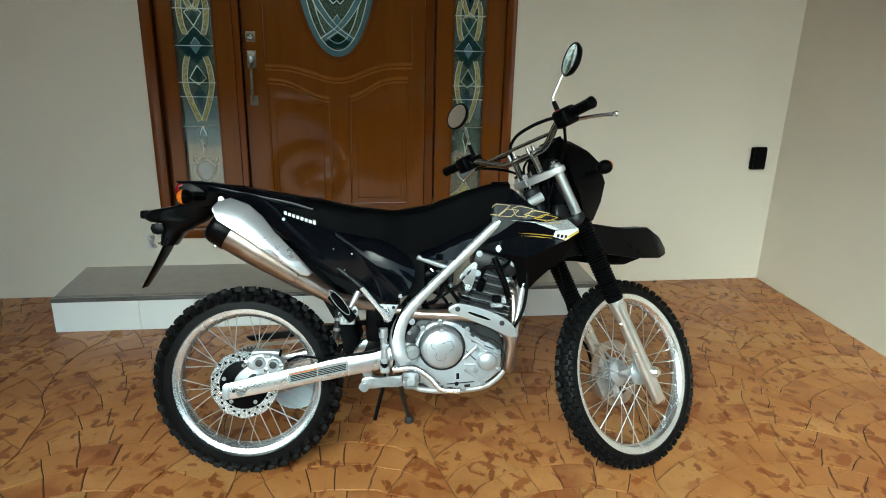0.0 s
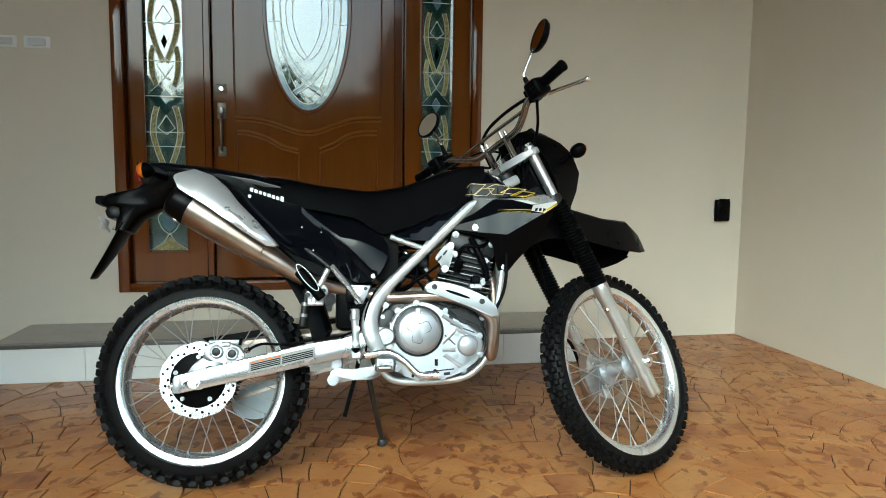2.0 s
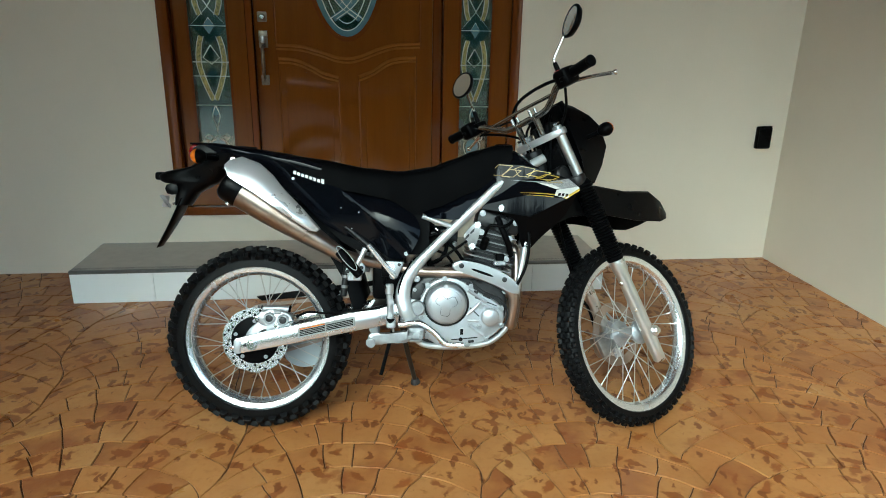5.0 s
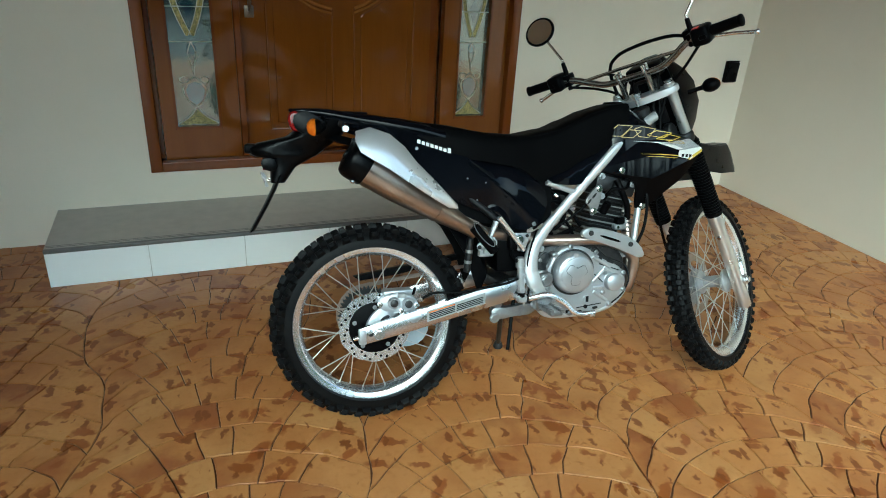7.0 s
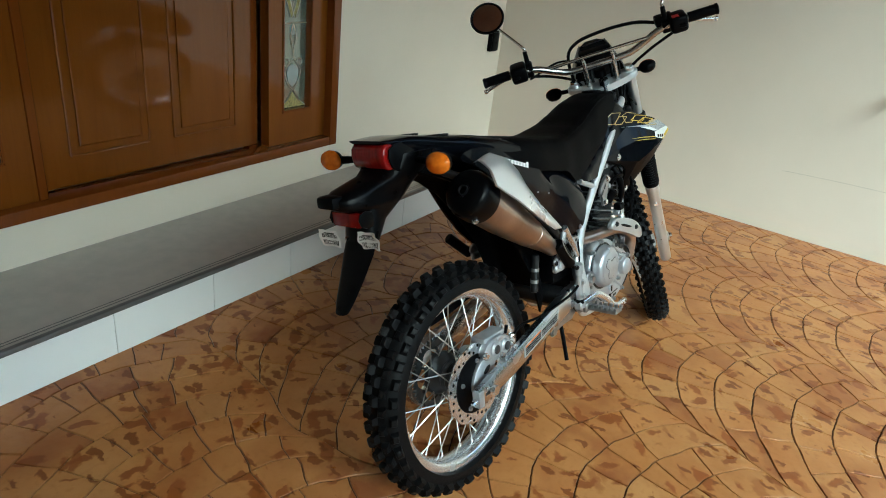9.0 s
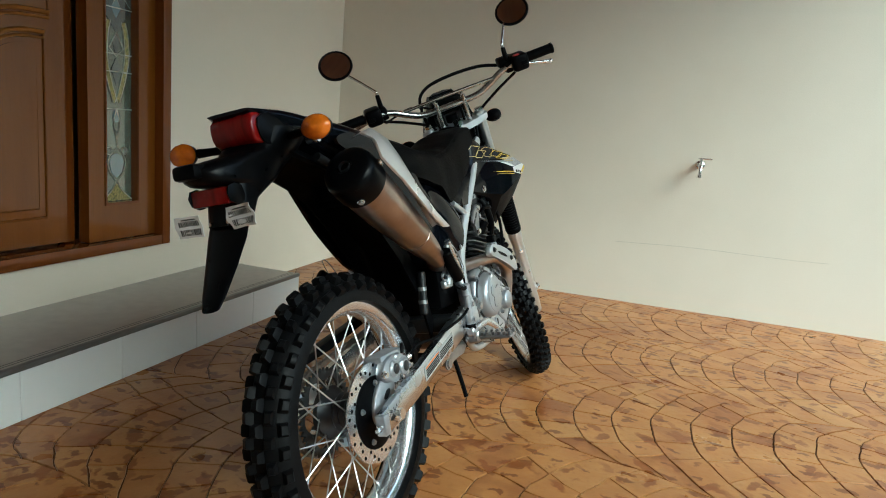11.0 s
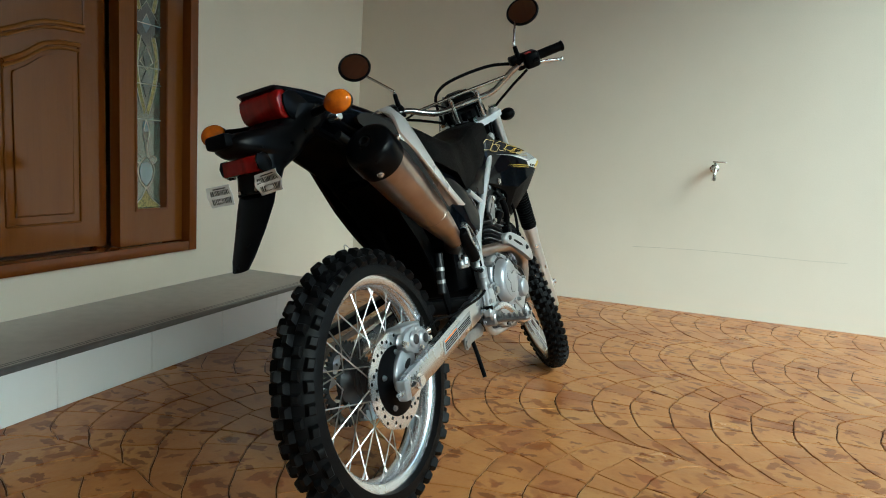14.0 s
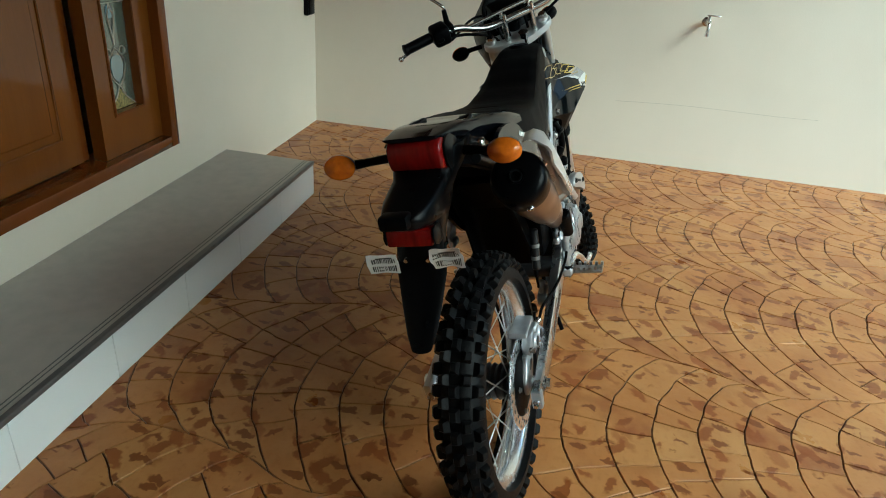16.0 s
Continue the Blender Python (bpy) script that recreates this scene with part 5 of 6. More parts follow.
    bolts("rivet", [(x, s * side_y(x, z) + s * 0.003, z) for x, z in ((0.335, 0.72), (0.36, 0.775), (0.30, 0.79))], (0, s, 0), 0.0024, 0.003, CAST, sp)
    if s < 0:
        # the maker's mark: a slanted row of plain white blocks
        for k in range(8):
            x0 = 0.140 + k * 0.0134
            h = 0.0150 if k in (0, 7) else 0.0105
            z = 0.902 - (x0 - 0.140) * 0.325
            y = -side_y(x0, z) - 0.0066
            bm = bmesh.new()
            bm.faces.new([bm.verts.new(p) for p in ((x0, y, z), (x0 + 0.0098, y - 0.0005, z - 0.0031), (x0 + 0.0104, y - 0.0005, z - 0.0031 + h), (x0 + 0.0004, y, z + h))])
            part("maker_mark", bm, WHITE, sp, "white maker's mark drawn as plain blocks" if k == 0 else "", smooth=False)
        part("lock", cyl((0.139, -side_y(0.139, 0.889) - 0.004, 0.886), (0.139, -side_y(0.139, 0.889) - 0.008, 0.886), 0.0055, 16, bevel=0.001), BOLTS, sp, "small round seat lock")

# dark inner body under the seat
bm = loft_x(span(0.12, 0.60, 9), lambda x: [(-w, z) for w, z in ((0.085, interp([(0.12, 0.82), (0.35, 0.64), (0.60, 0.63)], x)), (0.082, 0.80), (0.078, interp(SEAT_LOW, x) + 0.01))] + [(w, z) for w, z in ((0.078, interp(SEAT_LOW, x) + 0.01), (0.082, 0.80), (0.085, interp([(0.12, 0.82), (0.35, 0.64), (0.60, 0.63)], x)))])
bpart("air_box", bm, MATTE)
# inner rear fender, an arched sheet over the wheel
rings = []
for x, z, w, lip in ((-0.15, 0.950, 0.060, 0.015), (-0.05, 0.918, 0.070, 0.02), (0.04, 0.890, 0.074, 0.03), (0.12, 0.862, 0.074, 0.05), (0.19, 0.825, 0.068, 0.075), (0.28, 0.72, 0.072, 0.075), (0.345, 0.61, 0.080, 0.075), (0.385, 0.48, 0.080, 0.075)):
    c = TY * max(0.0, 0.4 - x)
    ring = []
    for dy, dz in ((-1.05, -lip), (-1.0, -0.02), (-0.8, 0.0), (0.8, 0.0), (1.0, -0.02), (1.05, -lip), (0.97, -lip), (0.9, -0.022), (0.72, -0.010), (-0.72, -0.010), (-0.9, -0.022), (-0.97, -lip)):
        ring.append((x + dz * 0.5, c + dy * w, z + dz))
    rings.append(ring)
bpart("inner_fender", bridge(bmesh.new(), rings), MATTE, "black plastic inner rear fender", angle=0.9)
res = bpart("shock_reservoir", cyl((0.305, -0.092, 0.485), (0.318, -0.094, 0.600), 0.0115, 16, bevel=0.003), ENGB, "black shock reservoir with bright bands")
for k in (0.25, 0.55):
    p = Vector((0.305, -0.092, 0.485)).lerp(Vector((0.318, -0.094, 0.600)), k)
    part("band", cyl(p, p + Vector((0.001, 0, 0.010)), 0.0125, 16), FINE, res)
bpart("seat_gap_filler", box((0.405, -0.098, 0.475), (0.515, 0.098, 0.66), 0.014, 2), MATTE, "plain black block filling the dark gap under the seat")
bpart("shock", cyl((0.47, 0.01, 0.50), (0.48, 0.01, 0.76), 0.028, 16), ENGB)
bm = bmesh.new()
add_tube(bm, [(0.47 + 0.01 * i / 90 + 0.034 * math.cos(i * 0.55), 0.01 + 0.034 * math.sin(i * 0.55), 0.51 + 0.25 * i / 90) for i in range(91)], 0.006, 6, 1)
bpart("spring", bm, ENGB)

# tank with its covers and the radiator-side shrouds
def tank_section(x):
    t = interp([(0.60, 0.86), (0.70, 0.93), (0.80, 0.985), (0.88, 1.006), (0.95, 0.975), (1.02, 0.90)], x)
    l = interp([(0.60, 0.76), (0.75, 0.80), (1.02, 0.83)], x)
    w = interp([(0.60, 0.082), (0.72, 0.072), (0.84, 0.072), (0.92, 0.084), (1.02, 0.072)], x)
    h = t - l
    half = [(0.8, 0.0), (1.0, 0.25), (1.0, 0.55), (0.88, 0.82), (0.6, 0.97), (0.25, 1.0)]
    return [(-w * a, l + h * b) for a, b in half] + [(w * a, l + h * b) for a, b in half[::-1]]


bpart("tank", loft_x(span(0.60, 1.02, 18), tank_section), BLACKP, "glossy black fuel tank", angle=0.9)
bpart("tank_cap", lathe([(0.0001, 0.024), (0.03, 0.022), (0.036, 0.012), (0.036, 0.0)], 24, Matrix.Translation((0.86, 0.005, 1.0)) @ pose(0, 0, 0, 90, 0, 0)), MATTE)
COVERT = [(0.556, 0.772), (0.62, 0.798), (0.75, 0.870), (0.83, 0.930), (0.90, 0.946), (0.985, 0.925), (1.02, 0.88), (0.90, 0.862), (0.84, 0.84), (0.79, 0.80), (0.745, 0.772), (0.69, 0.752), (0.62, 0.758)]
WING = [(0.768, 0.794), (0.80, 0.825), (0.865, 0.875), (0.93, 0.905), (1.02, 0.888), (1.085, 0.853), (1.092, 0.842), (1.055, 0.765), (0.985, 0.70), (0.955, 0.657), (0.938, 0.650), (0.918, 0.668), (0.905, 0.745), (0.875, 0.770), (0.82, 0.780)]


def wing_y(x, z):
    """Flaring ahead: a narrow upright facet between a tucked-under lower part and an upper part that leans in."""
    y = interp([(0.76, 0.058), (0.85, 0.072), (0.94, 0.104), (1.0, 0.126), (1.05, 0.140), (1.10, 0.142)], x) + 0.022
    low = max(0.797 - 0.153 * (x - 0.76), 0.769 + 0.556 * (x - 0.943))
    high = max(low, min(0.800 + 0.253 * (x - 0.76), 0.843 - 0.092 * (x - 0.93)))
    return y - 0.56 * max(0.0, low - z) - 0.42 * max(0.0, z - high)


def cover_y(x, z):
    return interp([(0.55, 0.112), (0.66, 0.090), (0.78, 0.082), (0.86, 0.088), (0.94, 0.108), (1.02, 0.128)], x) - 0.09 * (min(z, 0.86) - 0.80) - 0.06 * max(0.0, z - 0.86) - 0.75 * max(0.0, z - 0.740 - 0.474 * (x - 0.556)) * max(0.0, min(1.0, (0.84 - x) / 0.08))


for s in (-1, 1):
    for nm, outl, fy, lab in (("tank_cover", COVERT, cover_y, ""), ("shroud", WING, wing_y, "glossy black tank shroud with stripes")):
        bm = bmesh.new()
        grid_plate(bm, rounded(outl, 3), -0.006, 0.004, 0.022, ((0.76, 0.797, 0.153, 1), (0.943, 0.769, -0.556, 1), (0.76, 0.800, -0.253, 1), (0.93, 0.843, 0.092, 1)) if nm == "shroud" else ((0.556, 0.740, -0.474, 1),))
        for v in bm.verts:
            v.co.y = s * (fy(v.co.x, v.co.z)) + s * -v.co.y
        if nm == "shroud":
            for f in bm.faces:
                c = f.calc_center_median()
                f.material_index = int(c.z < max(0.797 - 0.153 * (c.x - 0.76), 0.769 + 0.556 * (c.x - 0.943)))
        ob = bpart(nm, bm, BLACKP, lab, angle=0.22 if nm == "shroud" else 0.7)
        if nm == "shroud":
            sh = ob
            sh.data.materials.append(MATTE)
            bolts("shroud_bolt", [(x, s * (wing_y(x, z) + 0.005), z) for x, z in ((0.848, 0.797), (0.943, 0.672))], (0, s, 0), 0.0085, 0.006, CHROME, sh)

            def decal(pts, material, lift=0.0014):
                bm = bmesh.new()
                vs = [bm.verts.new((x, s * (max(wing_y(x, z), cover_y(x, z) if z > 0.87 else 0) + 0.006 + lift), z)) for x, z in pts]
                f = bm.faces.new(vs)
                for q in range(1, 14):
                    bmesh.ops.bisect_plane(bm, geom=bm.verts[:] + bm.edges[:] + bm.faces[:], plane_co=(0.78 + 0.024 * q, 0, 0), plane_no=(1, 0, 0))
                for v in bm.verts:
                    x, z = v.co.x, v.co.z
                    v.co.y = s * (max(wing_y(x, z), cover_y(x, z) if z > 0.87 else 0) + 0.006 + lift)
                part("stripe", bm, material, sh, smooth=False)

            # flat dark grey ground, checked silver wedge, white end with a yellow edge, thin yellow lines
            decal([(0.800, 0.905), (0.835, 0.948), (0.92, 0.944), (1.032, 0.912), (1.057, 0.902), (0.914, 0.895)], DGREY, 0.001)
            decal([(0.880, 0.893), (1.002, 0.888), (1.066, 0.899), (1.096, 0.872), (1.030, 0.862), (0.961, 0.886)], SILV)
            decal([(1.026, 0.861), (1.098, 0.872), (1.099, 0.862), (1.055, 0.832), (1.018, 0.842)], FOIL)
            decal([(1.070, 0.848), (1.099, 0.866), (1.099, 0.858), (1.056, 0.830), (1.046, 0.834)], YEL, 0.0022)
            decal([(0.965, 0.884), (1.010, 0.880), (1.040, 0.866), (1.022, 0.864)], FOIL, 0.002)
            decal([(0.903, 0.851), (0.97, 0.850), (1.020, 0.846), (1.020, 0.843), (0.97, 0.847)], YEL, 0.002)
            decal([(0.915, 0.843), (0.97, 0.842), (1.015, 0.838), (1.015, 0.836), (0.97, 0.8395)], YEL, 0.002)
            for x0, dz in ((1.028, 0.0), (1.040, -0.001), (1.052, -0.002)):
                decal([(x0, 0.840 + dz), (x0 + 0.008, 0.8405 + dz), (x0 + 0.011, 0.850 + dz), (x0 + 0.003, 0.850 + dz)], DGREY, 0.0026)

            def stroke(a, c, material, w=0.0017):
                dx, dz = c[0] - a[0], c[1] - a[1]
                k = w / math.hypot(dx, dz)
                decal([(a[0] - dz * k, a[1] + dx * k), (c[0] - dz * k, c[1] + dx * k), (c[0] + dz * k, c[1] - dx * k), (a[0] + dz * k, a[1] - dx * k)], material, 0.0030)

            # outlined slanting blocks, overlapping one another
            for quad, material in (([(0.800, 0.911), (0.836, 0.946), (0.884, 0.942), (0.846, 0.909)], GOLD), ([(0.846, 0.906), (0.874, 0.930), (0.912, 0.926), (0.886, 0.904)], GOLD),
                                   ([(0.890, 0.932), (0.912, 0.940), (0.958, 0.932), (0.936, 0.904), (0.904, 0.907)], GOLD), ([(0.930, 0.912), (0.962, 0.926), (1.010, 0.918), (0.980, 0.902)], YEL),
                                   ([(0.960, 0.900), (0.996, 0.914), (1.036, 0.904), (1.004, 0.892)], YEL), ([(0.986, 0.896), (1.030, 0.894), (1.046, 0.884), (1.004, 0.886)], GOLD)):
                for p, q in zip(quad, quad[1:] + quad[:1]):
                    stroke(p, q, material, 0.0011)

# tail light, blinkers, mudguard with reflector and labels
tl = bpart("tail_light", plate(rounded([(-0.234, 1.000), (-0.18, 1.002), (-0.150, 0.950), (-0.200, 0.936), (-0.230, 0.946)], 3), TY - 0.056, TY + 0.050, 0.007, 3), RED, "red tail light lens")
for s in (-1, 1):
    part("cheek", plate(rounded([(-0.222, 1.000), (-0.12, 1.000), (-0.10, 0.950), (-0.170, 0.930), (-0.214, 0.940)], 3), TY + s * 0.053 - 0.003, TY + s * 0.058 - 0.003, 0.002), SATIN, tl, "black plastic cheek beside the lens")
rings = []
for z, xa, xb, w in ((0.972, -0.03, -0.195, 0.072), (0.942, -0.06, -0.215, 0.068), (0.925, -0.075, -0.24, 0.060), (0.908, -0.095, -0.325, 0.054), (0.894, -0.115, -0.352, 0.050), (0.876, -0.138, -0.346, 0.050), (0.868, -0.150, -0.330, 0.050), (0.864, -0.160, -0.292, 0.048), (0.835, -0.215, -0.290, 0.046), (0.79, -0.248, -0.292, 0.046)):
    ring = []
    for i in range(20):
        a = 2 * math.pi * i / 20
        ca, sa = math.cos(a), math.sin(a)
        k = (abs(ca) ** 3 + abs(sa) ** 3) ** (-1 / 3)
        ring.append(((xa + xb) / 2 + (xa - xb) / 2 * ca * k, TY + w * sa * k, z))
    rings.append(ring)
mg = bpart("mudguard", bridge(bmesh.new(), rings), SATIN, "black plastic rear mudguard", angle=0.9)
rings = []
for x, z, w in ((-0.262, 0.815, 0.050), (-0.285, 0.765, 0.049), (-0.312, 0.715, 0.040), (-0.342, 0.665, 0.029), (-0.355, 0.643, 0.020)):
    rings.append([(x + 0.010 * math.cos(a), TY + w * math.sin(a), z + 0.004 * math.cos(a)) for a in span(0, 2 * math.pi * 15 / 16, 16)])
part("flap", bridge(bmesh.new(), rings), SATIN, mg)
part("reflector", box((-0.312, TY - 0.043, 0.829), (-0.280, TY + 0.045, 0.861), 0.004, 2), RED, mg, "red rear reflector")
part("plate_lamp", box((-0.362, TY - 0.024, 0.878), (-0.325, TY + 0.032, 0.906), 0.008, 2), MATTE, mg)
for s_ in (-1, 1):
    part("reflector_cheek", plate(rounded([(-0.270, 0.866), (-0.316, 0.866), (-0.316, 0.830), (-0.270, 0.822)], 2), TY + s_ * 0.046, TY + s_ * 0.049, 0.001), SATIN, mg)
    part("label_screw", cyl((-0.292, TY + s_ * 0.022, 0.798), (-0.300, TY + s_ * 0.022, 0.796), 0.004, 10), CHROME, mg)


def paper_tag(c, rz, roll, crumple, wide):
    """A stiff paper label with two rows of printed bars, bent and crumpled a little."""
    def bend(y, z):
        return crumple * (0.0022 * math.cos(y * 62) + 0.0016 * math.sin(y * 150 + z * 210) + 0.0012 * math.sin(z * 170 - y * 60))
    m = Matrix.Translation(c) @ pose(0, 0, 0, 0, 0, rz) @ pose(0, 0, 0, roll, -14, 0)
    ys, zs = span(-wide, wide, 13), span(-0.021, 0.021, 9)
    bm = bmesh.new()
    sheets = [[[bm.verts.new((bend(y, z) + dx, y * (1 - 0.06 * crumple * (z / 0.02) ** 4 * (y > 0)), z)) for z in zs] for y in ys] for dx in (-0.0005, 0.0005)]
    for g in sheets:
        for i in range(12):
            for k in range(8):
                bm.faces.new((g[i][k], g[i + 1][k], g[i + 1][k + 1], g[i][k + 1]))
    ring = [(i, 0) for i in range(12)] + [(12, k) for k in range(8)] + [(i, 8) for i in range(12, 0, -1)] + [(0, k) for k in range(8, 0, -1)]
    for (a, b), (c2, d2) in zip(ring, ring[1:] + ring[:1]):
        bm.faces.new((sheets[0][a][b], sheets[0][c2][d2], sheets[1][c2][d2], sheets[1][a][b]))
    tg = bpart("paper_label", bm, PAPER, "white paper label with printed bars", m=m)
    rr = random.Random(int(rz * 10))
    for z0, z1 in ((0.002, 0.012), (-0.016, -0.004)):
        bm = bmesh.new()
        y = -wide * 0.82
        while y < wide * 0.72:
            w = rr.choice((0.0014, 0.002, 0.003))
            bm.faces.new([bm.verts.new((bend(a, b) - 0.0012, a, b)) for a, b in ((y, z0), (y + w, z0), (y + w, z1), (y, z1))])
            y += w + rr.choice((0.0012, 0.002))
        part("print", bm, INK, tg, smooth=False)["kind"] = "stuff"
    part("print", box((-0.0034, -wide * 0.7, 0.0145), (-0.0030, wide * 0.35, 0.0168)), INK, tg)


paper_tag((-0.312, 0.046, 0.797), 6, 1, 0.6, 0.030)
paper_tag((-0.307, -0.078, 0.803), 0, -4, 1.3, 0.031)


def blinker(root, tip, parent, m=None):
    p, q = Vector(root), Vector(tip)
    d = (q - p).normalized()
    st = part("blinker_stalk", tube([p, p.lerp(q, 0.5), p.lerp(q, 0.75)], [0.010, 0.0085, 0.010], 10), MATTE, parent, m=m)
    mt = Matrix.Translation(q) @ pose(0, 0, 0, 0, 0, 90)
    part("lens", lathe([(0.0001, 0.020), (0.014, 0.017), (0.0225, 0.008), (0.025, 0.0), (0.024, -0.004)], 24, mt @ Matrix.Diagonal((1.35, 1, 1, 1))), AMBER, st, "amber indicator lens")
    part("housing", lathe([(0.0245, -0.003), (0.022, -0.014), (0.012, -0.026), (0.0001, -0.029)], 24, mt @ Matrix.Diagonal((1.35, 1, 1, 1))), MATTE, st)


blinker((-0.13, TY - 0.06, 0.952), (-0.166, -0.172, 0.953), bike)
blinker((-0.13, TY + 0.06, 0.950), (-0.186, 0.159, 0.951), bike)

# foot rests, stand, levers
for s in (-1, 1):
    bm = tube([(0.385, s * 0.15, 0.655), (0.355, s * 0.158, 0.59), (0.345, s * 0.158, 0.555)], 0.009, 8)
    add_box(bm, (0.325, s * 0.150 - 0.008, 0.545), (0.375, s * 0.150 + 0.008, 0.568), 0.004)
    pb = bpart("rear_footrest_bracket", bm, CAST)
    part("rear_footrest", cyl((0.372, s * 0.176, 0.565), (0.300, s * 0.182, 0.648), 0.0165, 16, bevel=0.004) if s < 0 else cyl((0.350, 0.176, 0.558), (0.282, 0.207, 0.626), 0.0165, 16, bevel=0.004), MATTE, pb, "folded black rubber passenger footrest")
    part("footrest_ring", tube([(0.330 + 0.050 * math.cos(a) * 0.64 - 0.013 * math.sin(a) * 0.77, s * 0.200, 0.625 - 0.050 * math.cos(a) * 0.77 - 0.013 * math.sin(a) * 0.64) for a in span(0, 5.7, 12)], 0.0014, 6, 2, True), BOLTS, pb)
    hg = part("hanger_plate", plate(rounded([(0.312, 0.585), (0.352, 0.600), (0.375, 0.612), (0.392, 0.585), (0.372, 0.560), (0.335, 0.555)], 3), s * 0.150, s * 0.157, 0.002), CAST, pb)
    for x, z in ((0.328, 0.577), (0.350, 0.583), (0.374, 0.590)):
        part("hole_rim", lathe([(0.0001, 0.0), (0.006, 0.0), (0.0068, 0.0012), (0.0068, -0.002)], 12, Matrix.Translation((x, s * 0.1578, z))), ENGB, pb)
    bm = bmesh.new()
    add_box(bm, (0.538, min(s * 0.13, s * 0.238), 0.354), (0.580, max(s * 0.13, s * 0.238), 0.367), 0.004)
    for i in range(6):
        for x in (0.54, 0.576):
            add_box(bm, (x - 0.004, s * (0.15 + i * 0.017) - 0.004, 0.366), (x + 0.008, s * (0.15 + i * 0.017) + 0.004, 0.376))
    add_box(bm, (0.53, min(s * 0.10, s * 0.14), 0.345), (0.59, max(s * 0.10, s * 0.14), 0.39), 0.006)
    bpart("footpeg", bm, BOLTS, "toothed dull metal footpeg")
bpart("brake_pedal", tube([(0.50, -0.145, 0.395), (0.57, -0.155, 0.402), (0.62, -0.165, 0.375), (0.66, -0.175, 0.338), (0.72, -0.18, 0.335)], [0.011, 0.012, 0.010, 0.009, 0.011], 10, flat=0.7), ALU)
bm = cyl((0.473, -0.148, 0.40), (0.468, -0.148, 0.515), 0.0115, 14, bevel=0.002)
add_cyl(bm, (0.468, -0.148, 0.50), (0.467, -0.148, 0.535), 0.015, 14, bevel=0.003)
add_box(bm, (0.458, -0.160, 0.385), (0.49, -0.135, 0.41), 0.004)
bolt(bm, (0.475, -0.158, 0.475), (0, -1, 0), 0.007, 0.008)
bolt(bm, (0.472, -0.158, 0.43), (0, -1, 0), 0.007, 0.008)
mcyl = bpart("master_cylinder", bm, CAST, "cast rear brake master cylinder")
part("rubber_boot", lathe([(0.0118, 0.0), (0.0142, 0.004), (0.0124, 0.008), (0.0142, 0.012), (0.0122, 0.016)], 14, Matrix.Translation((0.4725, -0.148, 0.402)) @ pose(0, 0, 0, 90, 0, 0)), MATTE, mcyl, "black rubber boot")
part("push_rod", cyl((0.474, -0.148, 0.402), (0.484, -0.148, 0.372), 0.0045, 10), BOLTS, mcyl)
part("hose_union", cyl((0.468, -0.148, 0.522), (0.452, -0.152, 0.527), 0.0085, 10, bevel=0.002), ENGB, mcyl)
bm = box((0.438, -0.128, 0.556), (0.468, -0.100, 0.604), 0.006, 2)
res = bpart("brake_fluid_cup", bm, MATTE, "small black brake fluid cup")
part("feed_hose", tube([(0.453, -0.116, 0.558), (0.448, -0.128, 0.538), (0.456, -0.140, 0.526)], 0.0055, 8, 4), MATTE, res)
bpart("brake_switch_wire", tube([(0.500, -0.135, 0.400), (0.506, -0.138, 0.450), (0.498, -0.136, 0.505), (0.512, -0.128, 0.560), (0.540, -0.105, 0.610)], 0.0032, 8, 5), MATTE)
spring = bmesh.new()
add_tube(spring, [(0.512 + 0.005 * math.cos(i * 0.9), -0.140 + 0.005 * math.sin(i * 0.9), 0.405 + 0.055 * i / 60) for i in range(61)], 0.0011, 5, 1)
bpart("pedal_spring", spring, BOLTS)
cv = bpart("sprocket_side_plate", plate(rounded([(0.530, 0.470), (0.545, 0.520), (0.580, 0.545), (0.596, 0.500), (0.588, 0.470)], 3), -0.112, -0.104, 0.003), ENGB)
bolts("plate_bolt", [(0.552, -0.112, 0.512), (0.580, -0.112, 0.490)], (0, -1, 0), 0.005, 0.006, BOLTS, cv)
bm = plate(rounded([(0.385, 0.335), (0.40, 0.36), (0.45, 0.35), (0.53, 0.365), (0.56, 0.345), (0.53, 0.32), (0.46, 0.322), (0.41, 0.308)]), -0.09, -0.06, 0.005)
lk = bpart("suspension_link", bm, BOLTS, "cast suspension link")
bolts("link_bolt", [(0.401, -0.09, 0.322)], (0, -1, 0), 0.013, 0.01, BOLTS, lk)
bolts("link_bolt", [(0.411, -0.088, 0.369)], (0, -1, 0), 0.012, 0.01, BOLTS, lk)
part("link_arm", box((0.405, -0.085, 0.34), (0.43, -0.065, 0.395), 0.006), CAST, lk)
bpart("drain_hose", tube([(0.478, -0.068, 0.385), (0.470, -0.075, 0.34), (0.455, -0.095, 0.28), (0.439, -0.115, 0.214)], 0.0065, 8), MATTE, "black rubber hose")
st = bpart("side_stand", tube([(0.50, 0.115, 0.345), (0.52, 0.18, 0.23), (0.548, 0.282, 0.092)], 0.0095, 10), HUBG, "slim dark metal side stand")
part("foot", cyl((0.547, 0.279, 0.100), (0.550, 0.290, 0.078), 0.015, 14, 0.020, 0.003), ENGC, st)
bpart("clutch_cable", tube([(0.60, -0.070, 0.60), (0.66, -0.070, 0.63), (0.76, -0.072, 0.70), (0.86, -0.07, 0.76), (0.94, -0.06, 0.82)], 0.0045, 8), MATTE)
bpart("wire", tube([(0.56, -0.065, 0.66), (0.62, -0.060, 0.70), (0.68, -0.06, 0.66), (0.72, -0.06, 0.61)], 0.006, 8), MATTE)
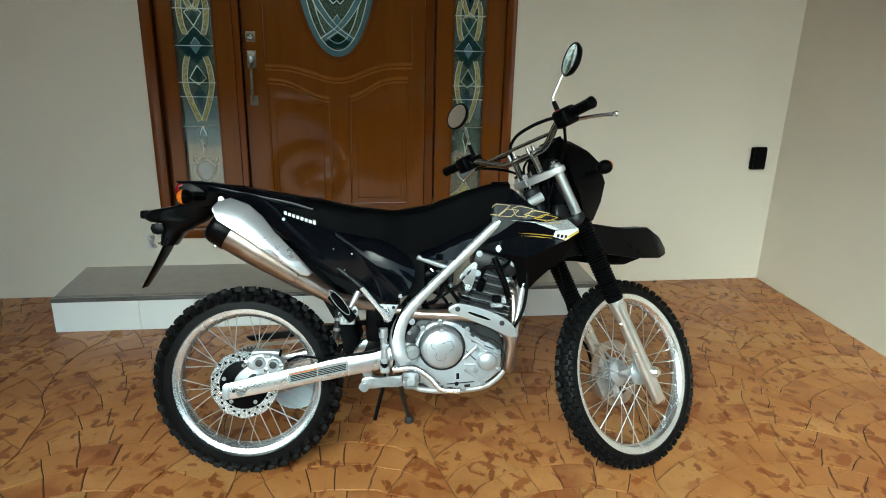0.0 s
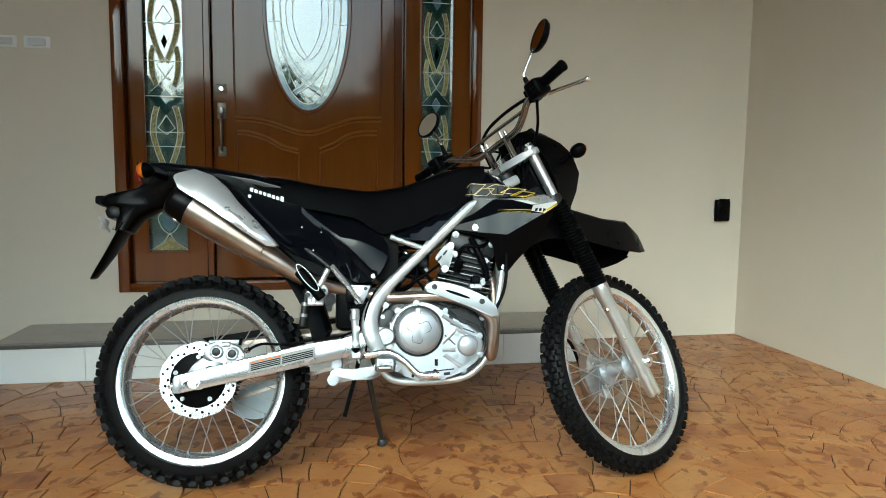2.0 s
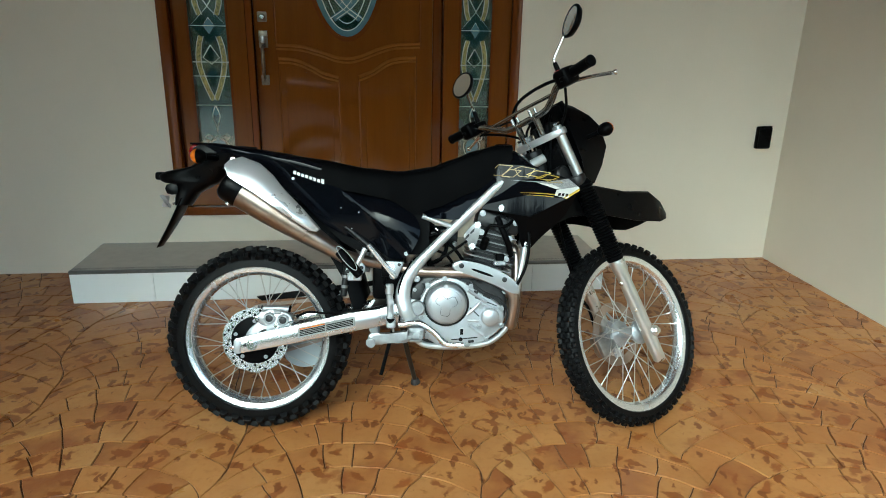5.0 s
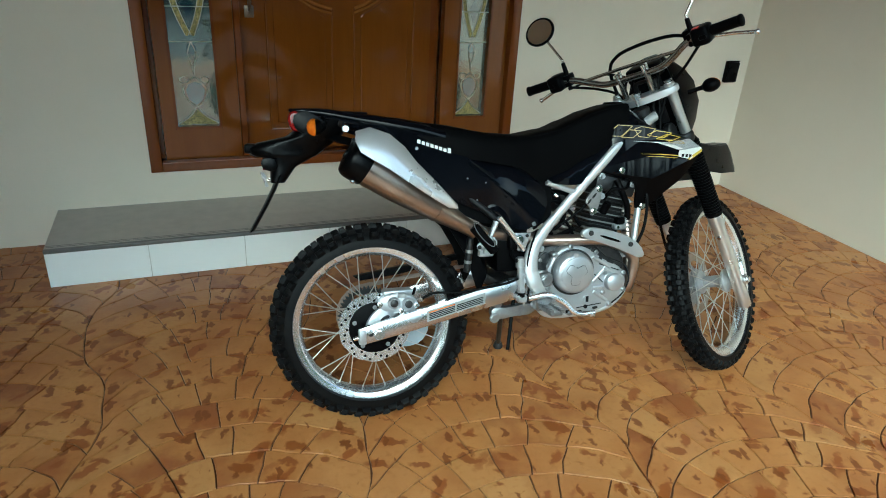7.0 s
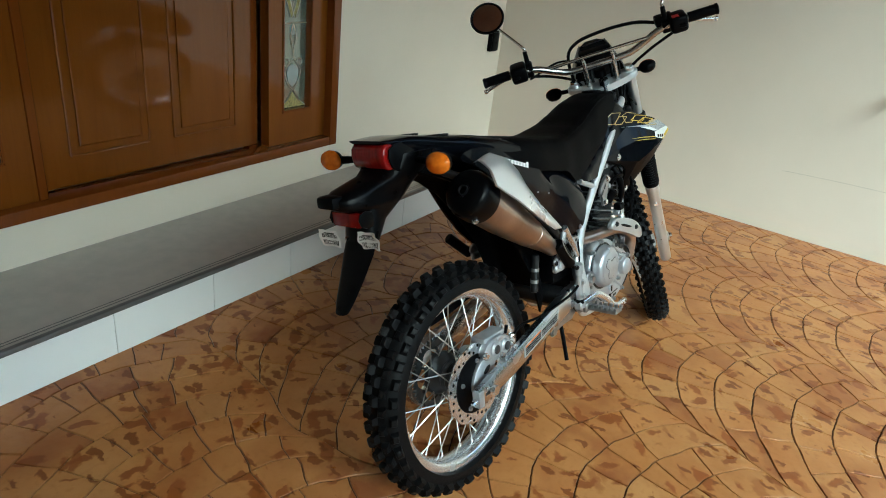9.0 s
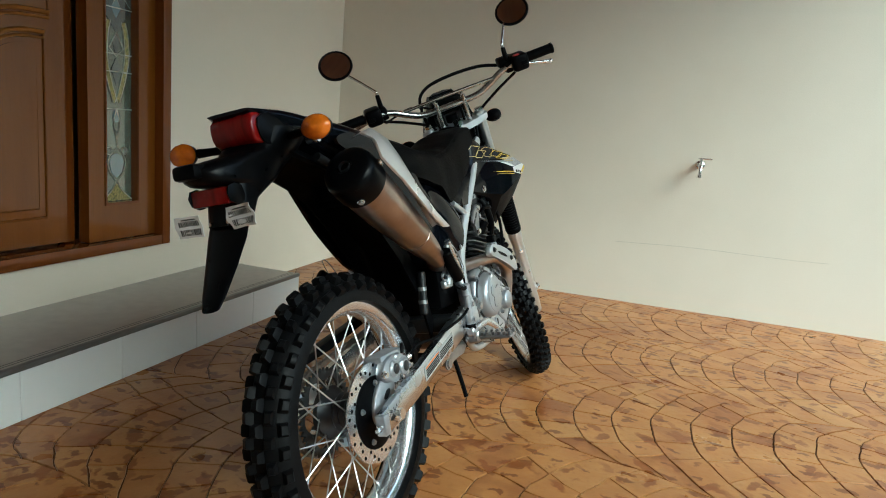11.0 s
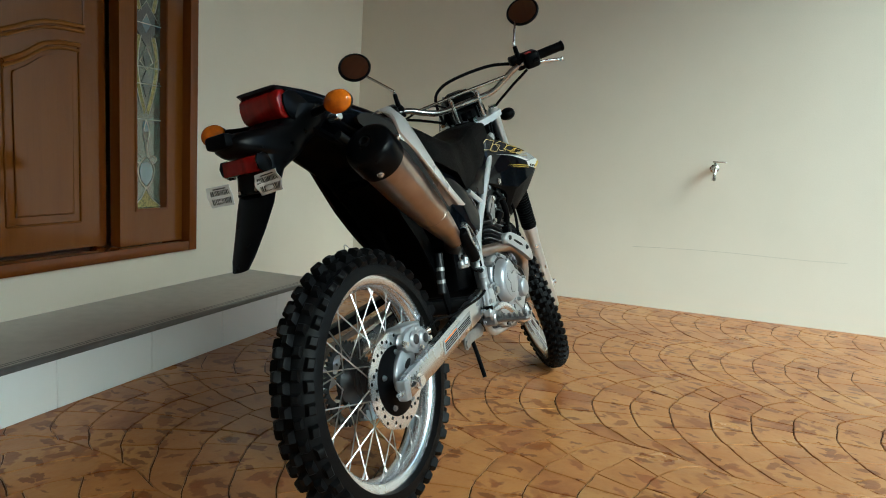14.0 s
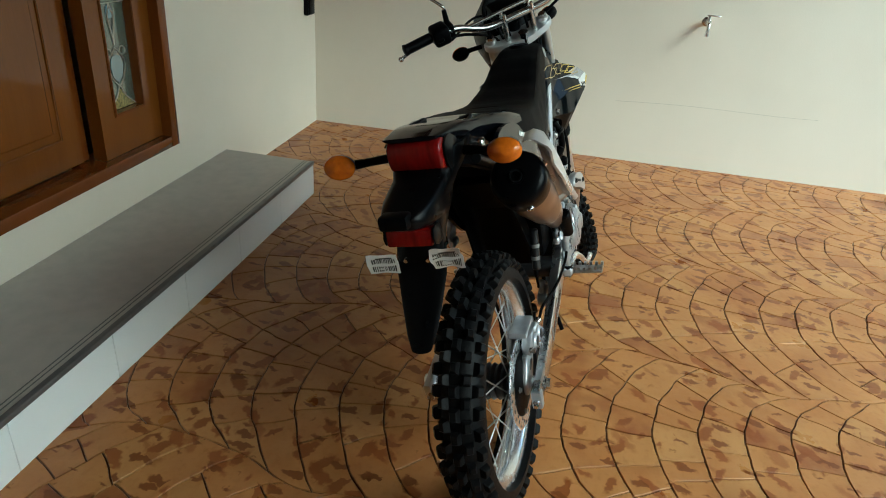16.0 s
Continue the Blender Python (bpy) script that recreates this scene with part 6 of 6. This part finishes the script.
bpart("wire", tube([(0.545, -0.065, 0.61), (0.60, -0.065, 0.645), (0.66, -0.065, 0.63), (0.70, -0.06, 0.57)], 0.005, 8), MATTE)
bpart("wire", tube([(0.93, -0.07, 0.79), (0.945, -0.10, 0.70), (0.935, -0.105, 0.60), (0.90, -0.10, 0.52)], 0.0055, 8), MATTE)

# ---- steered front end: x ahead, y left, z up along the fork; turned to the left ----
RAKE, TURN_L = 25.8, 33.8
FORK = Matrix.Translation((0.952, 0.004, 1.041)) @ pose(0, 0, 0, 1.2, -RAKE, 0) @ pose(0, 0, 0, 0, 0, TURN_L)
FX, FY, AXLE_Z = 0.052, 0.098, -0.805


def fpart(name, bm, material, label="", parent=None, smooth=True, angle=0.7):
    return part(name, bm, material, parent or bike, label, None if parent else FORK, smooth, angle)


clamp = fpart("upper_clamp", plate(rounded([(-0.02, 0.0), (0.0, 0.06), (0.03, 0.125), (0.075, 0.125), (0.078, 0.07), (0.07, 0.0), (0.078, -0.07), (0.075, -0.125), (0.03, -0.125), (0.0, -0.06)]), -0.012, 0.012, 0.005), FRAMEP, "silver upper fork clamp")
clamp.matrix_basis = FORK @ pose(0, 0, -0.02, 90, 0, 0)
low = fpart("lower_clamp", plate(rounded([(-0.03, 0.0), (0.0, 0.06), (0.02, 0.125), (0.075, 0.125), (0.08, 0.0), (0.075, -0.125), (0.02, -0.125), (0.0, -0.06)]), -0.018, 0.018, 0.005), ENGB)
low.matrix_basis = FORK @ pose(0, 0, -0.20, 90, 0, 0)
fpart("ignition_switch", cyl((0.075, 0, -0.06), (0.075, 0, 0.022), 0.022, 20, bevel=0.004), MATTE, "black ignition switch")
fpart("wiring_cover", box((0.075, -0.075, -0.17), (0.125, 0.075, -0.01), 0.02, 2), MATTE, "black wiring cover behind the headlight")
fpart("horn", cyl((0.02, -0.045, -0.16), (0.02, -0.075, -0.16), 0.032, 20, bevel=0.006), ENGB)
for y in (-0.06, -0.035, 0.03, 0.055):
    fpart("control_cable", tube([(0.09, y, 0.05), (0.055, y * 1.1, 0.02), (0.025, y * 0.9, -0.06), (-0.02, y * 0.7, -0.15), (-0.06, y * 0.5, -0.21)], 0.0048, 8, 6), MATTE)
fpart("stem_nut", cyl((0, 0, -0.03), (0, 0, 0.012), 0.018, 6), CHROME)
for s in (-1, 1):
    leg = fpart("fork_tube", cyl((FX, s * FY, 0.004), (FX, s * FY, -0.24), 0.0178, 20, bevel=0.003), ANOD, "silver fork tube")
    part("fork_cap", cyl((FX, s * FY, 0.003), (FX, s * FY, 0.014), 0.014, 6), CHROME, leg)
    prof = [(0.0001, 0.0), (0.026, 0.0)]
    n = 27
    for i in range(n):
        t = i / n
        r = 0.0345 - 0.003 * t
        y = 0.012 + 0.29 * t
        prof += [(r - 0.0042, y), (r, y + 0.0045), (r, y + 0.0068)]
    prof += [(0.029, 0.31), (0.0001, 0.31)]
    fpart("fork_boot", lathe(prof, 24, Matrix.Translation((FX, s * FY, -0.205)) @ pose(0, 0, 0, -90, 0, 0)), MATTE, "ribbed black rubber fork boot")
    bm = lathe([(0.0001, 0.0), (0.0265, 0.0), (0.028, 0.006), (0.0275, 0.03), (0.0235, 0.06), (0.0235, 0.34), (0.022, 0.398), (0.019, 0.404), (0.0001, 0.404)], 24, Matrix.Translation((FX, s * FY, -0.512)) @ pose(0, 0, 0, -90, 0, 0))
    fl = fpart("fork_leg", bm, ANOD, "silver lower fork leg")
    part("axle_lug", cyl((FX + 0.012, s * (FY - 0.02), AXLE_Z), (FX + 0.012, s * (FY + 0.03), AXLE_Z), 0.02, 16, bevel=0.003), ANOD, fl)
    bolts("axle_bolt", [(FX + 0.012, s * (FY + 0.03), AXLE_Z)], (0, s, 0), 0.010, 0.012, CHROME, fl)
    bolts("leg_bolt", [(FX - 0.022, s * FY, -0.60)], (-1, 0, 0), 0.006, 0.008, CHROME, fl)

# front wheel
FWM = FORK @ Matrix.Translation((FX + 0.012, 0, AXLE_Z))
frim = bpart("front_wheel", rim_mesh(0.288, 0.056), ALU, "polished silver spoked rim", m=FWM)
part("tyre", tyre_mesh(0.330, 0.037, 0.283), RUBBER, frim, "black knobbly off-road tyre")
part("knobbly_tread", tread_mesh(0.330, 0.037, 56, (0.0080, 0.0094, 0.011), ((0.0, 0.0, 1.0), (0.50, 0.5, 1.0), (-0.50, 0.5, 1.0), (1.0, 0.0, 0.95), (-1.0, 0.0, 0.95))), RUBBER, frim)["kind"] = "stuff"
part("hub", lathe([(0.010, -0.07), (0.024, -0.07), (0.045, -0.055), (0.045, -0.046), (0.024, -0.035), (0.022, 0.03), (0.046, 0.042), (0.046, 0.055), (0.03, 0.062), (0.010, 0.065)], 32), CAST, frim)
add_spokes(frim, 0.043, 0.05, 0.258)
for k in range(5):
    a = 2 * math.pi * k / 5
    part("disc_arm", tube([(0.05 * math.cos(a), 0.066, 0.05 * math.sin(a)), (0.092 * math.cos(a + 0.35), 0.066, 0.092 * math.sin(a + 0.35))], 0.007, 8, flat=0.5, up=(0, 1, 0)), ENGS, frim)
part("brake_disc", disc_mesh(0.122, 0.088, 0.002), STEEL, frim, "drilled front brake disc", Matrix.Translation((0, 0.066, 0)))
part("disc_carrier", lathe([(0.03, -0.004), (0.056, -0.003), (0.056, 0.003), (0.03, 0.004)], 32), ENGS, frim, m=Matrix.Translation((0, 0.066, 0)))
bm = box((-0.115, 0.05, -0.045), (-0.055, 0.095, 0.04), 0.01, 2)
add_cyl(bm, (-0.085, 0.09, 0.015), (-0.085, 0.105, 0.015), 0.018, 16)
add_cyl(bm, (-0.085, 0.09, -0.025), (-0.085, 0.105, -0.025), 0.018, 16)
part("front_caliper", bm, BOLTS, frim)
part("front_hose", tube([(-0.07, 0.09, 0.04), (-0.045, 0.10, 0.13), (-0.06, 0.10, 0.2), (-0.05, 0.09, 0.33), (-0.04, 0.06, 0.5)], 0.0055, 8), MATTE, frim)

# front fender
rings = []
for x, zt, zc, zb, w in ((-0.14, -0.270, -0.276, -0.300, 0.055), (-0.03, -0.214, -0.225, -0.305, 0.075), (0.05, -0.206, -0.218, -0.335, 0.084), (0.12, -0.234, -0.248, -0.365, 0.091), (0.25, -0.304, -0.322, -0.440, 0.096),
                         (0.366, -0.348, -0.366, -0.492, 0.096), (0.43, -0.402, -0.425, -0.500, 0.074), (0.474, -0.466, -0.480, -0.497, 0.042)):
    ring = []
    for a, z in ((-0.92, zb), (-0.99, zc - 0.008), (-0.95, zc), (-0.45, zt - 0.004), (0.0, zt), (0.45, zt - 0.004), (0.95, zc), (0.99, zc - 0.008), (0.92, zb), (0.89, zb), (0.94, zc - 0.010), (0.45, zt - 0.009), (0.0, zt - 0.005), (-0.45, zt - 0.009), (-0.94, zc - 0.010), (-0.89, zb)):
        ring.append((x, a * w, z))
    rings.append(ring)
fpart("front_fender", bridge(bmesh.new(), rings), SATIN, "high black plastic front fender", angle=0.5)

# headlight mask with the meter behind it
rings = []
for z, xf, xb, w in ((0.080, 0.200, 0.165, 0.048), (0.045, 0.238, 0.15, 0.068), (-0.012, 0.278, 0.12, 0.090), (-0.065, 0.293, 0.105, 0.104), (-0.14, 0.280, 0.10, 0.104), (-0.195, 0.236, 0.095, 0.088), (-0.242, 0.188, 0.09, 0.062)):
    ring = [(xf, w * 0.45 * k, z) for k in (-1, 1)] + [(xf - 0.03, w * 0.9, z), (xb + 0.02, w, z), (xb, w * 0.96, z), (xb + 0.012, w * 0.85, z)] + [(xb + 0.012, -w * 0.85, z), (xb, -w * 0.96, z), (xb + 0.02, -w, z), (xf - 0.03, -w * 0.9, z)]
    rings.append(ring)
mask = fpart("headlight_mask", bridge(bmesh.new(), rings), SATIN, "black headlight mask", angle=0.5)
part("meter", box((0.085, -0.06, 0.02), (0.155, 0.06, 0.075), 0.012, 2), MATTE, mask)
part("meter_bracket", box((0.07, -0.05, -0.14), (0.12, 0.05, 0.03), 0.006), ENGB, mask)
for s in (-1, 1):
    p, q = (0.17, s * 0.09, -0.080), (0.188, s * 0.178, -0.079)
    blk = part("blinker_stalk", tube([p, (0.18, s * 0.13, -0.080), q], [0.009, 0.008, 0.010], 10), MATTE, mask)
    mt = Matrix.Translation(q) @ pose(0, 0, 0, 0, 0, -90)
    bm = lathe([(0.0001, 0.016), (0.013, 0.014), (0.022, 0.006), (0.0245, 0.0), (0.0245, -0.003)], 24, mt @ Matrix.Diagonal((1.3, 1, 1, 1)))
    bpart("lens", bm, AMBER, "amber indicator lens", parent=mask)
    bm = lathe([(0.0245, -0.002), (0.022, -0.016), (0.012, -0.028), (0.0001, -0.03)], 24, mt @ Matrix.Diagonal((1.3, 1, 1, 1)))
    bpart("blinker_housing", bm, MATTE, parent=mask)

# handlebar
BAR = [(-0.010, 0.380, 0.137), (0.0, 0.30, 0.134), (0.010, 0.215, 0.120), (0.020, 0.155, 0.088), (0.024, 0.10, 0.066), (0.024, 0.0, 0.064)]
BAR = BAR + [(x, -y, z) for x, y, z in BAR[-2::-1]]
bar = fpart("handlebar", tube(BAR, 0.0115, 12, 8), BARM, "grey metal handlebar with crossbar")
part("crossbar", tube([(0.014, 0.18, 0.104), (0.014, 0.0, 0.106), (0.014, -0.18, 0.104)], 0.006, 10), BARM, bar)
for s in (-1, 1):
    bm = box((0.012, s * 0.05 - 0.008, -0.01), (0.034, s * 0.05 + 0.008, 0.074), 0.005, 2)
    cb = part("bar_clamp", bm, BARM, bar)
    for x in (0.008, 0.036):
        part("clamp_bolt", cyl((x, s * 0.05, 0.07), (x, s * 0.05, 0.094), 0.006, 10), CHROME, cb)
    dirv = (Vector((-0.028, 0.415, 0.133)) - Vector((-0.016, 0.30, 0.128)))
    g0, g1 = Vector((-0.0003, s * 0.305, 0.1343)), Vector((-0.012, s * 0.43, 0.1375))
    prof = [(0.0001, 0.0), (0.017, 0.0)] + [(0.0162 + 0.0012 * (i % 2), 0.004 + 0.0039 * i) for i in range(21)] + [(0.0185, 0.087), (0.0185, 0.093), (0.012, 0.096), (0.0001, 0.096)]
    bm = lathe(prof, 18, Matrix.Translation(g0) @ (g1 - g0).to_track_quat("Y", "Z").to_matrix().to_4x4())
    part("grip", bm, MATTE, bar, "ribbed black rubber grip")
    bm = box((-0.032, s * 0.272 - 0.028, 0.102), (0.034, s * 0.272 + 0.028, 0.160), 0.012, 3)
    add_box(bm, (-0.003, s * 0.235 - 0.014, 0.104), (0.044, s * 0.235 + 0.014, 0.146), 0.006, 2)
    add_box(bm, (-0.036, s * 0.282 - 0.012, 0.121), (-0.022, s * 0.282 + 0.012, 0.135), 0.003)
    sg = part("switch_housing", bm, MATTE, bar)
    if s < 0:
        part("stop_switch", box((-0.024, -0.275, 0.146), (-0.004, -0.252, 0.161), 0.002), REDB, bar, "red engine stop switch")
        part("brake_reservoir", box((0.012, -0.262, 0.124), (0.057, -0.205, 0.156), 0.006, 2), MATTE, bar)
    part("lever", tube([(0.028, s * 0.238, 0.115), (0.05, s * 0.275, 0.108), (0.062, s * 0.34, 0.092), (0.060, s * 0.405, 0.075)], [0.007, 0.0065, 0.0055, 0.006], 10, flat=0.75), ALU, bar, "aluminium lever")
    bm = bmesh.new()
    bmesh.ops.create_uvsphere(bm, u_segments=12, v_segments=8, radius=0.009, matrix=Matrix.Translation((0.060, s * 0.407, 0.075)))
    part("lever_ball", bm, ALU, bar)
    # mirror on its stem
    base = (0.018, s * 0.236, 0.142)
    stem = part("mirror_stem", tube([base, (0.022, s * 0.234, 0.195), (0.024, s * 0.236, 0.204), (0.055, s * (0.262 if s < 0 else 0.270), 0.242), (0.088, s * (0.290 if s < 0 else 0.305), 0.278)], [0.006, 0.005, 0.0048, 0.0045, 0.0045], 10, 4), CHROME, bar)
    part("stem_boot", cyl((0.018, s * 0.236, 0.138), (0.020, s * 0.234, 0.192), 0.0095, 12, 0.0075, 0.002), MATTE, stem)
    mc = Matrix.Translation((0.099, 0.327, 0.317) if s > 0 else (0.075, -0.314, 0.288)) @ pose(0, 0, 0, 0, 38 if s < 0 else 32, -22 if s < 0 else 10) @ pose(0, 0, 0, 0, 0, 90) @ Matrix.Diagonal((1.12, 1, 1, 1))
    part("mirror_shell", lathe([(0.046, 0.0005), (0.050, 0.002), (0.053, -0.001), (0.0535, -0.003), (0.053, -0.007), (0.046, -0.018), (0.028, -0.026), (0.0001, -0.028)], 32, mc), MATTE, stem, "round black mirror shell")
    part("mirror_glass", lathe([(0.0001, 0.0), (0.0455, 0.0), (0.046, -0.002), (0.0001, -0.0025)], 32, mc), MIRROR, stem, "round mirror glass")
bm = bmesh.new()
add_tube(bm, [(0.05, -0.215, 0.13), (0.07, -0.14, 0.148), (0.075, -0.03, 0.152), (0.075, 0.06, 0.138), (0.065, 0.098, 0.09), (0.05, 0.09, -0.05)], 0.006, 8)
fpart("brake_line", bm, MATTE, "black brake hose looping over the bars")
fpart("control_cable", tube([(0.02, 0.25, 0.10), (0.06, 0.16, 0.05), (0.05, 0.08, 0.0), (0.0, 0.05, -0.08)], 0.005, 8), MATTE)
fpart("control_cable", tube([(0.0, -0.25, 0.10), (0.05, -0.17, 0.04), (0.06, -0.09, -0.02), (0.0, -0.05, -0.1)], 0.005, 8), MATTE)
fpart("control_cable", tube([(0.0, 0.24, 0.095), (0.075, 0.12, 0.09), (0.08, 0.02, 0.02), (0.03, 0.0, -0.08)], 0.004, 8), MATTE)

# ---- outside, seen only as reflections in glass and varnish ----
def palm(x, y, h, seed):
    rnd = random.Random(seed)
    t = thing("palm_tree", "tall palm tree with drooping green fronds by the driveway", "tree", Matrix.Translation((x, y, -0.06)), group="palms by the driveway")
    part("trunk", tube([(0, 0, 0), (0.1, 0.05, h * 0.35), (0.05, 0.1, h * 0.7), (0.15, 0.1, h)], [0.2, 0.16, 0.14, 0.12], 10), BARK, t)
    bm = bmesh.new()
    for i in range(26):
        a, up = i * 2.4, rnd.uniform(-0.3, 1.0)
        L = rnd.uniform(1.5, 2.1)
        d = Vector((math.cos(a), math.sin(a), 0))
        pts = [Vector((0.15, 0.1, h)) + d * (L * f) + Vector((0, 0, L * (0.55 * up * f - 0.75 * f * f))) for f in span(0, 1, 8)]
        for k in range(7):
            p, q = pts[k], pts[k + 1]
            s = (q - p).normalized().cross(Vector((0, 0, 1))).normalized()
            for j in range(3):
                w = 0.34 * (1 - abs(k - 2.5) / 6)
                o = p.lerp(q, j / 3)
                for sd in (1, -1):
                    tip = o + s * sd * w + (q - p) * 0.9 + Vector((0, 0, -0.14))
                    bm.faces.new([bm.verts.new(o), bm.verts.new(o + (q - p) * 0.28), bm.verts.new(tip)])
    part("crown", bm, LEAF, t, smooth=False)


palm(-4.6, -9.0, 2.2, 1)
palm(-1.9, -11.5, 2.9, 2)
palm(3.4, -10.5, 4.0, 3)
palm(5.5, -14.0, 5.5, 4)
bm = bmesh.new()
rnd = random.Random(7)
TREE_LINE = [(-40, 5.0), (-14, 4.4), (-6, 3.2), (-3, 2.8), (-1.5, 3.3), (0, 2.7), (1.2, 3.0), (2.2, 5.6), (3.2, 8.2), (40, 8.4)]
for i in range(16000):
    x = rnd.uniform(-40, 40) if i % 3 == 0 else rnd.uniform(-9, 9)
    top = interp(TREE_LINE, x) + 0.45 * math.sin(x * 3.1) + 0.3 * math.sin(x * 7.7)
    c = Vector((x, rnd.uniform(-13.5, -12.0), -0.4 + (top + 0.4) * rnd.random() ** 0.8))
    k = 0.22 + 0.3 * (1 - c.z / 9) + (0.25 if abs(x) > 9 else 0)
    a, b = (Vector((rnd.uniform(-1, 1), rnd.uniform(-0.5, 0.5), rnd.uniform(-1, 1))) * k for q in range(2))
    bm.faces.new([bm.verts.new(p) for p in (c - a - b, c + a - b, c + a + b, c - a + b)])
tagged(put("trees", bm, LEAF, smooth=False), "dense green garden trees across the driveway", "trees", kind="stuff")


# ---- the stamped floor: segmental arcs of stones ----
COL, ROW, ARC_R, JOINT = 0.79, 0.1355, 0.50, 0.0021
SEAM = math.asin(COL / 2 / ARC_R)
APEX = {-1: 1.843, 0: 1.90, 1: 1.825, 2: 1.89}
rnd = random.Random(11)


def worn(x, y):
    """The joints wander a little, alike for the stones on both sides; the columns interlock along a winding seam."""
    k = (x + 0.43) / COL + 0.5
    near = max(0.0, 1 - abs(k - round(k)) * COL / 0.17)
    sway = near * (0.055 * math.sin(y * 6.3 + 2.1 * round(k)) + 0.008 * math.sin(y * 19.0 + 0.7 + round(k)))
    return (x + sway + 0.0030 * math.sin(41 * x + 27 * y) + 0.0011 * math.sin(143 * y - 90 * x), y + 0.0030 * math.sin(37 * y - 29 * x + 1.3) + 0.0011 * math.sin(131 * x + 77 * y))


def stone_outline(cx, y_top, a0, a1):
    """The outline of one stone between two equal arcs a row apart, from angle a0 to a1 off the column's middle line."""
    def at(a, drop):
        return worn(cx + ARC_R * math.sin(a), y_top - drop - ARC_R + ARC_R * math.cos(a))

    def foot(a):
        """Where a joint that leaves the upper arc squarely meets the lower one; along the seam it runs straight down."""
        if abs(abs(a) - SEAM) < 1e-6:
            return a
        u = math.sqrt(ARC_R ** 2 - (ROW * math.sin(a)) ** 2) - ROW * math.cos(a)
        return math.atan2(u * math.sin(a), u * math.cos(a) + ROW)

    def side(a):
        b = foot(a)
        if a == b:
            return [at(a, d) for d in span(0, ROW, 5)[1:-1]]
        p, q = (ARC_R * math.sin(a), ARC_R * math.cos(a)), (ARC_R * math.sin(b), ARC_R * math.cos(b) - ROW)
        return [worn(cx + p[0] + (q[0] - p[0]) * k, y_top - ARC_R + p[1] + (q[1] - p[1]) * k) for k in (0.25, 0.5, 0.75)]
    return [at(a, 0) for a in span(a0, a1, 7)] + side(a1) + [at(a, ROW) for a in span(foot(a1), foot(a0), 7)] + side(a0)[::-1]


def stone_mesh(verts, faces, ring, ox, oy, h):
    """A low stone with a worn, chamfered rim, added to lists."""
    n = len(ring)

    def inset(k):
        out = []
        for i in range(n):
            (x, y), p, q = ring[i], ring[i - 1], ring[(i + 1) % n]
            e0, e1 = Vector((x - p[0], y - p[1])).normalized(), Vector((q[0] - x, q[1] - y)).normalized()
            n0, n1 = Vector((e0.y, -e0.x)), Vector((e1.y, -e1.x))
            b = (n0 + n1).normalized()
            s = k / max(0.45, b.dot(n1))
            out.append((x + b.x * s - ox, y + b.y * s - oy))
        return out
    base = len(verts)
    for pts, z in ((inset(JOINT), -0.010), (inset(JOINT + 0.0004), h - 0.0009), (inset(JOINT + 0.0013), h)):
        verts += [(x, y, z) for x, y in pts]
    for k in range(2):
        for i in range(n):
            j = (i + 1) % n
            faces.append((base + k * n + i, base + k * n + j, base + (k + 1) * n + j, base + (k + 1) * n + i))
    faces.append(tuple(range(base + 2 * n, base + 3 * n)))


rest_v, rest_f = [], []
singles = []
for k in range(-6, 4):
    cx = -0.43 + COL * k
    apex = APEX.get(k, 1.86 + 0.03 * (k % 3))
    edge = SEAM
    for r in range(-24, 24):
        y_top = apex + ROW * r
        if y_top < NEAR_Y - 0.1 or y_top - 0.4 > WALL_Y:
            continue
        n = 7
        cuts = [-edge]
        for i in range(1, n):
            a = -edge + 2 * edge * (i + rnd.uniform(-0.2, 0.2) + (0.5 if r % 2 else 0.0)) / n
            if a - cuts[-1] > 0.12 and edge - a > 0.12:
                cuts.append(a)
        cuts.append(edge)
        for a0, a1 in zip(cuts, cuts[1:]):
            ring = stone_outline(cx, y_top, a0, a1)
            mx, my = sum(p[0] for p in ring) / len(ring), sum(p[1] for p in ring) / len(ring)
            if my > WALL_Y + 0.08 or my < NEAR_Y or mx < FAR_X - 0.08 or mx > side_x(my) + 0.10:
                continue
            h = rnd.uniform(-0.0012, 0.0008)
            if -1.35 < mx < 1.25 and 1.15 < my < 2.55 and len(singles) < 300:
                v, f = [], []
                stone_mesh(v, f, ring, mx, my, h)
                singles.append((mx, my, v, f))
            else:
                stone_mesh(rest_v, rest_f, ring, 0, 0, h)
for mx, my, v, f in singles:
    me = bpy.data.meshes.new("stone")
    me.from_pydata(v, [], f)
    me.materials.append(STONE)
    ob = new("stone", me)
    ob.location = (mx, my, 0)
    ob.parent = floor
me = bpy.data.meshes.new("stones")
me.from_pydata(rest_v, [], rest_f)
me.materials.append(STONE)
ob = new("stones", me)
ob.parent = floor
ob["kind"] = "stuff"
